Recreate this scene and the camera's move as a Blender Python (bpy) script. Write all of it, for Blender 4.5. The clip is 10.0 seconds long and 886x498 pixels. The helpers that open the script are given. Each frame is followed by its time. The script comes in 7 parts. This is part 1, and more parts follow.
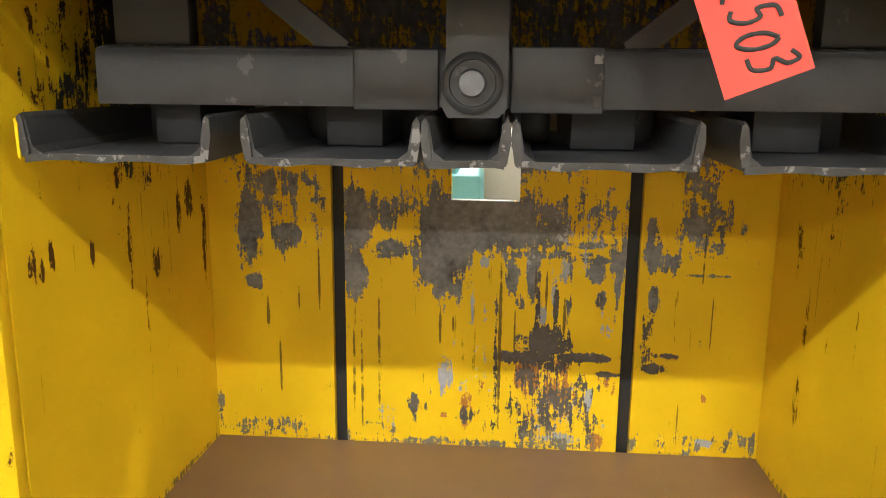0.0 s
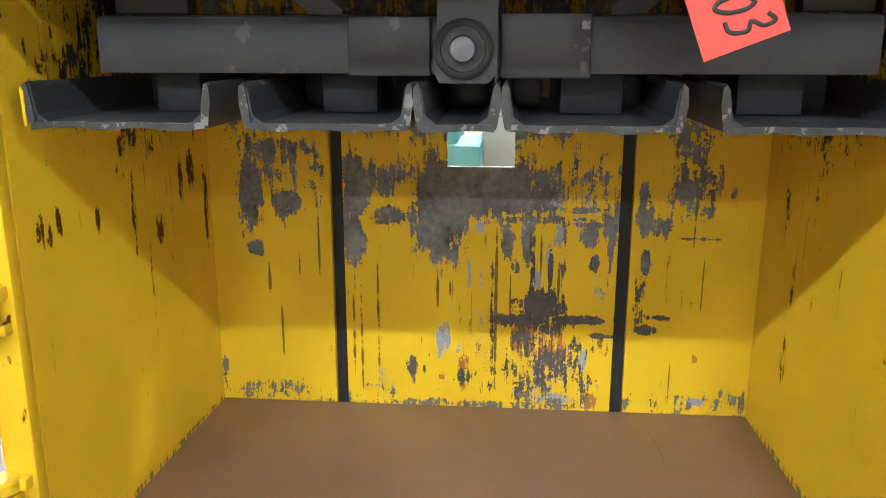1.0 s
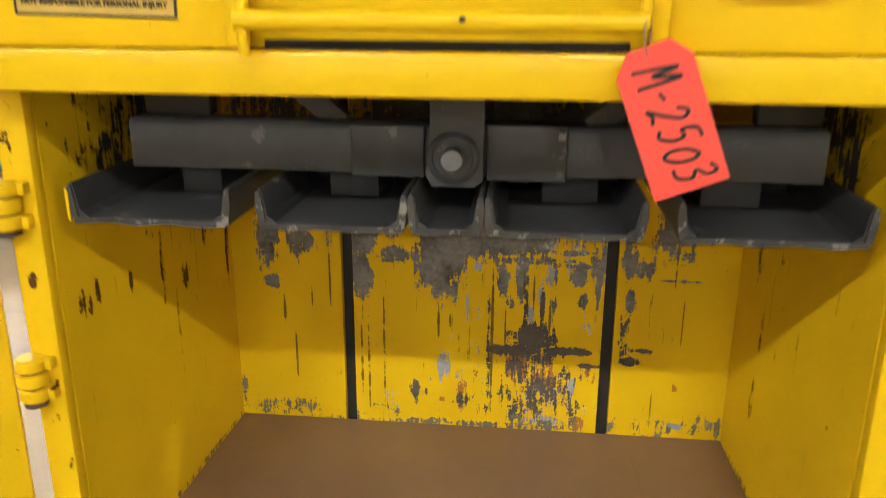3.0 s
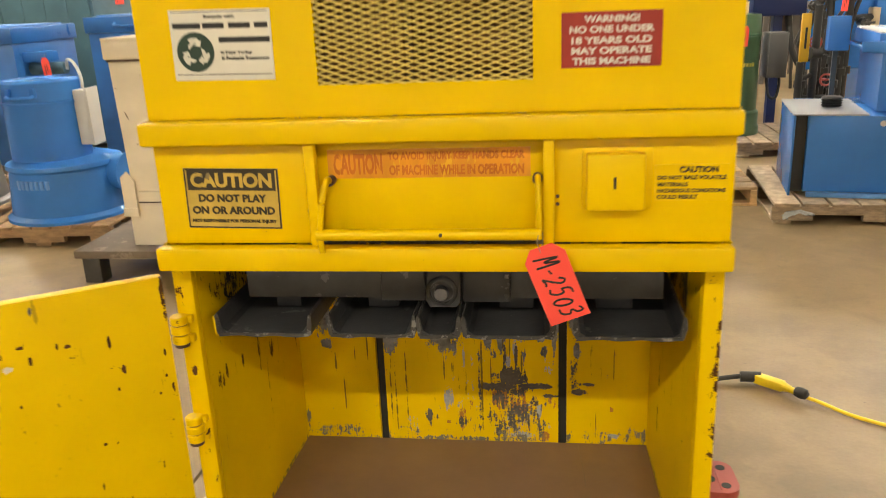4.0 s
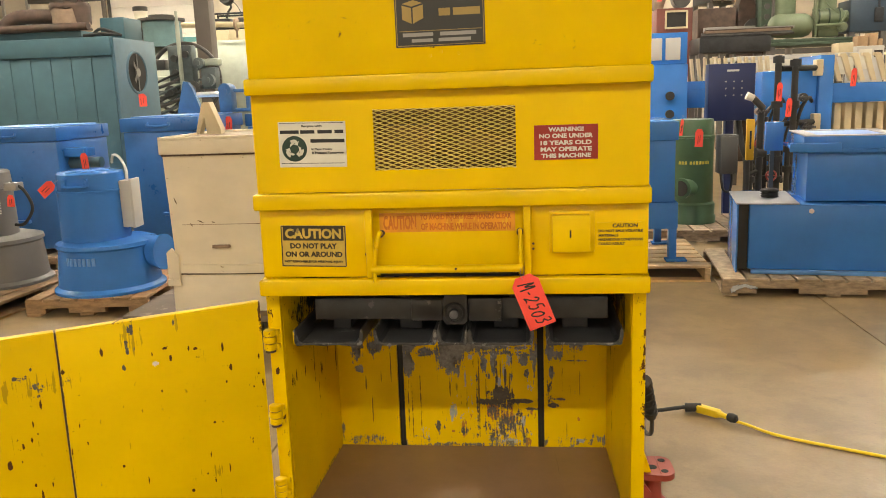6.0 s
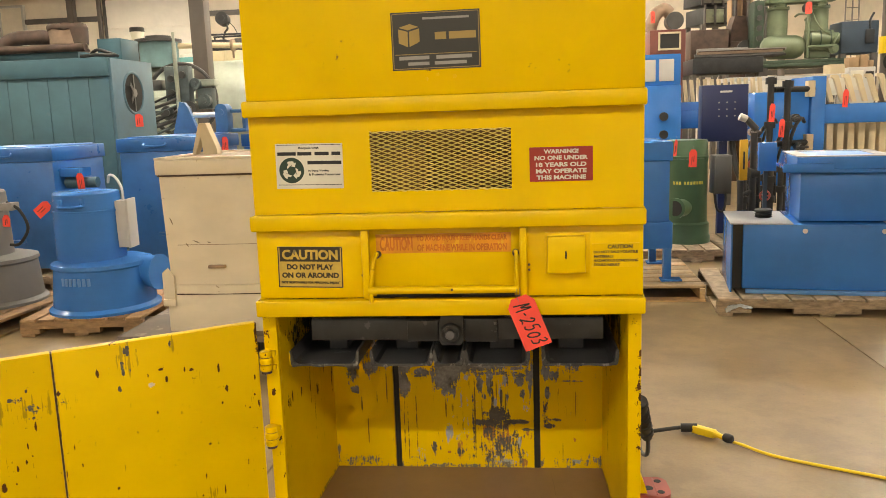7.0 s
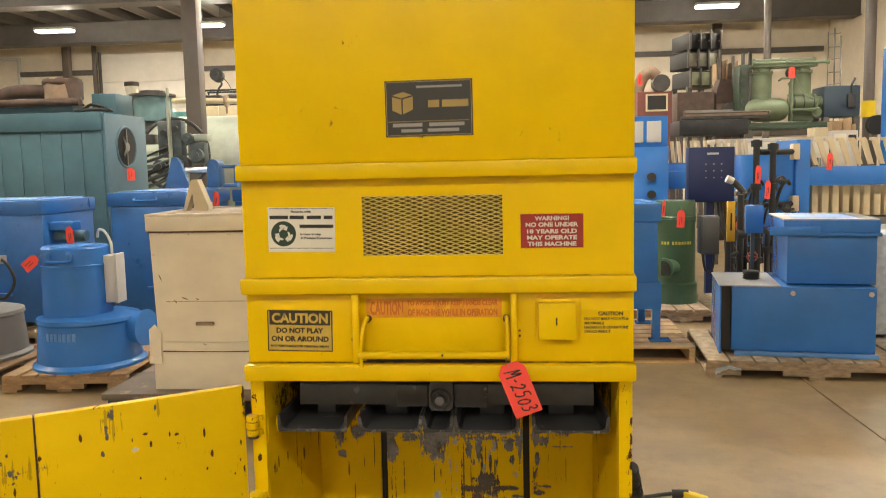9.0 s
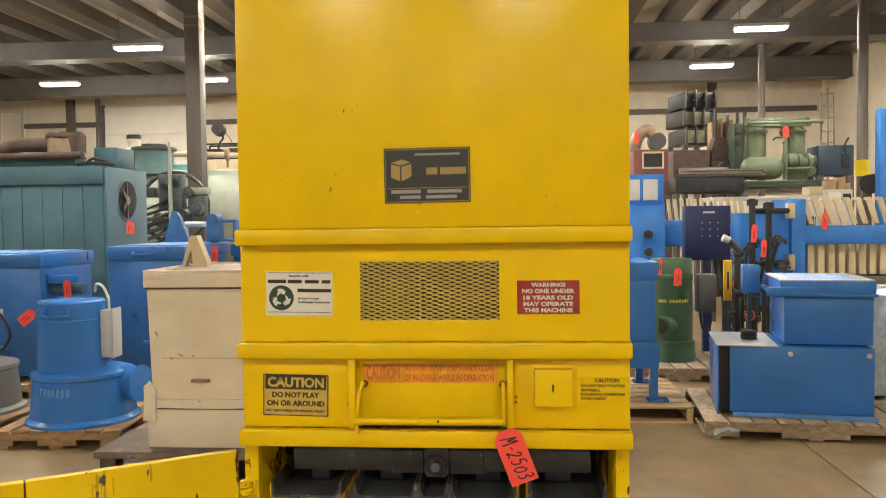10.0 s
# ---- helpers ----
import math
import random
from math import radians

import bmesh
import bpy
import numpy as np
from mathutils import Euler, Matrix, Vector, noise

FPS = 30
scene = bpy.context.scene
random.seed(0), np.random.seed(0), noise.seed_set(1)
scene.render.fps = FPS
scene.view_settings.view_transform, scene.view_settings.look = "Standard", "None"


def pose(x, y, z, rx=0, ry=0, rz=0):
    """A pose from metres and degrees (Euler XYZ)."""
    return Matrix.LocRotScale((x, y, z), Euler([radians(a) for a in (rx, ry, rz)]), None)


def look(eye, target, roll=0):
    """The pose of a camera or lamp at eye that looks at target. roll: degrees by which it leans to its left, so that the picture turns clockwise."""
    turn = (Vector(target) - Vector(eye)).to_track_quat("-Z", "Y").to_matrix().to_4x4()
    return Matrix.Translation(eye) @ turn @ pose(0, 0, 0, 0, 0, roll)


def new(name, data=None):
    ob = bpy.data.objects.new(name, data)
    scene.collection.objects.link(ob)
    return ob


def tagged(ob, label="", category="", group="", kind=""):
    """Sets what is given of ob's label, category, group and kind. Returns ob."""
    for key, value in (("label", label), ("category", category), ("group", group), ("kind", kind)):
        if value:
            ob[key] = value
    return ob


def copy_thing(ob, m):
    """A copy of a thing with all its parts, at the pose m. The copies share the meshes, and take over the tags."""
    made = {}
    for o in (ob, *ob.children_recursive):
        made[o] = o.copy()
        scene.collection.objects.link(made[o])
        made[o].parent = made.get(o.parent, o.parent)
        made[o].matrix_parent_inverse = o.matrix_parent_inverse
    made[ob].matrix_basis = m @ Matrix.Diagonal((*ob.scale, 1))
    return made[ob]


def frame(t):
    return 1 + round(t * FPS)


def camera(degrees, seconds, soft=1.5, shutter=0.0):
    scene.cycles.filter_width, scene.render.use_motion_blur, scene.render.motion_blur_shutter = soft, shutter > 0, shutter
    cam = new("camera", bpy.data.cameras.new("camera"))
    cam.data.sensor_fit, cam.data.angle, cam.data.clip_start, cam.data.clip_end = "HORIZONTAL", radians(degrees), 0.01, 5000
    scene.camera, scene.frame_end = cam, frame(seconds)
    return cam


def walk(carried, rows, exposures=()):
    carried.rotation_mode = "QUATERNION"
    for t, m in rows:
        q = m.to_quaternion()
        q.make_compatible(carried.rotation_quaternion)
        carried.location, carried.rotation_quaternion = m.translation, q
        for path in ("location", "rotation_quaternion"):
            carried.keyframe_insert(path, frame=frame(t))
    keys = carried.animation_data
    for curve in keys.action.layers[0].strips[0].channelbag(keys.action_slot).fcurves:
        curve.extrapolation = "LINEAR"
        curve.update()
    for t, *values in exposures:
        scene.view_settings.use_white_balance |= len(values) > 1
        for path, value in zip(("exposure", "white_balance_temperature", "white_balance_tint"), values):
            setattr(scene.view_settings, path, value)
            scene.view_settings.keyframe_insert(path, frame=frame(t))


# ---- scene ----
cam = camera(57.7, 10.0, soft=0.8, shutter=0.5)
PATH = [
    (0, (0.0265, -0.8037, 0.8279), (-0.1327, 1.1462, 0.4128), 0.53),
    (0.5, (0.0346, -0.8105, 0.8242), (-0.1273, 1.1318, 0.3754), 0.31),
    (1, (0.0402, -0.8382, 0.8220), (-0.1238, 1.0963, 0.3416), 0.03),
    (1.5, (0.0420, -0.8579, 0.8162), (-0.1262, 1.0728, 0.3219), -0.14),
    (2, (0.0478, -0.8561, 0.8153), (-0.1291, 1.0691, 0.3033), -0.13),
    (2.2, (0.0472, -0.8549, 0.8238), (-0.1329, 1.0699, 0.3109), -0.10),
    (3.3, (0.0999, -1.0028, 1.1571), (-0.1173, 0.8791, 0.5160), 0.03),
    (3.5, (0.1142, -1.1428, 1.2648), (-0.1045, 0.7322, 0.6041), -0.78),
    (4, (0.2075, -1.5060, 1.4352), (-0.0486, 0.3818, 0.8263), -2.47),
    (4.5, (0.2695, -1.8329, 1.4735), (-0.0037, 0.0774, 0.9477), -2.41),
    (5, (0.2368, -2.0859, 1.4805), (-0.0233, -0.1571, 1.0200), -1.81),
    (5.5, (0.2188, -2.2616, 1.4847), (-0.0142, -0.3192, 1.0693), -1.82),
    (7, (0.2158, -2.2967, 1.4971), (0.0142, -0.3353, 1.1621), -1.96),
    (7.5, (0.2132, -2.2914, 1.4961), (0.0192, -0.3262, 1.1794), -1.80),
    (8, (0.2111, -2.2893, 1.4997), (0.0249, -0.3198, 1.2055), -1.61),
    (8.5, (0.2075, -2.2889, 1.5063), (0.0293, -0.3136, 1.2490), -1.40),
    (9, (0.2105, -2.2955, 1.5286), (0.0382, -0.3132, 1.3262), -1.23),
    (9.5, (0.2151, -2.3013, 1.5495), (0.0474, -0.3130, 1.4128), -0.96),
    (10, (0.2143, -2.3088, 1.5677), (0.0488, -0.3170, 1.4949), -0.74),
]
walk(cam, [(t, look(eye, target, roll)) for t, eye, target, roll in PATH],
     exposures=((0, 1.22, 5600, 9), (1, 1.14, 4950, 8), (2.2, 1.07, 4800, 7), (3.3, 0.68, 6200, 8), (4.5, 0.36, 6600, 9), (8, 0.24, 6700, 10), (10, 0.12, 6200, 10)))

# ---- world, lamps and exposure ----
world = bpy.data.worlds.new("hall_air")
world.use_nodes = True
world.node_tree.nodes["Background"].inputs[0].default_value = (0.9, 0.85, 0.78, 1)
world.node_tree.nodes["Background"].inputs[1].default_value = 0.02
scene.world = world
scene.view_settings.exposure = 0.0
LAMP_COLOUR = (1.0, 0.90, 0.72)
LAMP_GLOW = 270.0
LAMP_X = (-13.9, -9.1, -4.2, 0.3, 6.2)
# sideways shift of the unseen rear rows, chosen to brighten the chamber's left wall
LAMP_BACK_SHIFT = 1.3
# -6.8 is set from the chamber's shadow line; -17 is an added fill row
LAMP_Y = (11.0, 4.6, -6.8, -17.0)
FAR_LAMP_X = (-12.63, -8.26, -3.80, 0.29, 5.66)
FAR_LAMP_Y = (19.99, 15.71)


# ---- materials ----
def shade(name, base, rough=0.5, metal=0.0, vary=0.1, size=3.0, bump=0.15, grain=80.0, wear=None, wear_at=0.66, wear_size=9.0, stretch=1.0, rough_vary=0.12, island=0.0, coat=0.0, spec=0.5):
    """A surface with broad tone changes, fine relief and, where given, patches of another colour."""
    m = bpy.data.materials.new(name)
    m.use_nodes = True
    nt = m.node_tree
    n, ln = nt.nodes, nt.links
    bsdf = n["Principled BSDF"]
    tc = n.new("ShaderNodeTexCoord")
    mp = n.new("ShaderNodeMapping")
    mp.inputs["Scale"].default_value = (1, 1, 1 / stretch)
    ln.new(tc.outputs["Object"], mp.inputs["Vector"])
    big = n.new("ShaderNodeTexNoise")
    big.inputs["Scale"].default_value, big.inputs["Detail"].default_value, big.inputs["Roughness"].default_value = size, 5, 0.6
    ln.new(mp.outputs[0], big.inputs["Vector"])
    ramp = n.new("ShaderNodeMapRange")
    ramp.inputs[1].default_value, ramp.inputs[2].default_value = 0.3, 0.7
    ramp.inputs[3].default_value, ramp.inputs[4].default_value = 1 - vary, 1 + vary
    ln.new(big.outputs["Fac"], ramp.inputs[0])
    tone = n.new("ShaderNodeMix")
    tone.data_type, tone.blend_type = "RGBA", "MULTIPLY"
    tone.inputs["Factor"].default_value = 1
    tone.inputs["A"].default_value = (*base, 1)
    ln.new(ramp.outputs[0], tone.inputs["B"])
    colour = tone.outputs["Result"]
    if island:
        info = n.new("ShaderNodeObjectInfo")
        r2 = n.new("ShaderNodeMapRange")
        r2.inputs[3].default_value, r2.inputs[4].default_value = 1 - island, 1 + island
        ln.new(info.outputs["Random"], r2.inputs[0])
        t2 = n.new("ShaderNodeMix")
        t2.data_type, t2.blend_type = "RGBA", "MULTIPLY"
        t2.inputs["Factor"].default_value = 1
        ln.new(colour, t2.inputs["A"])
        ln.new(r2.outputs[0], t2.inputs["B"])
        colour = t2.outputs["Result"]
    fine = n.new("ShaderNodeTexNoise")
    fine.inputs["Scale"].default_value, fine.inputs["Detail"].default_value = grain, 3
    ln.new(tc.outputs["Object"], fine.inputs["Vector"])
    rr = n.new("ShaderNodeMapRange")
    rr.inputs[3].default_value, rr.inputs[4].default_value = max(0.02, rough - rough_vary), min(1, rough + rough_vary)
    ln.new(big.outputs["Fac"], rr.inputs[0])
    rough_out = rr.outputs[0]
    height = fine.outputs["Fac"]
    if wear is not None:
        patch = n.new("ShaderNodeTexNoise")
        patch.inputs["Scale"].default_value, patch.inputs["Detail"].default_value, patch.inputs["Roughness"].default_value = wear_size, 6, 0.65
        ln.new(mp.outputs[0], patch.inputs["Vector"])
        cut = n.new("ShaderNodeMapRange")
        cut.inputs[1].default_value, cut.inputs[2].default_value = wear_at, wear_at + 0.02
        ln.new(patch.outputs["Fac"], cut.inputs[0])
        over = n.new("ShaderNodeMix")
        over.data_type = "RGBA"
        ln.new(cut.outputs[0], over.inputs["Factor"])
        ln.new(colour, over.inputs["A"])
        over.inputs["B"].default_value = (*wear, 1)
        colour = over.outputs["Result"]
    ln.new(colour, bsdf.inputs["Base Color"])
    ln.new(rough_out, bsdf.inputs["Roughness"])
    bsdf.inputs["Metallic"].default_value = metal
    bsdf.inputs["Coat Weight"].default_value = coat
    bsdf.inputs["Specular IOR Level"].default_value = spec
    if bump:
        bp = n.new("ShaderNodeBump")
        bp.inputs["Strength"].default_value, bp.inputs["Distance"].default_value = bump, 0.002
        ln.new(height, bp.inputs["Height"])
        ln.new(bp.outputs[0], bsdf.inputs["Normal"])
    return m


def glow(name, colour, strength):
    m = bpy.data.materials.new(name)
    m.use_nodes = True
    b = m.node_tree.nodes["Principled BSDF"]
    b.inputs["Base Color"].default_value = (0.9, 0.9, 0.88, 1)
    b.inputs["Emission Color"].default_value = (*colour, 1)
    b.inputs["Emission Strength"].default_value = strength
    return m


YELLOW = (0.765, 0.51, 0.0003)
BLUE = (0.036, 0.17, 0.53)
M_YELLOW = shade("yellow_enamel", YELLOW, 0.36, spec=0.18, vary=0.07, size=4, bump=0.12, grain=45)
M_BLACK_STEEL = shade("black_painted_steel", (0.032, 0.033, 0.036), 0.5, spec=0.3, vary=0.3, size=9, bump=0.25, grain=90, wear=(0.06, 0.059, 0.06), wear_at=0.66, wear_size=26)
M_GREY_EDGE = shade("scuffed_bare_steel", (0.05, 0.049, 0.048), 0.45, metal=0.25, vary=0.35, size=30, bump=0.3, grain=120, wear=(0.20, 0.195, 0.19), wear_at=0.58, wear_size=48)
M_GREY_BLOCK = shade("dull_grey_painted_block", (0.05, 0.051, 0.056), 0.55, spec=0.3, vary=0.25, size=12, bump=0.2)
M_BOLT = shade("worn_bolt_steel", (0.13, 0.13, 0.142), 0.4, metal=0.3, vary=0.25, size=40)
# near-black: shade in slots and holes put into colour; also post and panes
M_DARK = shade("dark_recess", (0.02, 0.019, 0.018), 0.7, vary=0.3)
M_BLUE = shade("blue_machine_paint", BLUE, 0.24, spec=0.38, vary=0.08, size=3, bump=0.08, rough_vary=0.04)
M_TOP_SHEET = shade("pale_rubbed_steel_sheet", (0.27, 0.28, 0.31), 0.38, spec=0.5, vary=0.15, size=6, bump=0.1)
# same blue as the machines, times 0.8 to offset stronger light on the tanks
M_BLUE_TANK = shade("blue_paint_dimmed_for_tanks", tuple(0.8 * c for c in BLUE), 0.3, spec=0.4, vary=0.14, size=4, bump=0.1, rough_vary=0.08)
# machine blue made paler: dust, reflected light and highlights put into the colour
M_BLUE_LIGHT = shade("pale_blue_sheen_paint", (0.10, 0.26, 0.62), 0.4, vary=0.12, size=4, bump=0.1)
M_NAVY = shade("navy_panel_paint", (0.006, 0.014, 0.075), 0.4, vary=0.12)
M_TEAL = shade("faded_teal_paint", (0.046, 0.112, 0.145), 0.5, vary=0.18, size=2.0, wear=(0.062, 0.13, 0.16), wear_at=0.64, wear_size=4)
M_TEAL_PALE = shade("pale_turquoise_paint", (0.13, 0.36, 0.38), 0.5, vary=0.15, size=3)
M_TEAL_DARK = shade("shaded_teal_plate", (0.065, 0.135, 0.185), 0.5, vary=0.2)
M_GREEN = shade("green_machine_paint", (0.06, 0.125, 0.068), 0.34, vary=0.15, size=4)
M_SAGE = shade("sage_compressor_paint", (0.135, 0.17, 0.10), 0.5, vary=0.15, size=4)
M_BEIGE = shade("beige_cabinet_paint", (0.70, 0.625, 0.50), 0.5, vary=0.08, size=3, wear=(0.36, 0.27, 0.18), wear_at=0.67, wear_size=11, stretch=0.6)
M_SCRATCH = shade("brown_scratch", (0.16, 0.11, 0.07), 0.7, vary=0.3)
M_GREY = shade("grey_machine_paint", (0.16, 0.155, 0.15), 0.5, vary=0.12)
M_LIGHT_GREY = shade("light_grey_box_paint", (0.50, 0.49, 0.47), 0.4, vary=0.05)
M_WOOD = shade("pallet_pine", (0.28, 0.175, 0.09), 0.75, vary=0.3, size=14, bump=0.5, grain=40, stretch=0.3, island=0.22)
M_PINE_CLEAN = shade("clean_pine_boards", (0.56, 0.39, 0.21), 0.7, vary=0.2, size=12, bump=0.4, grain=40, stretch=0.3, island=0.15)
M_WOOD_GREY = shade("weathered_pallet_wood", (0.335, 0.255, 0.175), 0.8, vary=0.38, size=14, bump=0.5, grain=40, stretch=0.3, island=0.18)
M_CREAM_PLATE = shade("cream_plastic_plate", (0.55, 0.46, 0.30), 0.55, vary=0.12, island=0.1)
M_RUST = shade("brown_rusted_pipe", (0.072, 0.043, 0.032), 0.7, vary=0.4, size=8, bump=0.4)
M_TAN = shade("tan_dusty_drum", (0.25, 0.175, 0.12), 0.7, vary=0.3, size=5)
M_MAROON = shade("maroon_cabinet_paint", (0.14, 0.035, 0.025), 0.5, vary=0.2)
M_WALL = shade("cream_wall_panel", (0.74, 0.67, 0.56), 0.7, vary=0.06)
M_DOOR_WHITE = shade("white_door_panel", (0.82, 0.79, 0.74), 0.6, vary=0.05)
M_CEIL = shade("pale_roof_deck", (0.40, 0.37, 0.33), 0.8, vary=0.1)
M_BEAM = shade("dark_roof_steel", (0.105, 0.096, 0.09), 0.6, vary=0.15)
M_COLUMN = shade("grey_brown_column_paint", (0.125, 0.105, 0.092), 0.5, vary=0.1)
M_RED_TAG = shade("red_paper_tag", (0.85, 0.075, 0.05), 0.6, vary=0.04, bump=0.05)
M_INK = shade("black_ink", (0.012, 0.012, 0.012), 0.5, vary=0.1, bump=0)
M_RED = shade("red_cast_paint", (0.33, 0.06, 0.045), 0.45, vary=0.2)
M_RUBBER = shade("black_rubber", (0.02, 0.02, 0.02), 0.6, vary=0.2)
M_CORD = shade("yellow_cord_sheath", (0.80, 0.58, 0.01), 0.4, vary=0.05)
M_WHITE = shade("white_paper_label", (0.66, 0.63, 0.54), 0.5, vary=0.06, size=9, bump=0.03)
M_OLD_LABEL = shade("yellowed_label", (0.52, 0.36, 0.06), 0.45, vary=0.2, size=14, bump=0.03, wear=(0.22, 0.17, 0.07), wear_at=0.66, wear_size=16)
M_RED_LABEL = shade("red_vinyl_label", (0.30, 0.022, 0.013), 0.4, vary=0.2, size=12, bump=0.03, wear=(0.10, 0.03, 0.03), wear_at=0.66, wear_size=30)
M_ORANGE_LABEL = shade("faded_orange_label", (0.68, 0.285, 0.010), 0.45, vary=0.22, size=16, bump=0.03, wear=(0.72, 0.40, 0.01), wear_at=0.60, wear_size=34, stretch=3.5)
M_ORANGE_INK = shade("faded_red_print", (0.52, 0.145, 0.006), 0.5, vary=0.25, size=20, bump=0, wear=(0.64, 0.25, 0.012), wear_at=0.62, wear_size=60, stretch=3)
M_LABEL_INK = shade("worn_black_print", (0.03, 0.022, 0.01), 0.5, vary=0.2, bump=0, wear=(0.25, 0.17, 0.03), wear_at=0.66, wear_size=40)
M_WHITE_INK = shade("worn_white_print", (0.62, 0.60, 0.55), 0.5, vary=0.1, bump=0, wear=(0.3, 0.05, 0.05), wear_at=0.66, wear_size=40)
M_BLUE_DULL = shade("dusty_blue_paint", (0.03, 0.11, 0.27), 0.5, vary=0.2, size=6)
M_RUST_DARK = shade("dark_rusty_iron", (0.075, 0.048, 0.036), 0.75, vary=0.4, size=7, bump=0.4)
M_GREEN_INK = shade("dark_green_print", (0.012, 0.035, 0.022), 0.5, vary=0.2, bump=0)
M_CHROME = shade("bright_steel", (0.55, 0.54, 0.52), 0.3, metal=1.0, vary=0.1)
M_PLATEN = shade("dusty_black_press_steel", (0.037, 0.038, 0.041), 0.40, spec=0.45, vary=0.35, size=9, bump=0.25, grain=90, wear=(0.10, 0.099, 0.10), wear_at=0.645, wear_size=22)
M_STEEL_DULL = shade("dull_steel", (0.28, 0.27, 0.26), 0.5, metal=0.6, vary=0.2)
M_LAMP = glow("lamp_diffuser", LAMP_COLOUR, LAMP_GLOW)
# dark copy of the sage paint, with shade put into its colour
M_SAGE_DARK = shade("shaded_sage_paint", (0.035, 0.06, 0.038), 0.55, vary=0.25, size=6)
M_CRATE_PANEL = shade("pale_crate_panel", (0.33, 0.36, 0.25), 0.6, vary=0.25, size=6)
M_CRATE_GREY = shade("grey_crate_panel", (0.22, 0.215, 0.17), 0.6, vary=0.3, size=6)
M_TEAL_MUTED = shade("muted_turquoise_paint", (0.12, 0.215, 0.235), 0.55, vary=0.2, size=3)
M_GREY_DARK = shade("dark_grey_box_paint", (0.085, 0.085, 0.085), 0.5, vary=0.12)
M_AMBER = shade("amber_lever_paint", (0.55, 0.32, 0.01), 0.45, vary=0.1)
# baler yellow made paler, the light caught by the strands put into colour
M_GRILLE = shade("yellow_mesh_paint_catching_light", (0.68, 0.53, 0.12), 0.4, vary=0.1, size=20)
# yellow bay interior; the dimness behind the grille is put into this brown
M_BAY = shade("yellow_bay_paint_in_shade", (0.12, 0.058, 0.008), 0.6, vary=0.3, size=8)
M_CARTON = shade("tan_cardboard", (0.42, 0.29, 0.17), 0.8, vary=0.12, size=9)
M_SKID = shade("dusty_brown_skid_top", (0.15, 0.115, 0.085), 0.65, vary=0.3, size=5, wear=(0.24, 0.19, 0.14), wear_at=0.6, wear_size=7)
M_BOARD = shade("brown_hardboard", (0.24, 0.145, 0.085), 0.31, vary=0.24, size=2.6, bump=0.05)
M_BLACK_PLATE = shade("black_plate", (0.02, 0.02, 0.018), 0.4, vary=0.2)
M_GOLD = shade("dull_gold_print", (0.32, 0.22, 0.06), 0.5, vary=0.2, bump=0)
M_STEEL_BLACK = shade("oily_steel", (0.07, 0.068, 0.066), 0.4, metal=0.4, vary=0.3)
M_GEAR = shade("greasy_grey_green_castings", (0.075, 0.095, 0.10), 0.5, vary=0.35, size=7, bump=0.4, grain=30)
M_PALE_TANK = shade("pale_tank_paint", (0.33, 0.36, 0.30), 0.5, vary=0.2, size=2)
M_GOLD_PRINT = shade("yellow_print", (0.5, 0.42, 0.06), 0.5, bump=0)


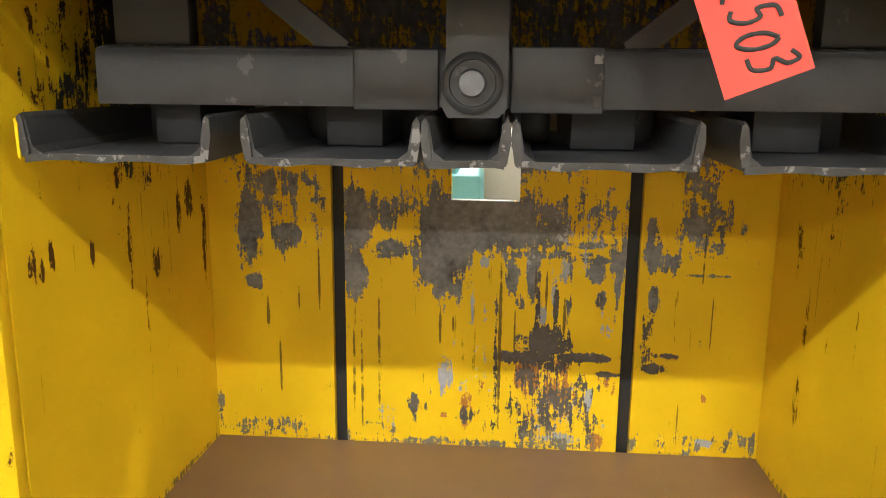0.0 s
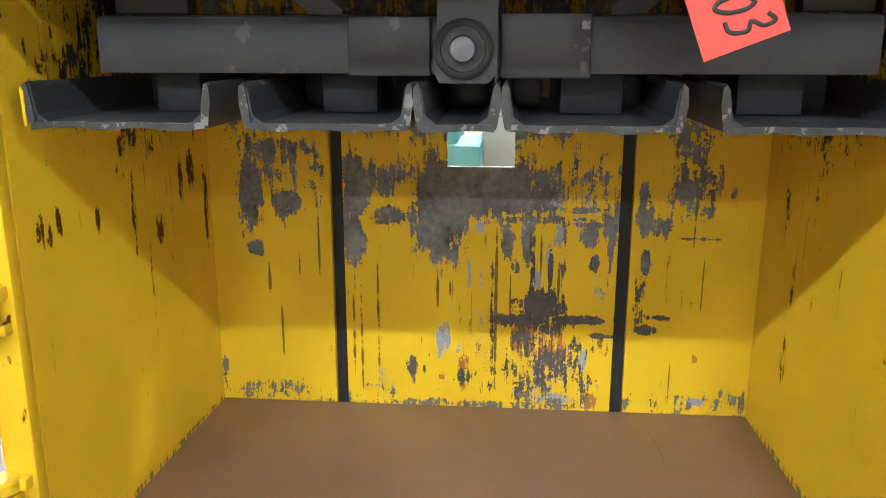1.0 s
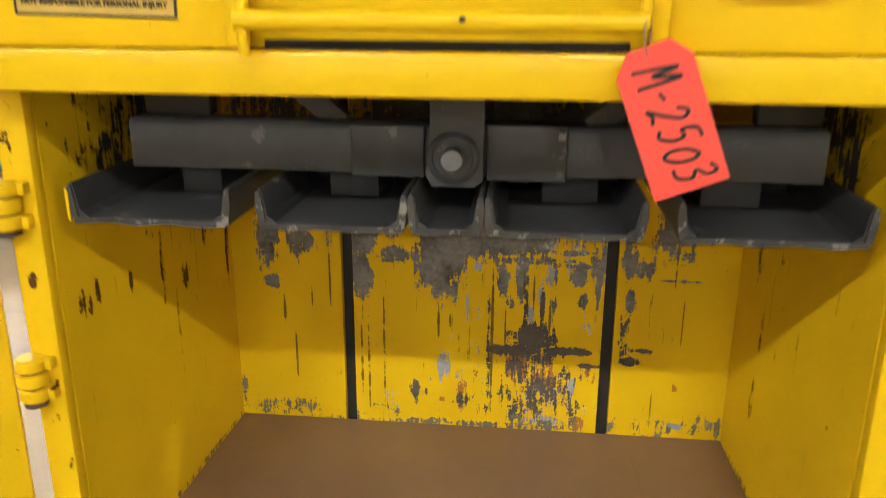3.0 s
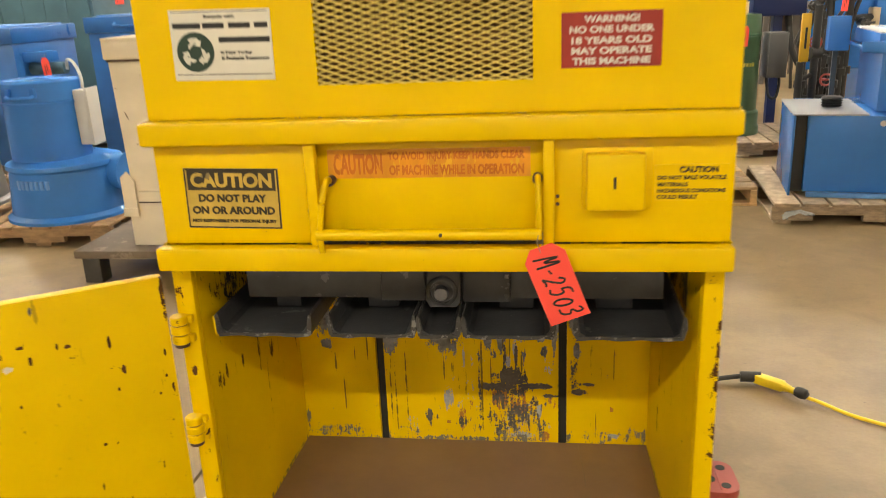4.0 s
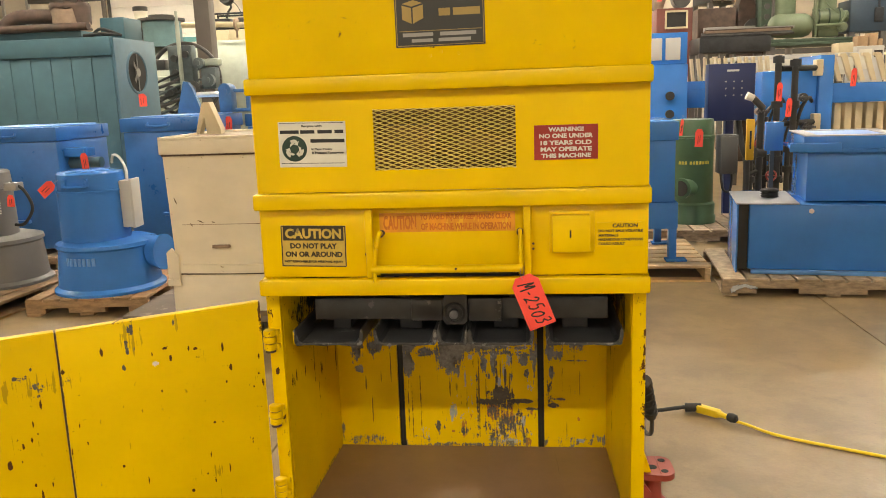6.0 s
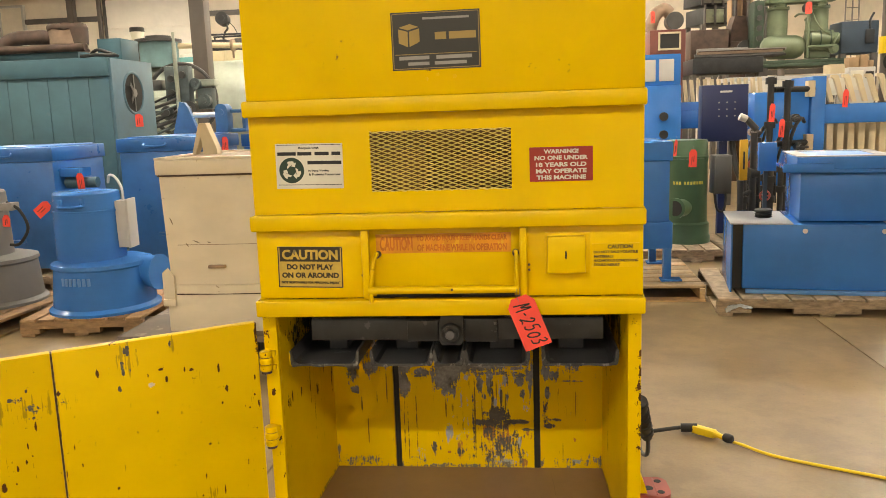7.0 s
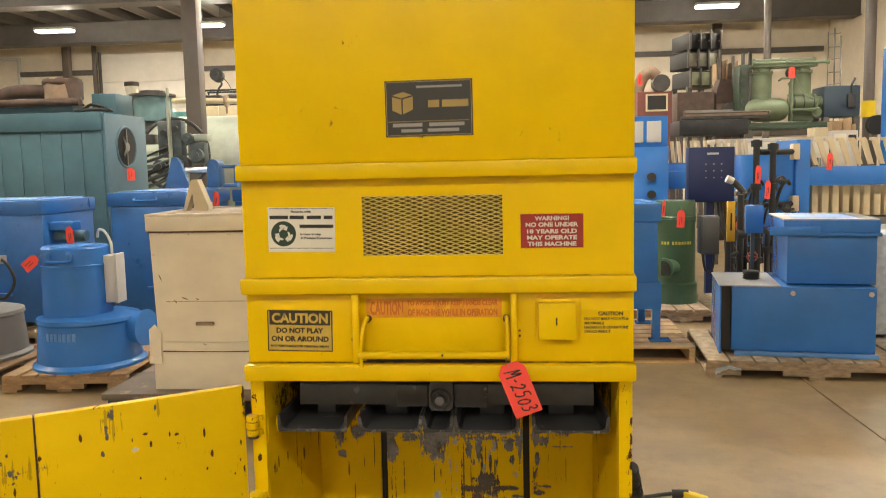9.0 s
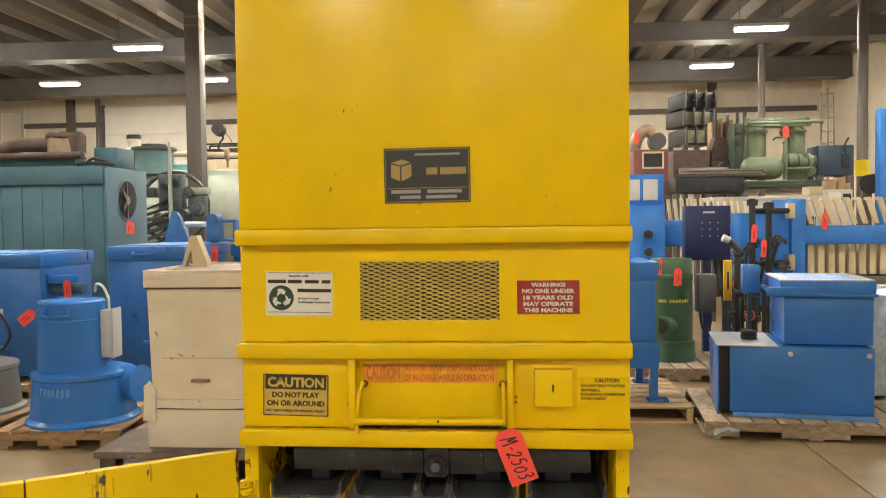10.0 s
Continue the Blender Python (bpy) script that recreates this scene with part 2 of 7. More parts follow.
def worn_paint(name, across, layers, rough=0.4, streak=(95, 15), seed=0.0, spec=0.13, wave=0.0):
    """Yellow paint scraped through to other colours. across: the axis beside z. Each layer: colour, darker colour, how much
    is worn everywhere, roughness, and the scraped places as (across, z, half width, half height, how far gone)."""
    m = bpy.data.materials.new(name)
    m.use_nodes = True
    n, ln = m.node_tree.nodes, m.node_tree.links
    bsdf = n["Principled BSDF"]

    def math_node(op, a, b=None, c=None):
        q = n.new("ShaderNodeMath")
        q.operation = op
        for k, v in enumerate((a, b, c)):
            if v is None:
                continue
            if isinstance(v, (int, float)):
                q.inputs[k].default_value = v
            else:
                ln.new(v, q.inputs[k])
        return q.outputs[0]

    def noise_node(vec, scale, detail=5, rough_n=0.6):
        q = n.new("ShaderNodeTexNoise")
        q.inputs["Scale"].default_value, q.inputs["Detail"].default_value, q.inputs["Roughness"].default_value = scale, detail, rough_n
        ln.new(vec, q.inputs["Vector"])
        return q.outputs["Fac"]

    def mix_colour(fac, a, b):
        q = n.new("ShaderNodeMix")
        q.data_type = "RGBA"
        for key, v in (("Factor", fac), ("A", a), ("B", b)):
            if isinstance(v, tuple):
                q.inputs[key].default_value = (*v, 1)
            elif isinstance(v, (int, float)):
                q.inputs[key].default_value = v
            else:
                ln.new(v, q.inputs[key])
        return q.outputs["Result"]

    tc = n.new("ShaderNodeTexCoord")
    sep = n.new("ShaderNodeSeparateXYZ")
    ln.new(tc.outputs["Object"], sep.inputs[0])
    u, w = sep.outputs["XYZ".index(across.upper())], sep.outputs[2]
    flat = n.new("ShaderNodeCombineXYZ")
    ln.new(u, flat.inputs[0])
    ln.new(w, flat.inputs[2])
    flat.inputs[1].default_value = seed
    long = n.new("ShaderNodeCombineXYZ")
    ln.new(math_node("MULTIPLY", u, streak[0] / 10), long.inputs[0])
    ln.new(math_node("MULTIPLY", w, streak[1] / 10), long.inputs[2])
    long.inputs[1].default_value = seed + 3
    streaks = noise_node(long.outputs[0], 10, 7, 0.66)
    patches = noise_node(flat.outputs[0], streak[0] * 0.19, 8, 0.66)
    fine = noise_node(flat.outputs[0], 90, 3, 0.6)
    grit = noise_node(flat.outputs[0], 170, 4, 0.7)
    ragged = math_node("ADD", math_node("MULTIPLY", streaks, 0.62), math_node("MULTIPLY", patches, 0.38))
    run = n.new("ShaderNodeCombineXYZ")
    ln.new(math_node("MULTIPLY", u, 9.0), run.inputs[0])
    ln.new(math_node("MULTIPLY", w, 0.35), run.inputs[2])
    run.inputs[1].default_value = seed + 7
    runs = noise_node(run.outputs[0], 12, 3, 0.7)
    tone = noise_node(flat.outputs[0], 4, 4)
    colour = mix_colour(tone, tuple(c * 0.84 for c in YELLOW), tuple(min(1, c * 1.1) for c in YELLOW))
    rough_now = rough
    worn = None
    for k, (light, dark, loose, rgh, cover, places) in enumerate(layers):
        field = None
        for cx, cz, rx, rz, amp in places:
            dx = math_node("DIVIDE", math_node("SUBTRACT", u, cx), rx)
            dz = math_node("DIVIDE", math_node("SUBTRACT", w, cz), rz)
            d = math_node("SQRT", math_node("ADD", math_node("MULTIPLY", dx, dx), math_node("MULTIPLY", dz, dz)))
            f = math_node("MULTIPLY", math_node("MINIMUM", math_node("MAXIMUM", math_node("MULTIPLY", math_node("SUBTRACT", 1.5, d), 1.05), 0), 1), amp * 1.25 + 0.12)
            field = f if field is None else math_node("MAXIMUM", field, f)
        own = n.new("ShaderNodeVectorMath")
        own.operation = "ADD"
        ln.new(flat.outputs[0], own.inputs[0])
        own.inputs[1].default_value = (1.7 * k, 2.3 * k, 0.9 * k)
        extra = noise_node(own.outputs[0], streak[0] * 0.45, 6, 0.72)
        v = math_node("ADD", math_node("ADD", math_node("MULTIPLY", ragged, 0.6), math_node("MULTIPLY", extra, 0.24)), math_node("MULTIPLY", grit, 0.16))
        if cover == 0.85:  # thin unbroken runs
            v = math_node("MULTIPLY_ADD", extra, 0.3, 0.35)
        elif cover < 1:
            v = math_node("ADD", math_node("MULTIPLY", runs, 0.7), math_node("MULTIPLY", extra, 0.3))
        v = math_node("MULTIPLY_ADD", v, 8.0, -3.5)
        v = math_node("ADD", v, loose - 0.25)
        if field is not None:
            v = math_node("ADD", v, field)
        cut = n.new("ShaderNodeMapRange")
        cut.inputs[1].default_value, cut.inputs[2].default_value = (0.72, 0.74) if cover == 1 else (0.66, 0.9)
        cut.inputs[4].default_value = cover
        ln.new(v, cut.inputs[0])
        inner = mix_colour(math_node("MULTIPLY_ADD", fine, 0.8, math_node("MULTIPLY_ADD", patches, 1.8, -0.8)), dark, light)
        colour = mix_colour(cut.outputs[0], colour, inner)
        rough_now = math_node("MULTIPLY_ADD", cut.outputs[0], rgh - rough, rough) if k == 0 else rough_now
        if cover == 1:
            worn = cut.outputs[0] if worn is None else math_node("MAXIMUM", worn, cut.outputs[0])
    ln.new(colour, bsdf.inputs["Base Color"])
    if not isinstance(rough_now, float):
        ln.new(rough_now, bsdf.inputs["Roughness"])
    else:
        bsdf.inputs["Roughness"].default_value = rough_now
    bp = n.new("ShaderNodeBump")
    bsdf.inputs["Specular IOR Level"].default_value = spec
    bp.inputs["Strength"].default_value, bp.inputs["Distance"].default_value = 0.5, 0.001
    height = math_node("ADD", math_node("MULTIPLY", worn if worn is not None else 0.0, -0.8), math_node("MULTIPLY", fine, 0.12))
    if wave:
        height = math_node("MULTIPLY_ADD", noise_node(flat.outputs[0], 7, 3, 0.55), wave, height)
    ln.new(height, bp.inputs["Height"])
    ln.new(bp.outputs[0], bsdf.inputs["Normal"])
    return m


STEEL = ((0.29, 0.285, 0.285), (0.055, 0.05, 0.046))
SOOT = ((0.055, 0.05, 0.045), (0.02, 0.017, 0.015))
CHIP = ((0.12, 0.052, 0.014), (0.045, 0.018, 0.006))
SMUT = ((0.155, 0.138, 0.122), (0.055, 0.047, 0.04))
PRIMER = ((0.52, 0.24, 0.05), (0.33, 0.13, 0.03))
DUST = ((0.26, 0.23, 0.18), (0.09, 0.075, 0.055))
BARE = ((0.46, 0.46, 0.48), (0.26, 0.27, 0.30))
RUN = ((0.16, 0.11, 0.03), (0.06, 0.045, 0.02))
DRIP = ((0.20, 0.13, 0.012), (0.10, 0.065, 0.012))
# scraped places on the back wall
BACK_HIGH = ((-0.02, 1.2, 0.17, 0.34, 1.1), (0.0, 0.78, 0.26, 0.12, 1.2), (-0.38, 0.80, 0.15, 0.12, 0.75), (-0.49, 1.02, 0.035, 0.3, 0.8), (-0.32, 0.98, 0.14, 0.2, 0.36), (0.40, 0.95, 0.06, 0.16, 0.8),
             (0.33, 0.84, 0.12, 0.16, 0.5), (0.36, 0.68, 0.05, 0.07, 0.7), (-0.2, 0.92, 0.16, 0.10, 0.8), (0.16, 0.92, 0.16, 0.10, 0.8), (-0.45, 0.67, 0.05, 0.07, 0.6))
BACK_CENTRE = ((-0.087, 0.54, 0.0578, 0.1, 1.3), (-0.018, 0.575, 0.1272, 0.058, 1.3), (-0.252, 0.484, 0.022, 0.06, 1.1), (-0.250, 0.574, 0.026, 0.08, 1.15), (0.075, 0.49, 0.012, 0.07, 0.9), (0.14, 0.46, 0.008, 0.10, 0.75), (0.225, 0.53, 0.02, 0.06, 0.8), (-0.186, 0.521, 0.0406, 0.021, 0.95), (0.106, 0.518, 0.1172, 0.01, 0.8),
               (0.181, 0.51, 0.0578, 0.007, 0.9), (0.037, 0.47, 0.0128, 0.041, 1.0), (0.053, 0.428, 0.01, 0.021, 0.9), (0.187, 0.489, 0.0178, 0.022, 1.05), (0.199, 0.438, 0.0111, 0.019, 1.1), (0.173, 0.588, 0.0667, 0.068, 0.62),
               (0.228, 0.482, 0.0083, 0.071, 0.85), (0.083, 0.587, 0.015, 0.068, 0.75), (-0.196, 0.593, 0.06, 0.039, 0.78), (0.10, 0.565, 0.05, 0.05, 0.9), (-0.01, 0.60, 0.27, 0.05, 0.6), (0.167, 0.537, 0.0578, 0.008, 0.8))
BACK_PANELS = ((-0.449, 0.558, 0.025, 0.072, 1.2), (-0.444, 0.453, 0.0178, 0.018, 1.1), (-0.382, 0.538, 0.0289, 0.033, 1.05), (-0.385, 0.64, 0.08, 0.03, 0.75), (0.391, 0.574, 0.0467, 0.058, 0.85),
               (0.348, 0.59, 0.0172, 0.043, 0.95), (0.286, 0.537, 0.0161, 0.059, 0.95), (0.293, 0.443, 0.0117, 0.028, 1.05), (0.319, 0.506, 0.0283, 0.024, 0.7), (0.376, 0.487, 0.0567, 0.004, 0.8), (0.327, 0.59, 0.0656, 0.048, 0.4),
               (0.415, 0.591, 0.0111, 0.043, 0.8), (-0.318, 0.583, 0.02, 0.05, 0.6), (-0.41, 0.59, 0.09, 0.06, 0.42), (0.37, 0.56, 0.10, 0.06, 0.5))
BACK_RUST = ((0.108, 0.352, 0.052, 0.036, 0.92), (0.07, 0.322, 0.075, 0.013, 0.95), (0.165, 0.326, 0.075, 0.010, 0.9), (0.117, 0.318, 0.045, 0.032, 0.75), (0.173, 0.275, 0.016, 0.018, 0.75), (0.22, 0.294, 0.032, 0.006, 0.8),
             (0.285, 0.364, 0.014, 0.060, 0.62), (0.3, 0.309, 0.032, 0.011, 0.82), (0.322, 0.334, 0.024, 0.005, 0.8), (0.085, 0.40, 0.006, 0.08, 0.9), (0.118, 0.40, 0.006, 0.07, 0.8), (0.115, 0.243, 0.040, 0.08, 0.6), (0.065, 0.26, 0.024, 0.07, 0.58), (0.10, 0.23, 0.11, 0.09, 0.5), (-0.143, 0.218, 0.010, 0.026, 0.85), (-0.042, 0.206, 0.0206, 0.02, 0.7),
             (0.07, 0.182, 0.0311, 0.033, 0.5), (0.010, 0.30, 0.005, 0.12, 0.75), (-0.12, 0.215, 0.0072, 0.012, 0.6), (0.014, 0.19, 0.0417, 0.033, 0.4), (0.155, 0.20, 0.05, 0.05, 0.5))
BACK_PRIMER = ((0.068, 0.286, 0.0328, 0.06, 0.9), (0.125, 0.278, 0.0361, 0.06, 0.9), (-0.043, 0.223, 0.0183, 0.042, 0.75), (0.223, 0.271, 0.0144, 0.024, 0.7), (0.394, 0.253, 0.0067, 0.011, 1.0), (0.201, 0.159, 0.0144, 0.021, 0.9),
               (0.331, 0.332, 0.0178, 0.009, 0.6), (-0.017, 0.264, 0.0083, 0.022, 0.7), (-0.084, 0.201, 0.0106, 0.007, 0.8), (0.116, 0.194, 0.0511, 0.034, 0.45), (-0.127, 0.213, 0.015, 0.009, 0.6), (0.10, 0.24, 0.10, 0.10, 0.55))
BACK_BARE = ((-0.085, 0.281, 0.0178, 0.039, 1.0), (0.092, 0.404, 0.0133, 0.024, 0.95), (0.129, 0.488, 0.0106, 0.034, 0.95), (0.401, 0.166, 0.0178, 0.01, 1.15), (0.184, 0.244, 0.0094, 0.028, 0.9), (0.151, 0.269, 0.0117, 0.016, 0.75),
             (0.136, 0.162, 0.0617, 0.013, 0.85), (-0.015, 0.501, 0.01, 0.014, 0.8), (-0.034, 0.422, 0.0039, 0.042, 0.7), (0.06, 0.222, 0.0189, 0.056, 0.5), (0.071, 0.534, 0.0194, 0.039, 0.5), (0.347, 0.485, 0.0094, 0.029, 0.35), (0.11, 0.20, 0.10, 0.07, 0.56), (0.02, 0.30, 0.10, 0.12, 0.36),
             (0.115, 0.45, 0.008, 0.09, 0.75), (0.16, 0.55, 0.05, 0.07, 0.5), (-0.01, 0.36, 0.006, 0.10, 0.6), (0.21, 0.40, 0.012, 0.05, 0.5), (-0.20, 0.19, 0.04, 0.04, 0.42), (-0.05, 0.25, 0.012, 0.05, 0.6))
BACK_RUN = ((-0.42, 0.392, 0.0044, 0.041, 0.95), (-0.399, 0.287, 0.0028, 0.067, 1.0), (-0.36, 0.419, 0.0022, 0.036, 0.8), (-0.257, 0.286, 0.0033, 0.132, 0.75), (-0.242, 0.276, 0.0033, 0.138, 0.8), (-0.209, 0.322, 0.0033, 0.163, 0.8),
            (-0.094, 0.378, 0.0033, 0.044, 1.0), (-0.07, 0.383, 0.0022, 0.019, 1.0), (0.017, 0.338, 0.0039, 0.203, 1.0), (0.044, 0.367, 0.0022, 0.053, 1.0), (0.1, 0.457, 0.0028, 0.046, 1.0), (0.134, 0.402, 0.0033, 0.052, 1.0),
            (0.398, 0.395, 0.0017, 0.068, 0.9), (0.349, 0.204, 0.0017, 0.055, 0.95), (-0.321, 0.463, 0.0028, 0.073, 1.0), (0.377, 0.512, 0.0022, 0.059, 0.9), (0.08, 0.47, 0.0028, 0.031, 0.9))
BACK_GRIME = ((-0.434, 0.160, 0.10, 0.030, 0.62), (-0.522, 0.19, 0.010, 0.05, 0.7), (0.062, 0.147, 0.2283, 0.010, 0.7), (-0.233, 0.165, 0.08, 0.032, 0.52), (0.376, 0.160, 0.14, 0.030, 0.5), (0.145, 0.160, 0.09, 0.030, 0.6), (0.49, 0.168, 0.012, 0.03, 0.7), (0.0, 0.143, 0.6, 0.012, 0.55))
BACK_DRIP = ((-0.225, 0.35, 0.05, 0.25, 0.3), (-0.39, 0.36, 0.03, 0.16, 0.2), (0.02, 0.36, 0.14, 0.26, 0.22), (0.34, 0.36, 0.06, 0.18, 0.2), (0.0, 0.8, 0.6, 0.3, 0.16))
M_CHAMBER = worn_paint("scraped_back_wall_paint", "x", (
    (*DRIP, -0.85, 0.45, 0.6, BACK_DRIP), (*STEEL, -0.42, 0.45, 1, BACK_CENTRE), (*STEEL, -0.42, 0.45, 1, BACK_PANELS), (*STEEL, -0.42, 0.45, 1, BACK_HIGH), (*BARE, -0.5, 0.4, 1, BACK_BARE), (*PRIMER, -0.5, 0.5, 1, BACK_PRIMER),
    (*SMUT, -0.34, 0.6, 1, BACK_RUST), (*RUN, -0.5, 0.6, 0.85, BACK_RUN), (*DUST, -0.46, 0.6, 1, BACK_GRIME)), seed=0.4)
SIDE_HIGH = ((0.32, 0.84, 0.24, 0.12, 0.5), (0.36, 0.95, 0.12, 0.28, 1.0), (0.5, 0.98, 0.1, 0.3, 0.6), (0.46, 0.74, 0.09, 0.07, 0.7), (0.2, 0.78, 0.04, 0.07, 0.75), (0.24, 0.84, 0.03, 0.08, 0.7), (0.56, 0.70, 0.05, 0.06, 0.6))
SIDE_CHIP = ((0.60, 0.54, 0.011, 0.09, 0.75), (0.41, 0.53, 0.016, 0.028, 0.75), (0.094, 0.605, 0.010, 0.026, 0.8), (0.11, 0.59, 0.008, 0.018, 0.75), (0.133, 0.605, 0.008, 0.022, 0.8), (0.227, 0.59, 0.009, 0.018, 0.8), (0.33, 0.585, 0.009, 0.08, 0.65),
             (0.50, 0.60, 0.011, 0.06, 0.7), (0.54, 0.62, 0.025, 0.05, 0.55), (0.30, 0.66, 0.016, 0.07, 0.6), (0.37, 0.46, 0.005, 0.10, 0.7), (0.14, 0.8, 0.04, 0.1, 0.4), (0.3, 0.4, 0.3, 0.2, -0.05))
SIDE_CHIP_EAST = ((0.516, 0.57, 0.016, 0.05, 0.65), (0.46, 0.46, 0.012, 0.06, 0.55), (0.47, 0.31, 0.012, 0.06, 0.6), (0.40, 0.62, 0.014, 0.06, 0.45), (0.385, 0.42, 0.006, 0.09, 0.5), (0.295, 0.485, 0.004, 0.06, 0.6), (0.166, 0.30, 0.006, 0.03, 0.5), (0.55, 0.7, 0.03, 0.08, 0.5), (0.3, 0.4, 0.3, 0.2, -0.05))
SIDE_FLOOR = ((0.1, 0.147, 0.12, 0.018, 1.3), (0.4, 0.145, 0.25, 0.008, 1.1))
M_CHAMBER_SIDE, M_CHAMBER_EAST = (worn_paint(name, "y", (
    (*DRIP, -0.8, 0.45, 0.5, ((0.42, 0.55, 0.08, 0.25, 0.3), (0.15, 0.75, 0.1, 0.2, 0.1))), (*SOOT, -0.5, 0.5, 1, SIDE_HIGH), (*CHIP, -0.42, 0.6, 1, chips), (*SMUT, -1.0, 0.6, 0.8, SIDE_FLOOR)), seed=seed, streak=(100, 15))
    for name, chips, seed in (("scraped_side_wall_paint", SIDE_CHIP, 2.1), ("scraped_east_side_paint", SIDE_CHIP_EAST, 6.4)))
DOOR_SCUFF = ((-0.91, 0.864, 0.0093, 0.0183, 1.0), (-0.921, 0.814, 0.0058, 0.0319, 0.85), (-0.932, 0.755, 0.0047, 0.0119, 1.0), (-0.903, 0.802, 0.0047, 0.0211, 0.5), (-1.147, 0.775, 0.0209, 0.0096, 0.8), (-1.111, 0.744, 0.0319, 0.0163, 0.55),
              (-1.049, 0.747, 0.0192, 0.0148, 0.4), (-1.114, 0.715, 0.0213, 0.0081, 0.6), (-1.161, 0.775, 0.0073, 0.0064, 1.0), (-0.81, 0.862, 0.0042, 0.0214, 0.8), (-1.127, 0.794, 0.0032, 0.0064, 1.0))
DOOR_CHIP = ((-0.977, 0.809, 0.0032, 0.0108, 1.1), (-0.836, 0.792, 0.0058, 0.0042, 1.0), (-0.866, 0.781, 0.0019, 0.0070, 1.0), (-0.825, 0.759, 0.0030, 0.0106, 1.1), (-0.781, 0.781, 0.0020, 0.0071, 1.0), (-0.764, 0.776, 0.0050, 0.0042, 0.9),
             (-0.7, 0.766, 0.0031, 0.0159, 1.1), (-0.683, 0.7, 0.0037, 0.0103, 0.8), (-0.611, 0.719, 0.0022, 0.0090, 1.0), (-0.605, 0.635, 0.0032, 0.0114, 1.0), (-0.614, 0.664, 0.0022, 0.0045, 1.0), (-0.629, 0.626, 0.0022, 0.0038, 1.1),
             (-0.697, 0.657, 0.0026, 0.0044, 0.9), (-0.735, 0.537, 0.0026, 0.0030, 1.0), (-0.715, 0.535, 0.0021, 0.0075, 0.8), (-0.751, 0.438, 0.0016, 0.0075, 0.9), (-0.904, 0.403, 0.0019, 0.0118, 1.1), (-0.957, 0.462, 0.0033, 0.0050, 1.1),
             (-0.853, 0.666, 0.0019, 0.0042, 1.0))
DOOR_CHIP_LOW = ((-1.029, 0.554, 0.0022, 0.0083, 0.8), (-1.042, 0.611, 0.0014, 0.0096, 0.8), (-0.802, 0.337, 0.0036, 0.0053, 1.0), (-0.707, 0.381, 0.0016, 0.0154, 0.9), (-0.642, 0.451, 0.0027, 0.0115, 0.6), (-0.745, 0.349, 0.0021, 0.0107, 0.7),
                 (-0.763, 0.379, 0.0026, 0.0030, 1.0), (-1.026, 0.357, 0.0037, 0.0108, 0.8), (-1.116, 0.695, 0.0026, 0.0166, 1.0), (-1.137, 0.64, 0.0017, 0.0094, 1.1), (-1.13, 0.61, 0.0022, 0.0027, 1.0), (-1.143, 0.594, 0.0022, 0.0081, 1.0),
                 (-1.162, 0.582, 0.0025, 0.0081, 1.1), (-1.194, 0.535, 0.0054, 0.0121, 1.2), (-1.168, 0.539, 0.0017, 0.0041, 1.0), (-1.148, 0.464, 0.0026, 0.0062, 1.1), (-1.136, 0.42, 0.0026, 0.0278, 1.1), (-1.113, 0.455, 0.0017, 0.0070, 1.0),
                 (-1.064, 0.772, 0.0061, 0.0066, 1.0))
DOOR_WHITE = ((-0.86, 0.751, 0.01, 0.0079, 1.1), (-1.067, 0.783, 0.0018, 0.0083, 1.0))
DOOR_EDGE = ((-1.069, 0.70, 0.003, 0.16, 0.8), (-1.064, 0.45, 0.002, 0.2, 0.6), (-0.9, 0.887, 0.4, 0.005, 0.15), (-0.6, 0.85, 0.006, 0.05, 0.9), (-0.9, 0.6, 0.3, 0.2, 0.04))
M_DOOR = worn_paint("chipped_door_paint", "x", (
    (*DRIP, -0.75, 0.5, 0.5, ((-1.12, 0.745, 0.10, 0.04, 0.85), (-1.04, 0.75, 0.04, 0.03, 0.6), (-0.91, 0.84, 0.025, 0.05, 0.8), (-0.81, 0.86, 0.012, 0.03, 0.7), (-0.75, 0.38, 0.05, 0.02, 0.5))), (*SMUT, -0.55, 0.5, 1, DOOR_SCUFF),
    (*CHIP, -0.36, 0.6, 1, DOOR_CHIP), (*CHIP, -0.36, 0.6, 1, DOOR_CHIP_LOW), (*CHIP, -0.45, 0.6, 1, DOOR_EDGE), ((0.75, 0.66, 0.56), (0.55, 0.45, 0.36), -0.5, 0.5, 1, DOOR_WHITE)), seed=5.3, streak=(115, 42))
M_YELLOW_WORN = worn_paint("chipped_frame_paint", "x", (
    (*CHIP, -0.36, 0.6, 1, ((0.55, 0.62, 0.016, 0.16, 0.5), (0.545, 0.9, 0.03, 0.08, 0.34), (0.552, 0.78, 0.006, 0.012, 1.0), (0.552, 0.72, 0.006, 0.012, 1.0), (0.55, 0.645, 0.007, 0.014, 1.0), (-0.575, 0.85, 0.02, 0.1, 0.3), (-0.565, 0.66, 0.012, 0.012, 0.8), (0.535, 0.3, 0.03, 0.2, 0.1), (-0.55, 0.4, 0.03, 0.3, 0.1))),), seed=8.0, streak=(90, 36))
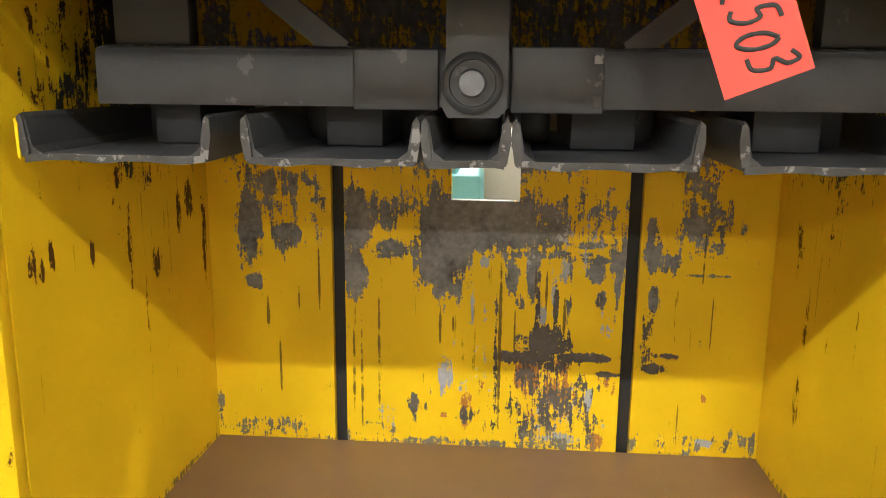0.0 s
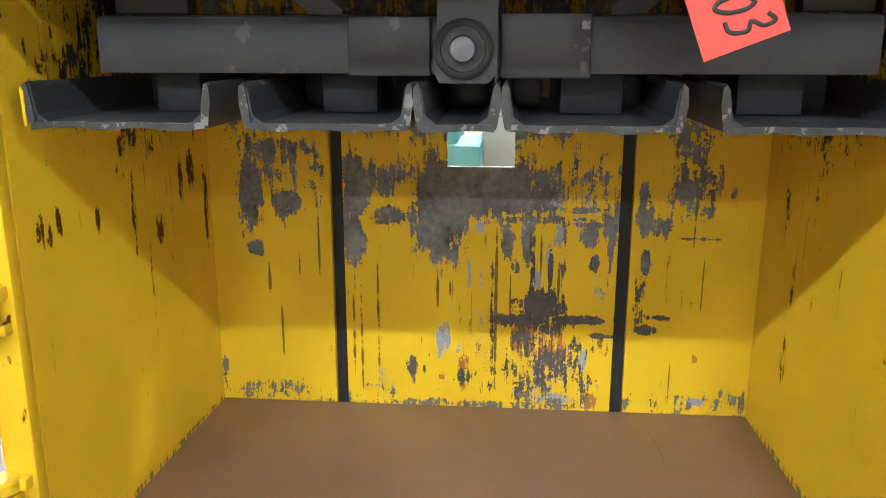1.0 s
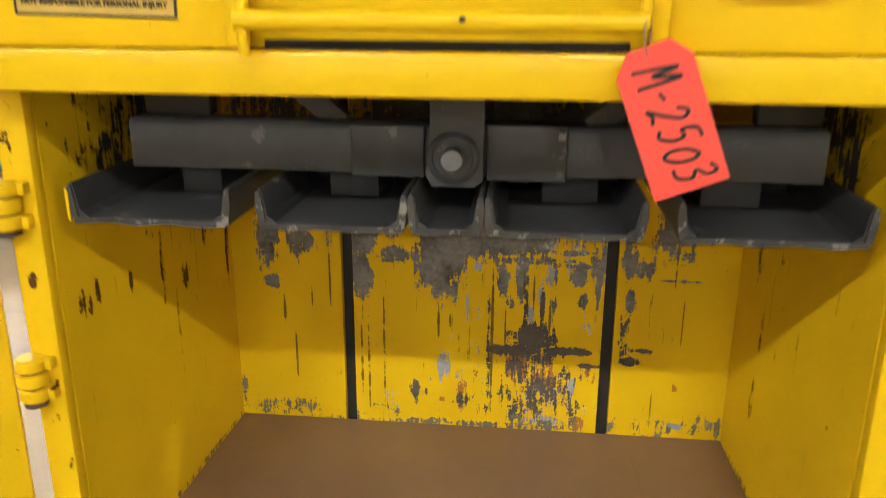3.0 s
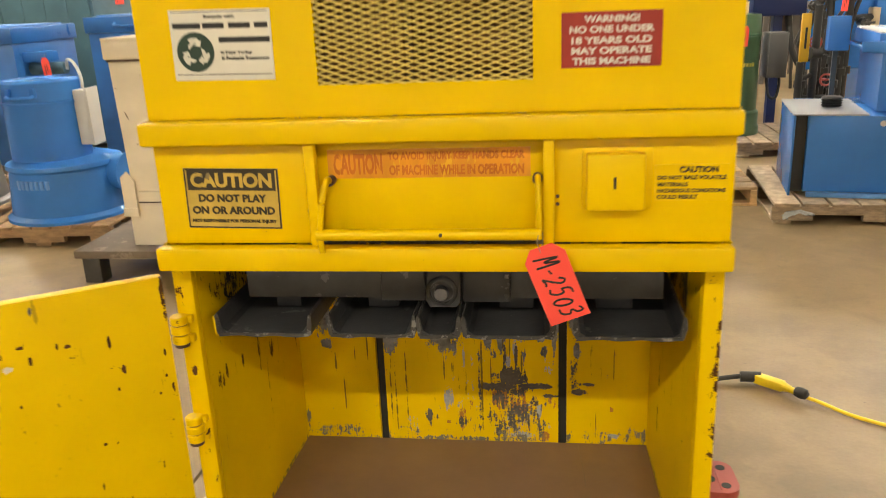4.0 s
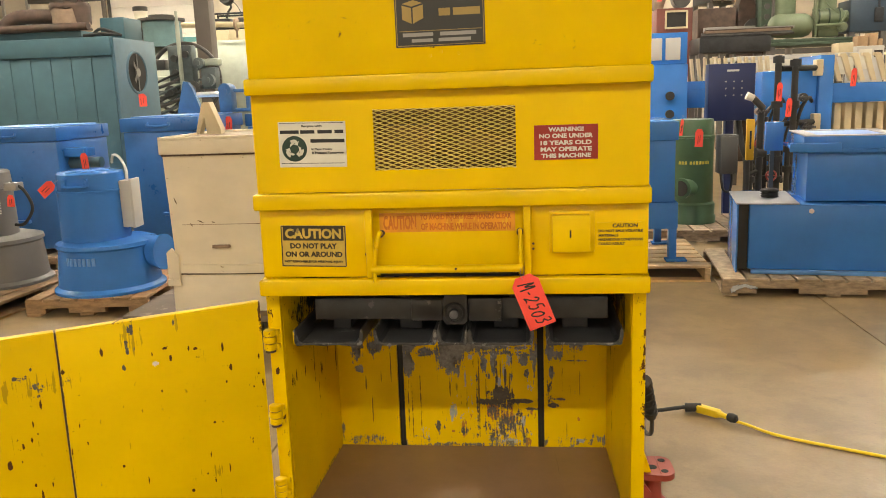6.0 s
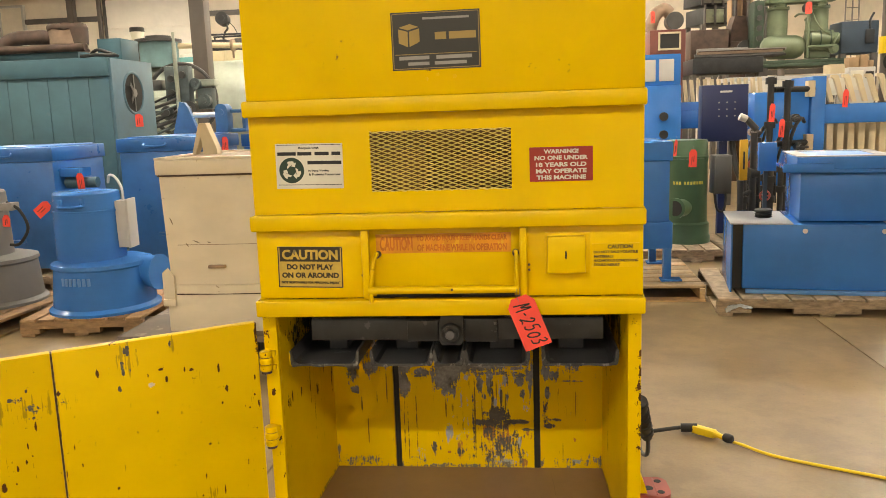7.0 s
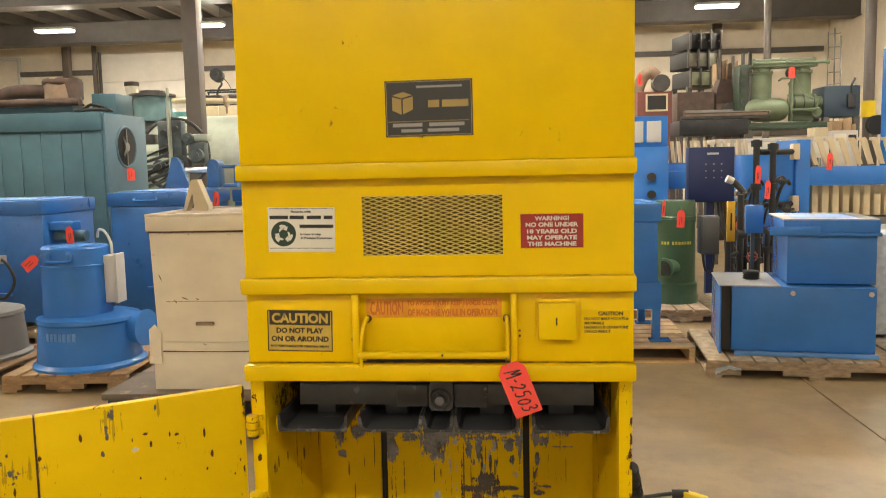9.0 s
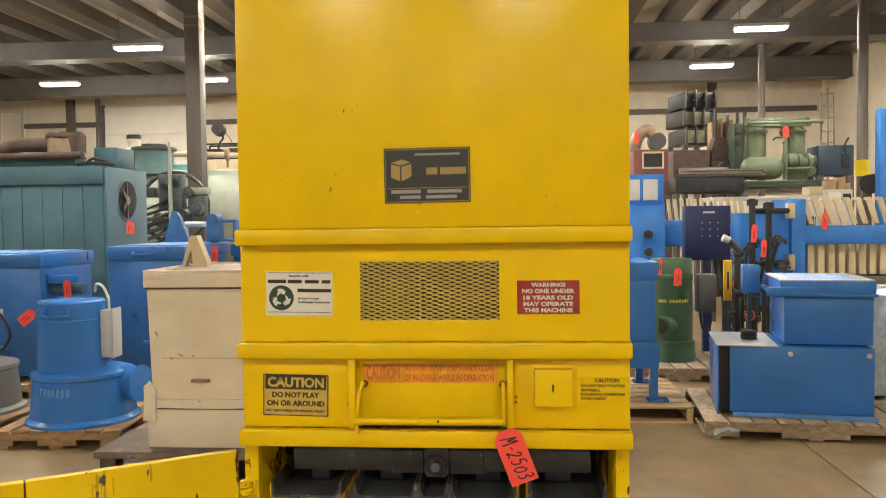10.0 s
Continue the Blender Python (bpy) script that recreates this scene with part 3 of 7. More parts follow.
M_ENAMEL_SCUFFED = worn_paint("lightly_scuffed_enamel", "x", (
    (*CHIP, -0.55, 0.5, 1, ((-0.25, 1.06, 0.02, 0.05, 0.3), (0.21, 1.06, 0.02, 0.03, 0.3), (0.0, 0.937, 0.5, 0.02, 0.05), (-0.35, 1.68, 0.2, 0.06, 0.24), (0.0, 1.6, 0.5, 0.03, 0.1), (-0.25, 1.90, 0.06, 0.03, 0.34), (0.3, 1.62, 0.12, 0.03, 0.28), (-0.05, 1.62, 0.02, 0.012, 0.6), (0.55, 1.1, 0.02, 0.2, 0.16))),), seed=11.0, rough=0.27, streak=(120, 120), spec=0.22, wave=7.0)
M_FILM = shade("stretch_film", (0.45, 0.50, 0.56), 0.18, vary=0.35, size=9, bump=0.8, grain=14)
M_NAVY_DULL = shade("dull_navy_paint", (0.03, 0.05, 0.075), 0.5, vary=0.2)


def floor_concrete(name):
    """Worn concrete: broad smears, mid-size stains, fine speckle and dull polish."""
    m = bpy.data.materials.new(name)
    m.use_nodes = True
    n, ln = m.node_tree.nodes, m.node_tree.links
    bsdf = n["Principled BSDF"]
    tc = n.new("ShaderNodeTexCoord")
    colour = None
    for k, (scale, lo, hi, dark, light, detail) in enumerate(((0.45, 0.38, 0.62, (0.162, 0.113, 0.057), (0.305, 0.212, 0.104), 8), (1.3, 0.44, 0.70, None, (0.16, 0.114, 0.063), 9), (2.8, 0.44, 0.62, None, (0.305, 0.213, 0.108), 9), (7.0, 0.55, 0.78, None, (0.15, 0.107, 0.06), 8), (26.0, 0.68, 0.74, None, (0.09, 0.066, 0.042), 4))):
        q = n.new("ShaderNodeTexNoise")
        q.inputs["Scale"].default_value, q.inputs["Detail"].default_value, q.inputs["Roughness"].default_value = scale, detail, 0.62
        q.inputs["Distortion"].default_value = 0.2
        ln.new(tc.outputs["Object"], q.inputs["Vector"])
        r = n.new("ShaderNodeMapRange")
        r.inputs[1].default_value, r.inputs[2].default_value = lo, hi
        r.inputs[4].default_value = 1.0 if dark else 0.6
        ln.new(q.outputs["Fac"], r.inputs[0])
        x = n.new("ShaderNodeMix")
        x.data_type = "RGBA"
        ln.new(r.outputs[0], x.inputs["Factor"])
        if dark:
            x.inputs["A"].default_value = (*dark, 1)
        else:
            ln.new(colour, x.inputs["A"])
        x.inputs["B"].default_value = (*light, 1)
        colour = x.outputs["Result"]
        if k == 0:
            rr = n.new("ShaderNodeMapRange")
            rr.inputs[3].default_value, rr.inputs[4].default_value = 0.30, 0.52
            ln.new(q.outputs["Fac"], rr.inputs[0])
            ln.new(rr.outputs[0], bsdf.inputs["Roughness"])
    fine = n.new("ShaderNodeTexNoise")
    fine.inputs["Scale"].default_value, fine.inputs["Detail"].default_value = 70, 4
    ln.new(tc.outputs["Object"], fine.inputs["Vector"])
    r = n.new("ShaderNodeMapRange")
    r.inputs[3].default_value, r.inputs[4].default_value = 0.88, 1.12
    ln.new(fine.outputs["Fac"], r.inputs[0])
    x = n.new("ShaderNodeMix")
    x.data_type, x.blend_type = "RGBA", "MULTIPLY"
    x.inputs["Factor"].default_value = 1
    ln.new(colour, x.inputs["A"])
    ln.new(r.outputs[0], x.inputs["B"])
    ln.new(x.outputs["Result"], bsdf.inputs["Base Color"])
    bp = n.new("ShaderNodeBump")
    bp.inputs["Strength"].default_value, bp.inputs["Distance"].default_value = 0.15, 0.002
    ln.new(fine.outputs["Fac"], bp.inputs["Height"])
    ln.new(bp.outputs[0], bsdf.inputs["Normal"])
    return m


M_FLOOR = floor_concrete("worn_concrete")


# ---- mesh helpers ----
def box(bm, x0, x1, y0, y1, z0, z1, bevel=0.0, turn=None):
    """A box between two corners, its edges rounded by bevel, put through the matrix turn."""
    made = bmesh.ops.create_cube(bm, size=1, matrix=Matrix.LocRotScale(((x0 + x1) / 2, (y0 + y1) / 2, (z0 + z1) / 2), None, (abs(x1 - x0), abs(y1 - y0), abs(z1 - z0))))
    verts = made["verts"]
    if bevel:
        edges = list({e for v in verts for e in v.link_edges})
        out = bmesh.ops.bevel(bm, geom=edges, offset=bevel, segments=2, profile=0.5, affect="EDGES")
        verts = list({v for f in out["faces"] for v in f.verts} | {v for v in verts if v.is_valid})
    if turn is not None:
        bmesh.ops.transform(bm, matrix=turn, verts=verts)
    return bm


def rod(bm, p, q, r, r2=None, seg=20, caps=True):
    """A cylinder or cone from p to q."""
    p, q = Vector(p), Vector(q)
    d = q - p
    m = Matrix.Translation((p + q) / 2) @ d.to_track_quat("Z", "Y").to_matrix().to_4x4()
    bmesh.ops.create_cone(bm, cap_ends=caps, cap_tris=False, segments=seg, radius1=r, radius2=r if r2 is None else r2, depth=d.length, matrix=m)
    return bm


def lathe(bm, profile, seg=40, at=(0, 0, 0)):
    """A surface turned about the upright axis, from (radius, height) pairs."""
    rings = [[bm.verts.new((at[0] + r * math.cos(2 * math.pi * k / seg), at[1] + r * math.sin(2 * math.pi * k / seg), at[2] + z)) for k in range(seg)] for r, z in profile]
    for a, b in zip(rings, rings[1:]):
        for k in range(seg):
            bm.faces.new((a[k], a[(k + 1) % seg], b[(k + 1) % seg], b[k]))
    bm.faces.new(list(reversed(rings[0])))
    bm.faces.new(rings[-1])
    return bm


def sweep(bm, pts, r, seg=10):
    """A round tube along a smooth line through pts."""
    pts = [Vector(p) for p in pts]
    fine = []
    for i in range(len(pts) - 1):
        a, b, c, d = pts[max(i - 1, 0)], pts[i], pts[i + 1], pts[min(i + 2, len(pts) - 1)]
        for k in range(8):
            t = k / 8
            fine.append(0.5 * ((2 * b) + (c - a) * t + (2 * a - 5 * b + 4 * c - d) * t * t + (3 * b - a - 3 * c + d) * t ** 3))
    fine.append(pts[-1])
    rings = []
    up = Vector((0.13, 0.21, 1))
    for i, p in enumerate(fine):
        d = (fine[min(i + 1, len(fine) - 1)] - fine[max(i - 1, 0)]).normalized()
        s = d.cross(up)
        s = s.normalized() if s.length > 1e-4 else Vector((1, 0, 0))
        u = s.cross(d)
        rings.append([bm.verts.new(p + r * (math.cos(2 * math.pi * k / seg) * s + math.sin(2 * math.pi * k / seg) * u)) for k in range(seg)])
    for a, b in zip(rings, rings[1:]):
        for k in range(seg):
            bm.faces.new((a[k], a[(k + 1) % seg], b[(k + 1) % seg], b[k]))
    bm.faces.new(list(reversed(rings[0])))
    bm.faces.new(rings[-1])
    return bm


def prism(bm, outline, axis, a, b):
    """A plate with the given outline in two axes, from a to b along the third ('x', 'y' or 'z')."""
    def put(u, v, w):
        return {"x": (w, u, v), "y": (u, w, v), "z": (u, v, w)}[axis]
    lo = [bm.verts.new(put(u, v, a)) for u, v in outline]
    hi = [bm.verts.new(put(u, v, b)) for u, v in outline]
    bm.faces.new(lo)
    bm.faces.new(hi)
    for k in range(len(outline)):
        j = (k + 1) % len(outline)
        bm.faces.new((lo[k], lo[j], hi[j], hi[k]))
    bmesh.ops.recalc_face_normals(bm, faces=bm.faces[:])
    return bm


def mesh_data(name, bm, material, smooth=True):
    bmesh.ops.recalc_face_normals(bm, faces=bm.faces[:])
    data = bpy.data.meshes.new(name)
    bm.to_mesh(data)
    bm.free()
    data.materials.append(material)
    if smooth:
        data.shade_smooth()
        data.set_sharp_from_angle(angle=radians(35))
    return data


def part(name, bm, material, parent, label=""):
    """A mesh of its own under a thing or under a part."""
    ob = new(name, mesh_data(name, bm, material))
    ob.parent = parent
    return tagged(ob, label=label) if label else ob


def thing(name, label, category, m=None, group="", kind=""):
    """An empty at a thing's base, which its parts hang under."""
    ob = new(name)
    ob.empty_display_size = 0.1
    ob.matrix_world = m if m is not None else Matrix()
    return tagged(ob, label, category, group, kind)


def solid(name, bm, material, label, category, m=None, group="", kind=""):
    """A thing of one mesh."""
    ob = new(name, mesh_data(name, bm, material))
    if m is not None:
        ob.matrix_world = m
    return tagged(ob, label, category, group, kind)


def B():
    return bmesh.new()


def letters(name, text, size, material, parent, m, width=None, label=""):
    """Raised lettering in the built-in font, facing -y before the matrix m, made into a mesh; width sets its breadth."""
    cu = bpy.data.curves.new(name, "FONT")
    cu.body, cu.size, cu.align_x, cu.align_y, cu.extrude, cu.resolution_u = text, size, "CENTER", "CENTER", 0.0004, 3
    cu.offset = 0.043 * size
    tmp = bpy.data.objects.new(name, cu)
    scene.collection.objects.link(tmp)
    bpy.context.view_layer.update()
    data = bpy.data.meshes.new_from_object(tmp.evaluated_get(bpy.context.evaluated_depsgraph_get()))
    bpy.data.objects.remove(tmp)
    xs = [v.co.x for v in data.vertices]
    ys = [v.co.y for v in data.vertices]
    wide, tall = max(xs) - min(xs), max(ys) - min(ys)
    sx = width / wide if width else 1
    data.transform(m @ pose(0, 0, 0, 90) @ Matrix.Diagonal((sx, size / max(tall, 1e-6) if len(text) > 1 else 1, 1, 1)) @ Matrix.Translation((-(max(xs) + min(xs)) / 2, -(max(ys) + min(ys)) / 2, 0)))
    data.materials.clear()
    data.materials.append(material)
    ob = new(name, data)
    ob.parent = parent
    return tagged(ob, label=label) if label else ob


def cell_plate(bm, xs, zs, empty, y0, y1):
    """One upright plate cut into cells by xs and zs, with the cells for which empty(x, z) holds left open."""
    grid = {}

    def at(i, j, y):
        key = (i, j, y)
        if key not in grid:
            grid[key] = bm.verts.new((xs[i], y, zs[j]))
        return grid[key]
    full = {(i, j) for i in range(len(xs) - 1) for j in range(len(zs) - 1) if not empty((xs[i] + xs[i + 1]) / 2, (zs[j] + zs[j + 1]) / 2)}
    for i, j in full:
        for y in (y0, y1):
            bm.faces.new((at(i, j, y), at(i + 1, j, y), at(i + 1, j + 1, y), at(i, j + 1, y)))
        for (di, dj), (a, b) in (((-1, 0), ((0, 0), (0, 1))), ((1, 0), ((1, 0), (1, 1))), ((0, -1), ((0, 0), (1, 0))), ((0, 1), ((0, 1), (1, 1)))):
            if (i + di, j + dj) not in full:
                bm.faces.new((at(i + a[0], j + a[1], y0), at(i + b[0], j + b[1], y0), at(i + b[0], j + b[1], y1), at(i + a[0], j + a[1], y1)))
    return bm


# ---- the hall ----
X0, X1, Y0, Y1, TOP = -24.0, 10.4, -21.5, 25.0, 6.6
bm = B()
for a, b in ((X0, -6.2), (-6.19, -0.9), (-0.89, 2.21), (2.218, 6.5), (6.51, X1)):
    for c, d in ((Y0, -5.0), (-4.99, 6.2), (6.21, 14), (14.01, Y1)):
        box(bm, a, b, c, d, -0.2, 0)
box(bm, X0, X1, Y0, Y1, -0.25, -0.205)
solid("floor", bm, M_FLOOR, "worn polished brown-grey concrete slab with saw-cut joints", "floor", kind="structure")


def wall(name, x0, x1, y0, y1, inward):
    bm = B()
    box(bm, x0, x1, y0, y1, -0.2, TOP + 0.3)
    w = solid(name, bm, M_WALL, "cream metal-clad hall wall with dark girts", "wall", kind="structure")
    for z in (2.4, 5.05):
        if inward[0] < 0:
            continue
        if inward[0]:
            g = B()
            box(g, (x1 if inward[0] > 0 else x0 - 0.15), (x1 + 0.15 if inward[0] > 0 else x0), y0 + 0.3, y1 - 0.3, z - 0.08, z + 0.08)
            part("girt", g, M_BEAM, w)
            continue
        for a, b in ((x0 + 0.5, -17.8), (-16.8, -14.05), (-10.75, x1 - 0.5)) if inward[1] < 0 else ((x0 + 0.5, x1 - 0.5),):
            g = B()
            box(g, a, b, (y1 if inward[1] > 0 else y0 - 0.15), (y1 + 0.15 if inward[1] > 0 else y0), z - 0.08, z + 0.08)
            part("girt", g, M_BEAM, w)
    return w


wall("wall_north", X0 - 0.3, X1 + 0.3, Y1, Y1 + 0.3, (0, -1))
wall("wall_south", X0 - 0.3, X1 + 0.3, Y0 - 0.3, Y0, (0, 1))
wall("wall_east", X1, X1 + 0.3, Y0, Y1, (-1, 0))
wall("wall_west", X0 - 0.3, X0, Y0, Y1, (1, 0))

# roof deck with purlins along the hall and deep rafters across it, one mesh
bm = B()
box(bm, X0, X1, Y0, Y1, TOP, TOP + 0.2)
solid("ceiling", bm, M_CEIL, "pale roof deck in dim light", "ceiling", kind="structure")
bm = B()
x = X0 + 0.6
while x < X1:
    box(bm, x - 0.22, x + 0.22, Y0, Y1, TOP - 0.28, TOP - 0.003)
    x += 1.15
for y, low in ((-19.0, 5.8), (-9.5, 5.8), (-1.2, 5.8), (5.6, 5.8), (11.7, 5.8), (18.05, 5.86), (22.85, 5.7)):
    box(bm, X0, X1, y - 0.2, y + 0.2, low, TOP - 0.285)
    box(bm, X0, X1, y - 0.3, y + 0.3, low - 0.03, low - 0.001)
solid("roof_beams", bm, M_BEAM, "dark steel purlins and deep rafters under the roof", "roof beams", kind="structure")

# columns
for x, y, r in ((-4.94, 10.7, 0.125), (7.06, 14.0, 0.10), (6.55, 18.6, 0.085), (-14.93, 24.6, 0.115), (-14.0, 24.7, 0.06), (6.8, 24.6, 0.13), (-10.6, 24.7, 0.06)):
    bm = B()
    if abs(y - 14) < 0.1 or abs(y - 18.6) < 0.1:
        rod(bm, (0, 0, 0), (0, 0, TOP - 0.3), r, seg=24)
    else:
        box(bm, -r, r, -r, r, 0, TOP - 0.3, 0.01)
    c = solid("column", bm, M_COLUMN, "grey-brown painted steel roof column", "column", pose(x, y, 0), kind="structure")
    if abs(y - 14) < 0.1:
        bm = B()
        rod(bm, (0, 0, 2.31), (0, 0, 2.62), r + 0.03, seg=24)
        part("guard_band", bm, M_CORD, c, "yellow bumper sleeve")
    if abs(y - 10.7) < 0.1:
        for z in (4.78, 4.92):
            bm = B()
            box(bm, -r - 0.006, r + 0.006, -r - 0.006, r + 0.006, z, z + 0.035)
            part("band", bm, M_TAN, c, "cream tape band")

# sectional door in the far wall
dr = thing("door_1", "closed white sectional overhead door", "door", pose(-12.36, Y1 - 0.06, 0), kind="structure")
for k in range(6):
    bm = B()
    box(bm, -1.5, 1.5, -0.05, 0.03, k * 0.94, k * 0.94 + 0.93, 0.008)
    part("door_panel", bm, M_DOOR_WHITE, dr)
bm = B()
for a in (-1.6, 1.52):
    box(bm, a, a + 0.08, -0.07, 0.04, 0, 5.72)
part("door_track", bm, M_BEAM, dr)
dr = thing("door_2", "white framed side door in the far wall", "door", pose(-17.3, Y1 - 0.05, 0), kind="structure")
bm = B()
for a, b, c, d in ((-0.48, -0.4, 0, 5.62), (0.4, 0.48, 0, 5.62), (-0.4, 0.4, 5.54, 5.62)):
    box(bm, a, b, -0.1, 0.04, c, d)
part("door_frame", bm, M_LIGHT_GREY, dr)
bm = B()
box(bm, -0.4, 0.4, -0.02, 0.03, 0, 5.54)
part("door_panel", bm, M_WALL, dr)

# blue gantry at the east side
fr = thing("gantry", "bright blue steel portal gantry standing by the east wall", "gantry", pose(6.72, 12.0, 0))
for a, b, c, d, n in ((-0.25, 0.0, 0, 3.35, "upright"), (1.5, 1.75, 0, 3.35, "upright"), (0.0, 1.5, 3.1, 3.35, "lintel")):
    bm = B()
    box(bm, a, b, -0.1, 0.1, c, d, 0.01)
    part(n, bm, M_BLUE, fr)

# ceiling lamps; the unseen row at y -17 is added for front light
spots = [(x + (LAMP_BACK_SHIFT if y < 0 else 0), y, 6.0) for y in LAMP_Y for x in LAMP_X] + [(x, y, 5.6) for y in FAR_LAMP_Y for x in FAR_LAMP_X]
lamp = thing("ceiling_light", "long white-glowing hall lamp under the roof", "ceiling light", pose(*spots[0]), group="hall lamps")
bm = B()
box(bm, -0.56, 0.56, -0.14, 0.14, 0.012, 0.09, 0.01)
part("housing", bm, M_LIGHT_GREY, lamp)
bm = B()
box(bm, -0.52, 0.52, -0.12, 0.12, -0.03, 0.01, 0.01)
part("diffuser", bm, M_LAMP, lamp)
for s in (-0.45, 0.45):
    bm = B()
    rod(bm, (s, 0, 0.08), (s, 0, 1.02), 0.006, seg=6)
    part("hanger", bm, M_BEAM, lamp)
for spot in spots[1:]:
    copy_thing(lamp, pose(*spot))


# ---- the baler ----
baler = thing("vertical_baler", "yellow steel vertical baler with its chamber door swung open", "baler")
# chamber
bm = B()
cell_plate(bm, (-0.56, -0.296, -0.272, -0.076, -0.028, -0.003, 0.047, 0.240, 0.264, 0.53), (0.1, 0.101, 0.614, 0.745, 0.846, 0.893, 1.9),
           lambda x, z: (0.101 < z < 0.846 and (-0.296 < x < -0.272 or 0.240 < x < 0.264)) or (0.614 < z < 0.745 and -0.076 < x < 0.047) or (0.745 < z < 0.893 and -0.028 < x < -0.003), 0.625, 0.643)
part("back_wall", bm, M_CHAMBER, baler, "scraped yellow back wall with steel showing through")
# channels closing the slots; the shade inside the slots is their near-black colour
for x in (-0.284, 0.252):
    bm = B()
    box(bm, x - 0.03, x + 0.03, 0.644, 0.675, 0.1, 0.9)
    part("strap_channel", bm, M_DARK, baler, "strap slot channel, slot shade put into its near-black")
bm = B()
prism(bm, [(-0.543, 0.048), (-0.526, 0.624), (-0.575, 0.645), (-0.575, 0.048)], "z", 0.02, 1.9)
part("side_wall", bm, M_CHAMBER_SIDE, baler)
bm = B()
prism(bm, [(0.513, 0.048), (0.497, 0.624), (0.545, 0.645), (0.545, 0.048)], "z", 0.02, 1.9)
part("side_wall", bm, M_CHAMBER_EAST, baler)
bm = B()
prism(bm, [(-0.542, 0.02), (0.512, 0.02), (0.496, 0.623), (-0.525, 0.623)], "z", 0.10, 0.141)
board = part("chamber_floor", bm, M_BOARD, baler, "brown hardboard chamber floor")
for line in ([(0.298, 0.62), (0.303, 0.54), (0.309, 0.47), (0.311, 0.40)],):
    bm = B()
    prism(bm, [(x - 0.0009, y - 0.0006) for x, y in line] + [(x + 0.0009, y + 0.0006) for x, y in reversed(line)], "z", 0.1412, 0.1416)
    part("score", bm, M_TAN, board, "faint score line in the board")
bm = B()
box(bm, -0.59, 0.553, 0.012, 0.66, 0.03, 0.098, 0.006)
part("base_frame", bm, M_YELLOW_WORN, baler)
for a, b in ((-0.586, -0.5435), (0.5135, 0.553)):
    bm = B()
    box(bm, a, b, 0.026, 0.047, 0.0, 1.5, 0.003)
    part("door_post", bm, M_YELLOW_WORN, baler)
for z in (0.764, 0.522, 0.275):
    bm = B()
    for h0, h1, r in ((-0.040, -0.032, 0.013), (-0.031, -0.011, 0.0195), (-0.009, 0.011, 0.0205), (0.013, 0.032, 0.0195)):
        lathe(bm, [(r - 0.003, h0), (r, h0 + 0.003), (r, h1 - 0.003), (r - 0.003, h1)], 22, (-0.578, 0.012, z))
    box(bm, -0.585, -0.55, 0.012, 0.03, z - 0.03, z - 0.014, 0.002)
    box(bm, -0.585, -0.55, 0.012, 0.03, z + 0.014, z + 0.03, 0.002)
    hinge = part("hinge", bm, M_YELLOW_WORN, baler)
    bm = B()
    rod(bm, (-0.578, 0.012, z - 0.0385), (-0.578, 0.012, z + 0.0315), 0.0155, seg=18)
    part("hinge_pin", bm, M_RUST, hinge, "rusty pin showing between the knuckles")

# open door
door_turn = pose(-0.587, 0.008, 0, 0, 0, 213.2)
bm = B()
box(bm, 0.012, 0.5735, -0.03, 0.0, 0.15, 0.889, 0.004)
bmesh.ops.transform(bm, matrix=door_turn, verts=bm.verts[:])
door = part("chamber_door", bm, M_DOOR, baler, "open chamber door with chipped yellow paint")
bm = B()
box(bm, 0.5785, 1.10, -0.03, 0.0, 0.15, 0.889, 0.004, door_turn)
part("door_leaf", bm, M_DOOR, door)
bm = B()
box(bm, 0.5737, 0.5783, -0.028, -0.004, 0.152, 0.885, 0, door_turn)
part("door_seam", bm, M_RUST, door, "rust-brown seam between the door plates")
for z in (0.2, 0.45, 0.7):
    bm = B()
    box(bm, 0.05, 1.08, -0.07, -0.031, z, z + 0.05, 0.004, door_turn)
    part("door_rib", bm, M_YELLOW_WORN, door)

# head: shell, rims and front panels
bm = B()
for x0, x1 in ((-0.572, -0.560), (0.542, 0.552)):
    box(bm, x0 - 0.0, x1, 0.0125, 0.69, 0.915, 2.34)
box(bm, -0.56, 0.542, 0.68, 0.69, 0.97, 2.34)
box(bm, -0.572, 0.552, 0.0125, 0.69, 2.341, 2.35)
part("head_shell", bm, M_YELLOW, baler)
for z0, z1, grow in ((0.912, 0.962, 0.0), (1.169, 1.216, 0.0), (1.499, 1.546, 0.0)):
    bm = B()
    box(bm, -0.583, 0.556, -0.036, 0.0, z0, z1, 0.007)
    box(bm, -0.583, -0.5725, 0.0005, 0.68, z0, z1, 0.004)
    box(bm, 0.5525, 0.556, 0.0005, 0.68, z0, z1, 0.001)
    part("rim", bm, M_ENAMEL_SCUFFED, baler)


def front_panel(x0, x1, z0, z1, y=0.0, bevel=0.002):
    bm = B()
    box(bm, x0, x1, y, y + 0.012, z0, z1, bevel)
    return part("front_panel", bm, M_ENAMEL_SCUFFED, baler)


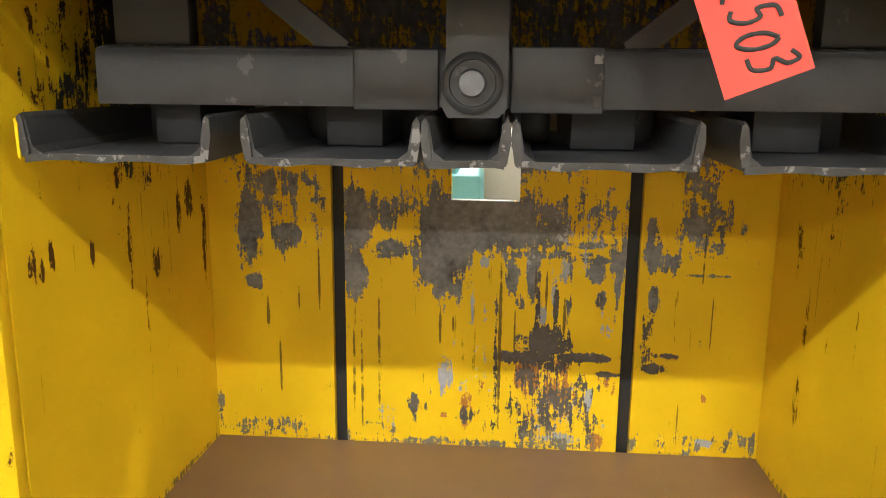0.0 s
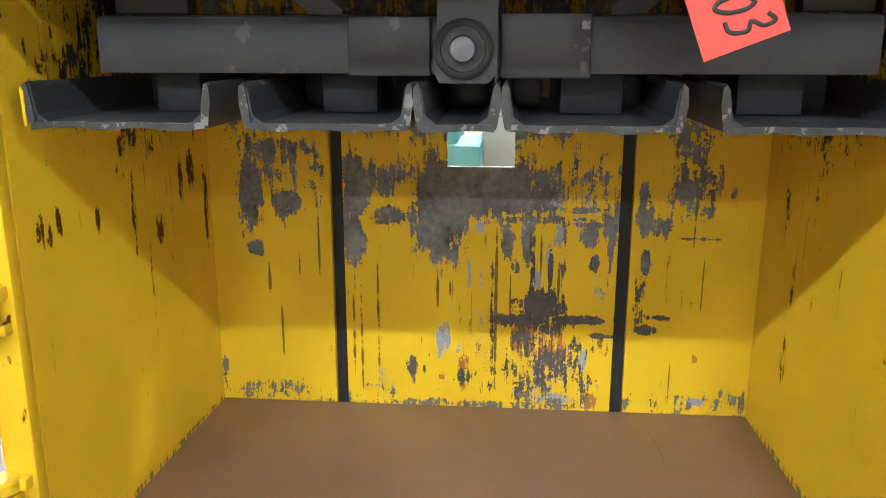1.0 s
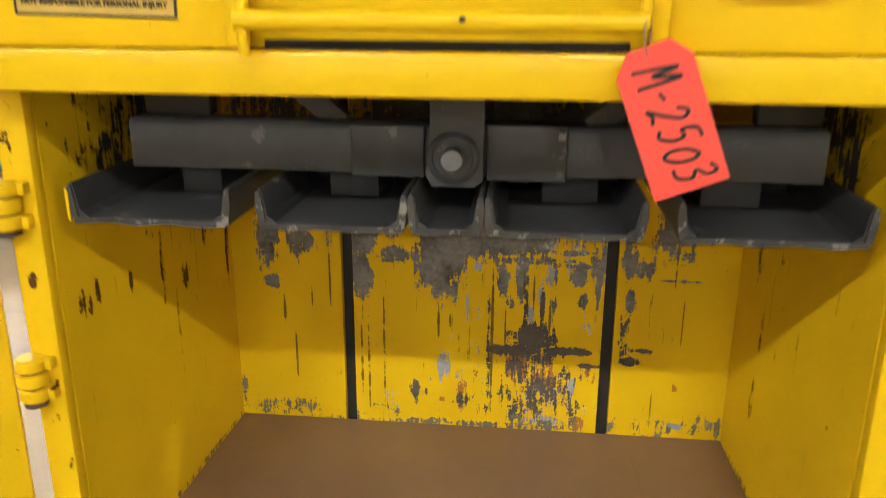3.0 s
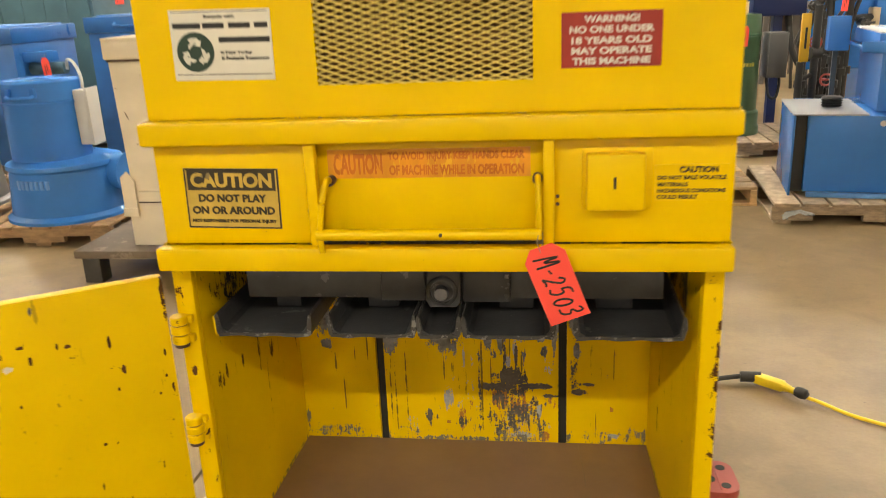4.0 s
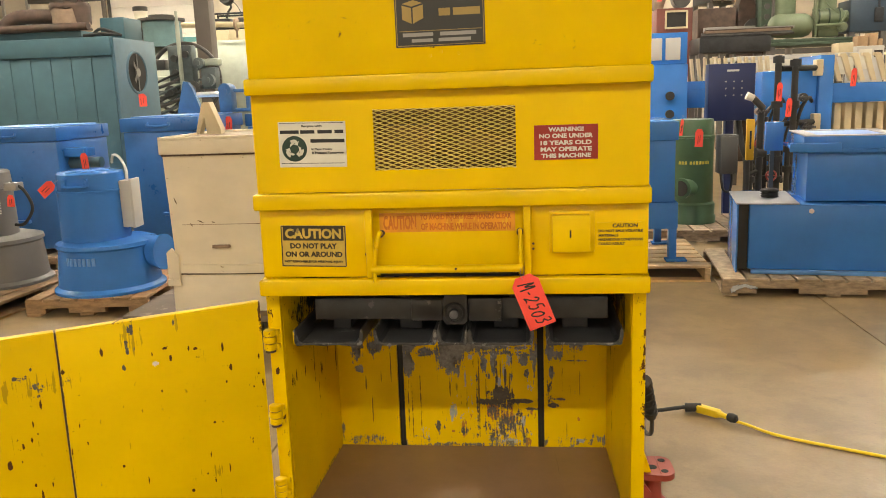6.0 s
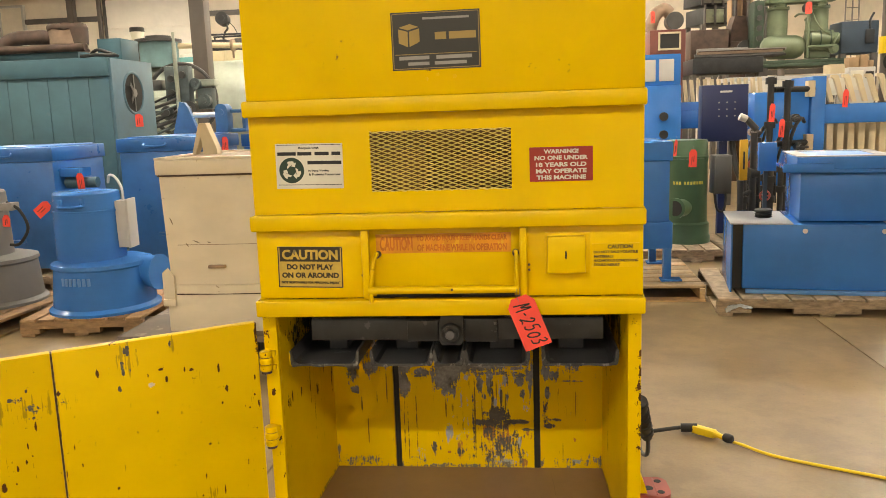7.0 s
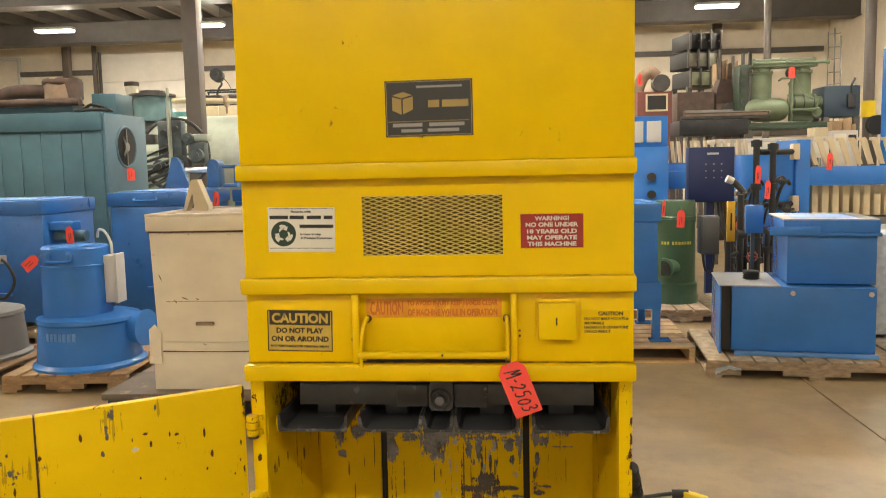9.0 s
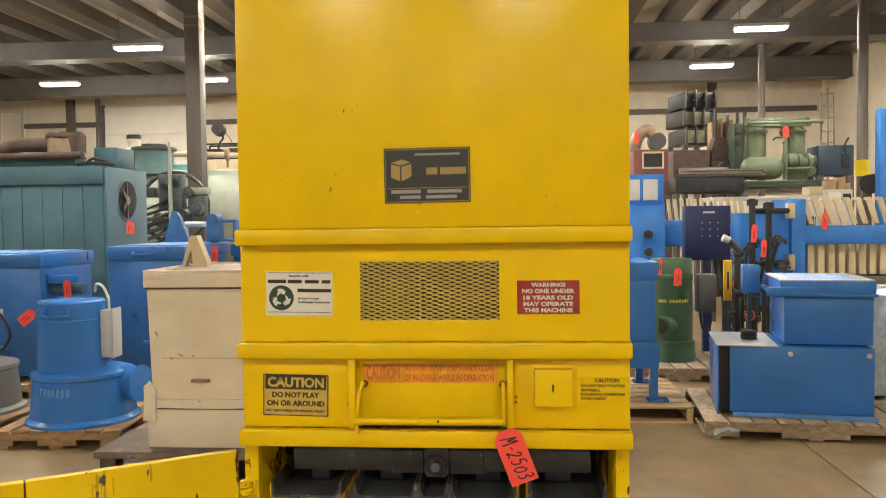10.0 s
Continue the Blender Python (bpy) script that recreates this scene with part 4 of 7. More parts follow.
front_panel(-0.572, -0.25, 0.9625, 1.1685)
front_panel(0.214, 0.552, 0.9625, 1.1685)
front_panel(-0.249, 0.213, 0.9625, 1.1685, 0.014)
bm = B()
cell_plate(bm, (-0.572, -0.222, 0.183, 0.552), (1.2165, 1.276, 1.449, 1.4985), lambda x, z: -0.222 < x < 0.183 and 1.276 < z < 1.449, 0.0, 0.012)
part("grille_panel", bm, M_ENAMEL_SCUFFED, baler)
front_panel(-0.578, 0.553, 1.5465, 2.34)
for x0, x1 in ((-0.258, -0.236), (0.201, 0.222)):
    bm = B()
    box(bm, x0, x1, -0.024, -0.001, 0.9635, 1.1675, 0.004)
    part("panel_strip", bm, M_YELLOW, baler)

# expanded-metal grille
bm = B()
cols, rows = 12, 29
gx0, gx1, gz0, gz1 = -0.222, 0.183, 1.276, 1.449
sx, sz = (gx1 - gx0) / cols, (gz1 - gz0) / rows
for r in range(rows + 1):
    for c in range(cols * 2):
        up = (c + r) % 2
        xa, xb = gx0 + c * sx / 2, gx0 + (c + 1) * sx / 2
        za = gz0 + r * sz + (0.5 if up else -0.5) * sz * 0.86
        zb = gz0 + r * sz + (-0.5 if up else 0.5) * sz * 0.86
        za, zb = [min(max(q, gz0), gz1) for q in (za, zb)]
        w, y0, y1 = 0.0013, -0.001 + 0.003 * (not up), 0.005
        va = [bm.verts.new(p) for p in ((xa, y0, za - w), (xa, y0, za + w), (xb, y0, zb + w), (xb, y0, zb - w), (xa, y1, za - w), (xa, y1, za + w), (xb, y1, zb + w), (xb, y1, zb - w))]
        for f in ((0, 1, 2, 3), (5, 4, 7, 6), (1, 5, 6, 2), (4, 0, 3, 7)):
            bm.faces.new([va[i] for i in f])
part("grille", bm, M_GRILLE, baler, "expanded-metal grille over a dark opening")
# bay walls and motor, coloured brown for the shade behind the mesh
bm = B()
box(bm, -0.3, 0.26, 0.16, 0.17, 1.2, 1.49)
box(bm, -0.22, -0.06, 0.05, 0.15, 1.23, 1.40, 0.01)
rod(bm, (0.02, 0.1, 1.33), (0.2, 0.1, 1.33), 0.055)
part("motor_bay", bm, M_BAY, baler, "motor bay behind the grille, shade put into its brown")

# feed-door handle
bm = B()
rod(bm, (-0.236, -0.052, 0.995), (0.196, -0.052, 0.995), 0.0115, seg=20)
part("handle_bar", bm, M_YELLOW, baler)
bm = B()
sweep(bm, [(-0.214, -0.004, 1.09), (-0.214, -0.028, 1.096), (-0.222, -0.046, 1.06), (-0.229, -0.052, 0.995), (-0.228, -0.05, 0.958)], 0.0065)
part("handle_arm", bm, M_YELLOW, baler)
bm = B()
sweep(bm, [(0.19, -0.004, 1.092), (0.191, -0.028, 1.096), (0.192, -0.045, 1.06), (0.193, -0.05, 0.99)], 0.006)
part("handle_arm", bm, M_YELLOW, baler)
for x in (-0.214, 0.19):
    bm = B()
    rod(bm, (x, 0.0135, 1.0905), (x, -0.012, 1.0905), 0.0095, seg=14)
    part("handle_pivot", bm, M_RUST, baler, "rusty handle pivot")
for x, y, z in ((0.008, -0.0645, 0.997), (-0.262, -0.001, 1.03), (0.228, -0.001, 1.055), (0.228, -0.001, 1.04)):
    bm = B()
    rod(bm, (x, y + 0.004, z), (x, y - 0.0015, z), 0.0036, seg=10)
    part("set_screw", bm, M_RUST, baler)
# solid dark strip in place of the shadow below the feed door
bm = B()
box(bm, -0.222, 0.185, -0.0, 0.0135, 0.9628, 0.972)
part("shadow_strip", bm, M_DARK, baler, "dark strip painted for the shade under the feed door")

# switch box
bm = B()
box(bm, 0.274, 0.402, -0.004, -0.0003, 1.03, 1.148, 0.001)
part("switch_plate", bm, M_YELLOW, baler)
bm = B()
box(bm, 0.281, 0.387, -0.034, -0.0045, 1.034, 1.14, 0.003)
sw = part("switch_box", bm, M_YELLOW, baler)
bm = B()
box(bm, 0.330, 0.3345, -0.0352, -0.0342, 1.076, 1.098)
part("key_slot", bm, M_INK, sw)
for x, z in ((-0.019, 1.602), (0.029, 1.596), (-0.05, 1.592)):
    bm = B()
    rod(bm, (x, -0.001, z), (x, -0.006, z), 0.005, seg=10)
    part("screw", bm, M_YELLOW_WORN, baler)


# signs
def sign(name, x0, x1, z0, z1, material, label, tilt=0.0, y=-0.0012):
    bm = B()
    cx, cz = (x0 + x1) / 2, (z0 + z1) / 2
    m = pose(cx, y, cz, 0, tilt, 0)
    box(bm, x0 - cx, x1 - cx, -0.0006, 0.0008, z0 - cz, z1 - cz, 0, m)
    return part(name, bm, material, baler, label), m, x1 - x0, z1 - z0


def bars(ob, m, spots, material, name="print_bar"):
    """Bars of print: (x, z, width, height) from the sign's middle."""
    for x, z, w, h in spots:
        bm = B()
        box(bm, x - w / 2, x + w / 2, -0.0011, -0.0007, z - h / 2, z + h / 2, 0, m)
        part(name, bm, material, ob)


s, m, w, h = sign("caution_sign", -0.516, -0.320, 0.995, 1.119, M_OLD_LABEL, "worn black and yellow caution label", 1.2)
bars(s, m, ((0, 0.038, w * 0.93, 0.042),), M_LABEL_INK, "header_block")
bars(s, m, ((0, h / 2 - 0.002, w - 0.004, 0.003), (0, -h / 2 + 0.002, w - 0.004, 0.003), (-w / 2 + 0.002, 0, 0.003, h - 0.004), (w / 2 - 0.002, 0, 0.003, h - 0.004)), M_LABEL_INK, "border_line")
for text, z, size, wide, mm in (("CAUTION", 0.038, 0.030, 0.86, M_OLD_LABEL), ("DO NOT PLAY", 0.001, 0.0165, 0.72, M_LABEL_INK), ("ON OR AROUND", -0.024, 0.0165, 0.88, M_LABEL_INK), ("NOT RESPONSIBLE FOR PERSONAL INJURY", -0.047, 0.009, 0.9, M_LABEL_INK)):
    letters("print", text, size, mm, s, m @ pose(0, -0.0016, z), w * wide)
s, m, w, h = sign("warning_sign", 0.234, 0.411, 1.294, 1.391, M_RED_LABEL, "worn red warning label with white print", 0)
for text, z, wide in (("WARNING!", 0.036, 0.55), ("NO ONE UNDER", 0.018, 0.84), ("18 YEARS OLD", -0.001, 0.8), ("MAY OPERATE", -0.019, 0.8), ("THIS MACHINE", -0.037, 0.78)):
    letters("print", text, 0.0125, M_WHITE_INK, s, m @ pose(0, -0.0012, z), w * wide)
s, m, w, h = sign("paper_sign", -0.501, -0.303, 1.291, 1.421, M_WHITE, "white paper recycling label with green emblem", 0.8)
letters("print", "Recycle with", 0.008, M_INK, s, m @ pose(0, -0.0012, 0.052), 0.06)
bars(s, m, ((-0.066, 0.036, 0.055, 0.010), (-0.013, 0.036, 0.042, 0.010), (0.038, 0.036, 0.042, 0.010), (0.080, 0.036, 0.026, 0.010), (0.045, 0.010, 0.1, 0.010), (0, 0.0615, w * 0.95, 0.0015), (0, -0.054, w * 0.95, 0.0015)), M_INK)
letters("print", "It Pays Today", 0.007, M_INK, s, m @ pose(0.028, -0.0012, -0.014), 0.062)
letters("print", "It Protects Tomorrow", 0.007, M_INK, s, m @ pose(0.045, -0.0012, -0.024), 0.094)
bm = B()
rod(bm, (-0.053, -0.0006, -0.012), (-0.053, -0.0010, -0.012), 0.037, seg=40)
bmesh.ops.transform(bm, matrix=m, verts=bm.verts[:])
part("emblem", bm, M_GREEN_INK, s, "dark green disc")
for k in range(3):
    bm = B()
    prism(bm, [(-0.0135, 0.0235), (-0.0075, 0.0275), (0.005, 0.0275), (0.0095, 0.021), (0.0135, 0.0235), (0.010, 0.0105), (-0.002, 0.0135), (0.0025, 0.0165), (-0.0005, 0.0205), (-0.0045, 0.0145)], "y", -0.0015, -0.0011)
    bmesh.ops.transform(bm, matrix=m @ pose(-0.053, 0, -0.013) @ pose(0, 0, 0, 0, 120 * k, 0), verts=bm.verts[:])
    part("arrow", bm, M_WHITE, s)
    bm = B()
    prism(bm, [(0.0115, 0.0085), (0.0185, 0.0045), (0.0225, -0.0115), (0.0145, -0.0095)], "y", -0.0015, -0.0011)
    bmesh.ops.transform(bm, matrix=m @ pose(-0.053, 0, -0.013) @ pose(0, 0, 0, 0, 120 * k, 0), verts=bm.verts[:])
    part("arrow_tail", bm, M_WHITE, s)
s, m, w, h = sign("feed_door_label", -0.220, 0.177, 1.092, 1.149, M_ORANGE_LABEL, "faded orange caution strip", 0, 0.0128)
letters("print", "CAUTION", 0.042, M_ORANGE_INK, s, m @ pose(-0.138, -0.0012, 0), 0.098)
letters("print", "TO AVOID INJURY KEEP HANDS CLEAR", 0.0205, M_ORANGE_INK, s, m @ pose(0.055, -0.0012, 0.013), 0.265)
letters("print", "OF MACHINE WHILE IN OPERATION", 0.0205, M_ORANGE_INK, s, m @ pose(0.055, -0.0012, -0.013), 0.262)
s, m, w, h = sign("small_caution_label", 0.408, 0.541, 1.044, 1.114, M_YELLOW, "clear caution label with worn black print", 0)
for text, x, z, size, wide in (("CAUTION", 0.012, 0.025, 0.012, 0.07), ("DO NOT BALE VOLATILE", 0, 0.010, 0.008, 0.124), ("MATERIALS", -0.034, -0.003, 0.008, 0.055), ("HAZARDOUS CONDITIONS", 0, -0.015, 0.008, 0.124), ("COULD RESULT", -0.025, -0.027, 0.008, 0.074)):
    letters("print", text, size, M_LABEL_INK, s, m @ pose(x, -0.0012, z), wide)
s, m, w, h = sign("maker_plate", -0.145, 0.104, 1.617, 1.775, M_BLACK_PLATE, "black maker's plate with gold emblem", -0.4, -0.0022)
bars(s, m, ((0, h / 2 - 0.004, w - 0.01, 0.002), (0, -h / 2 + 0.004, w - 0.01, 0.002), (-w / 2 + 0.004, 0, 0.002, h - 0.01), (w / 2 - 0.004, 0, 0.002, h - 0.01), (0, -0.036, 0.23, 0.0015)), M_GOLD, "border_line")
bars(s, m, ((0.014, 0.012, 0.032, 0.02), (0.075, 0.012, 0.075, 0.02)), M_GOLD, "gold_block")
for face in ([(-0.104, 0.034), (-0.078, 0.026), (-0.078, -0.016), (-0.104, -0.004)], [(-0.074, 0.026), (-0.045, 0.034), (-0.045, -0.002), (-0.074, -0.016)], [(-0.103, 0.038), (-0.077, 0.030), (-0.047, 0.038), (-0.072, 0.047)]):
    bm = B()
    prism(bm, face, "y", -0.0011, -0.0007)
    bmesh.ops.transform(bm, matrix=m, verts=bm.verts[:])
    part("emblem_face", bm, M_GOLD, s)
bars(s, m, ((-0.062, -0.046, 0.085, 0.010), (0.05, -0.046, 0.10, 0.010), (-0.05, -0.062, 0.06, 0.009), (0.04, -0.062, 0.09, 0.009), (0.03, 0.06, 0.13, 0.006)), M_STEEL_DULL)

# platen: five open channels under a cross beam
PZ = 0.735
bm = B()
prism(bm, [(0.13, PZ + 0.060), (0.18, PZ + 0.060), (0.18, PZ + 0.121), (0.172, PZ + 0.127), (0.142, PZ + 0.127), (0.134, PZ + 0.124), (0.13, PZ + 0.116)], "x", -0.462, 0.452)
platen = part("platen", bm, M_PLATEN, baler, "black steel pressing platen with channel feet")
for a, b in ((-0.456, -0.16), (0.135, 0.446)):
    bm = B()
    prism(bm, [(0.1385, PZ + 0.1272), (0.156, PZ + 0.1278), (0.154, PZ + 0.1288), (0.1395, PZ + 0.1285)], "x", a, b)
    part("beam_edge", bm, M_GREY_EDGE, platen, "rubbed bright upper edge of the beam")
for x0, x1 in ((-0.514, -0.297), (-0.262, -0.069), (-0.067, 0.027), (0.029, 0.226), (0.262, 0.490)):
    bm = B()
    box(bm, x0 + 0.008, x1 - 0.008, 0.05, 0.60, PZ, PZ + 0.008, 0.002)
    # each flange leans outwards a little and is thick at its root
    for s, x in ((1, x0), (-1, x1)):
        prism(bm, [(x + s * 0.004, PZ + 0.002), (x + s * 0.009, PZ), (x + s * 0.024, PZ + 0.008), (x + s * 0.013, PZ + 0.016), (x + s * 0.008, PZ + 0.046), (x + s * 0.005, PZ + 0.0505), (x + s * 0.001, PZ + 0.049), (x - s * 0.0005, PZ + 0.04)], "y", 0.05, 0.60)
    part("channel", bm, M_PLATEN, platen)
    # worn front edges, hammered uneven
    bm = B()
    count = max(6, int((x1 - x0) / 0.014))
    cuts = [x0 + 0.006 + (x1 - x0 - 0.012) * k / count for k in range(count + 1)]
    sag = [0.0016 * math.sin(7.3 * k + 40 * x0) + 0.0008 * math.sin(2.1 * k * k) for k in range(count + 1)]
    outline = [(c, PZ - 0.0005 + g) for c, g in zip(cuts, sag)] + [(c, PZ + 0.0072 + 0.6 * g) for c, g in reversed(list(zip(cuts, sag)))]
    prism(bm, outline, "y", 0.0458, 0.0498)
    part("lip", bm, M_GREY_EDGE, platen, "scuffed worn front edge")
    for s, x in ((1, x0), (-1, x1)):
        bm = B()
        prism(bm, [(x + s * 0.003, PZ + 0.004), (x + s * 0.011, PZ + 0.008), (x + s * 0.0095, PZ + 0.022), (x + s * 0.0065, PZ + 0.046), (x + s * 0.004, PZ + 0.0512), (x, PZ + 0.048), (x - s * 0.0012, PZ + 0.03)], "y", 0.0462, 0.0498)
        part("lip", bm, M_GREY_EDGE, platen, "scuffed worn front edge")
        bm = B()
        prism(bm, [(x + s * 0.001, PZ + 0.0495), (x + s * 0.005, PZ + 0.0511), (x + s * 0.008, PZ + 0.047), (x + s * 0.004, PZ + 0.0525)], "y", 0.052, 0.598)
        part("flange_edge", bm, M_GREY_EDGE, platen, "rubbed flange edge")
bm = B()
prism(bm, [(-0.5155, PZ + 0.004), (-0.5125, PZ + 0.001), (-0.5125, PZ + 0.042), (-0.5165, PZ + 0.046)], "y", 0.045, 0.0495)
part("paint_smear", bm, M_YELLOW, platen, "yellow paint rubbed onto the corner")
for x, w in ((-0.395, 0.030), (-0.168, 0.036), (0.139, 0.039), (0.357, 0.040)):
    bm = B()
    box(bm, x - w, x + w, 0.20, 0.5, PZ + 0.0085, PZ + 0.0595, 0.003)
    part("spacer", bm, M_GREY_BLOCK, platen, "dull grey spacer block")
for x, w in ((-0.455, 0.022), (-0.315, 0.012), (-0.235, 0.018), (-0.1, 0.022), (-0.02, 0.034), (0.06, 0.02), (0.2, 0.016), (0.30, 0.018), (0.43, 0.03)):
    bm = B()
    box(bm, x - w, x + w, 0.30, 0.36, PZ + 0.0085, PZ + 0.0595, 0.003)
    part("cross_rib", bm, M_PLATEN, platen)
bm = B()
box(bm, -0.153, -0.0555, 0.117, 0.1295, PZ + 0.057, PZ + 0.125, 0.003)
part("cover_plate", bm, M_PLATEN, platen)
bm = B()
box(bm, 0.0255, 0.129, 0.117, 0.1295, PZ + 0.055, PZ + 0.128, 0.003)
plate = part("cover_plate", bm, M_PLATEN, platen)
for z in (0.063, 0.11):
    bm = B()
    box(bm, 0.117, 0.1265, 0.1158, 0.1168, PZ + z, PZ + z + 0.012, 0.0004)
    part("weld_scar", bm, M_GREY_EDGE, plate)
bm = B()
prism(bm, [(-0.052, PZ + 0.066), (-0.044, PZ + 0.050), (0.012, PZ + 0.050), (0.022, PZ + 0.060), (0.025, PZ + 0.40), (-0.046, PZ + 0.40), (-0.046, PZ + 0.12)], "y", 0.100, 0.1165)
part("centre_bracket", bm, M_PLATEN, platen)
bm = B()
lathe(bm, [(0.013, 0.0), (0.033, 0.0), (0.034, 0.004), (0.030, 0.008), (0.026, 0.009), (0.025, 0.006), (0.013, 0.006)], 36)
bmesh.ops.transform(bm, matrix=pose(-0.016, 0.0995, PZ + 0.088, 90), verts=bm.verts[:])
part("washer", bm, M_PLATEN, platen)
bm = B()
lathe(bm, [(0.0152, 0.0), (0.0155, 0.014), (0.0135, 0.0175), (0.006, 0.0185)], 24)
bmesh.ops.transform(bm, matrix=pose(-0.016, 0.0935, PZ + 0.088, 90), verts=bm.verts[:])
part("bolt", bm, M_BOLT, platen, "worn grey round bolt head")
for s in (-1, 1):
    bm = B()
    a, b = Vector((-0.006 + s * 0.165, 0, PZ + 0.122)), Vector((-0.006 + s * 0.40, 0, PZ + 0.305))
    side = Vector((-(b - a).z, 0, (b - a).x)).normalized() * 0.014
    prism(bm, [(p.x, p.z) for p in (a - side, b - side, b + side, a + side)], "y", 0.145, 0.168)
    part("brace", bm, M_PLATEN, platen)
for x0, x1 in ((-0.445, -0.352), (0.366, 0.447)):
    bm = B()
    box(bm, x0, x1, 0.145, 0.175, PZ + 0.1285, PZ + 0.5, 0.004)
    part("guide_post", bm, M_BLACK_STEEL, platen)
bm = B()
rod(bm, (-0.015, 0.32, PZ + 0.056), (-0.015, 0.32, 1.6), 0.04)
part("ram_rod", bm, M_STEEL_DULL, platen)

# red tag tied to the handle
tag = thing("shipping_tag", "red paper inventory tag tied to the baler handle", "tag", pose(0.196, -0.064, 0.985))
tg = Matrix.Translation((0.0, 0.004, -0.012)) @ pose(0, 0, 0, 0, -21, 0)
bm = B()
prism(bm, [(-0.022, 0.0), (0.022, 0.0), (0.040, -0.022), (0.040, -0.158), (-0.040, -0.158), (-0.040, -0.022)], "y", -0.0004, 0.0004)
bmesh.ops.transform(bm, matrix=tg, verts=bm.verts[:])
paper = part("paper", bm, M_RED_TAG, tag)
STROKES = {"M": ((0, 0), (0.1, 1), (0.3, 0.4), (0.52, 1), (0.68, 0)), "-": ((0, 0.42), (0.32, 0.5)), "2": ((0.05, 0.75), (0.25, 1), (0.5, 0.8), (0.3, 0.4), (0, 0.02), (0.3, 0.1), (0.58, 0.03)),
           "5": ((0.55, 1), (0.15, 0.95), (0.1, 0.6), (0.4, 0.6), (0.5, 0.3), (0.3, 0.02), (0, 0.1)), "0": ((0.3, 1), (0.05, 0.7), (0.05, 0.25), (0.3, 0), (0.52, 0.3), (0.5, 0.75), (0.3, 1)), "3": ((0.05, 0.9), (0.35, 1), (0.45, 0.75), (0.2, 0.55), (0.5, 0.4), (0.4, 0.08), (0, 0.05))}
at, mark = -0.066, tg @ pose(0.002, -0.0012, -0.086) @ pose(0, 0, 0, 0, 86, 0)
for k, sign_text in enumerate("M-2503"):
    bm = B()
    pts = STROKES[sign_text]
    tall = (0.046, 0.04, 0.040, 0.042, 0.036, 0.044)[k]
    sweep(bm, [(at + 0.026 * u + 0.008 * v, 0, -0.022 + tall * v + 0.002 * (k % 2)) for u, v in pts], 0.0021, 6)
    bmesh.ops.transform(bm, matrix=mark @ Matrix.Diagonal((1, 0.25, 1, 1)), verts=bm.verts[:])
    part("pen_stroke", bm, M_INK, paper)
    at += 0.026 * max(u for u, v in pts) + 0.008
bm = B()
sweep(bm, [(0, 0.004, -0.024), (-0.006, -0.004, 0.0), (0, 0.012, 0.022), (0.004, 0.02, 0.0), (0, 0.004, -0.024)], 0.0008, 6)
part("wire", bm, M_STEEL_DULL, tag)


# ---- things round the baler ----
def pallet(label, m, wide, deep, material, boards=7, group="pallets"):
    """A wooden pallet: top and bottom boards over three stringers; its front is at -deep/2."""
    p = thing("wooden_pallet", label, "pallet", m, group)
    step = wide / boards
    for k in range(boards):
        bm = B()
        x = -wide / 2 + (k + 0.5) * step
        box(bm, x - step * 0.44, x + step * 0.44, -deep / 2, deep / 2, 0.105, 0.125, 0.002)
        part("board", bm, material, p)
    for y in (-deep / 2 + 0.03, 0, deep / 2 - 0.03):
        bm = B()
        box(bm, -wide / 2, wide / 2, y - 0.022, y + 0.022, 0.055, 0.104, 0.002)
        for a, b in ((-0.5, -0.34), (-0.15, 0.15), (0.34, 0.5)):
            box(bm, a * wide, b * wide, y - 0.022, y + 0.022, 0.018, 0.056)
        part("stringer", bm, material, p)
    for x in (-wide / 2 + 0.06, 0, wide / 2 - 0.06):
        bm = B()
        box(bm, x - 0.05, x + 0.05, -deep / 2, deep / 2, 0.0, 0.017)
        part("bottom_board", bm, material, p)
    return p


def stringer_pallet(label, m, wide, deep, material, boards=7, notch=True):
    """A pallet whose stringers run front to back at the sides, seen end on."""
    p = thing("wooden_pallet", label, "pallet", m, "pallets")
    step = deep / boards
    for k in range(boards):
        bm = B()
        y = -deep / 2 + (k + 0.5) * step
        box(bm, -wide / 2, wide / 2, y - step * 0.42, y + step * 0.42, 0.105, 0.125, 0.002)
        part("board", bm, material, p)
    for x in (-wide / 2 + 0.025, 0, wide / 2 - 0.025):
        bm = B()
        box(bm, x - 0.02, x + 0.02, -deep / 2, deep / 2, 0.018, 0.104, 0.002)
        part("stringer", bm, material, p)
    for y in (-deep / 2 + 0.05, 0, deep / 2 - 0.05):
        bm = B()
        box(bm, -wide / 2, wide / 2, y - 0.05, y + 0.05, 0.0, 0.017)
        part("bottom_board", bm, material, p)
    return p


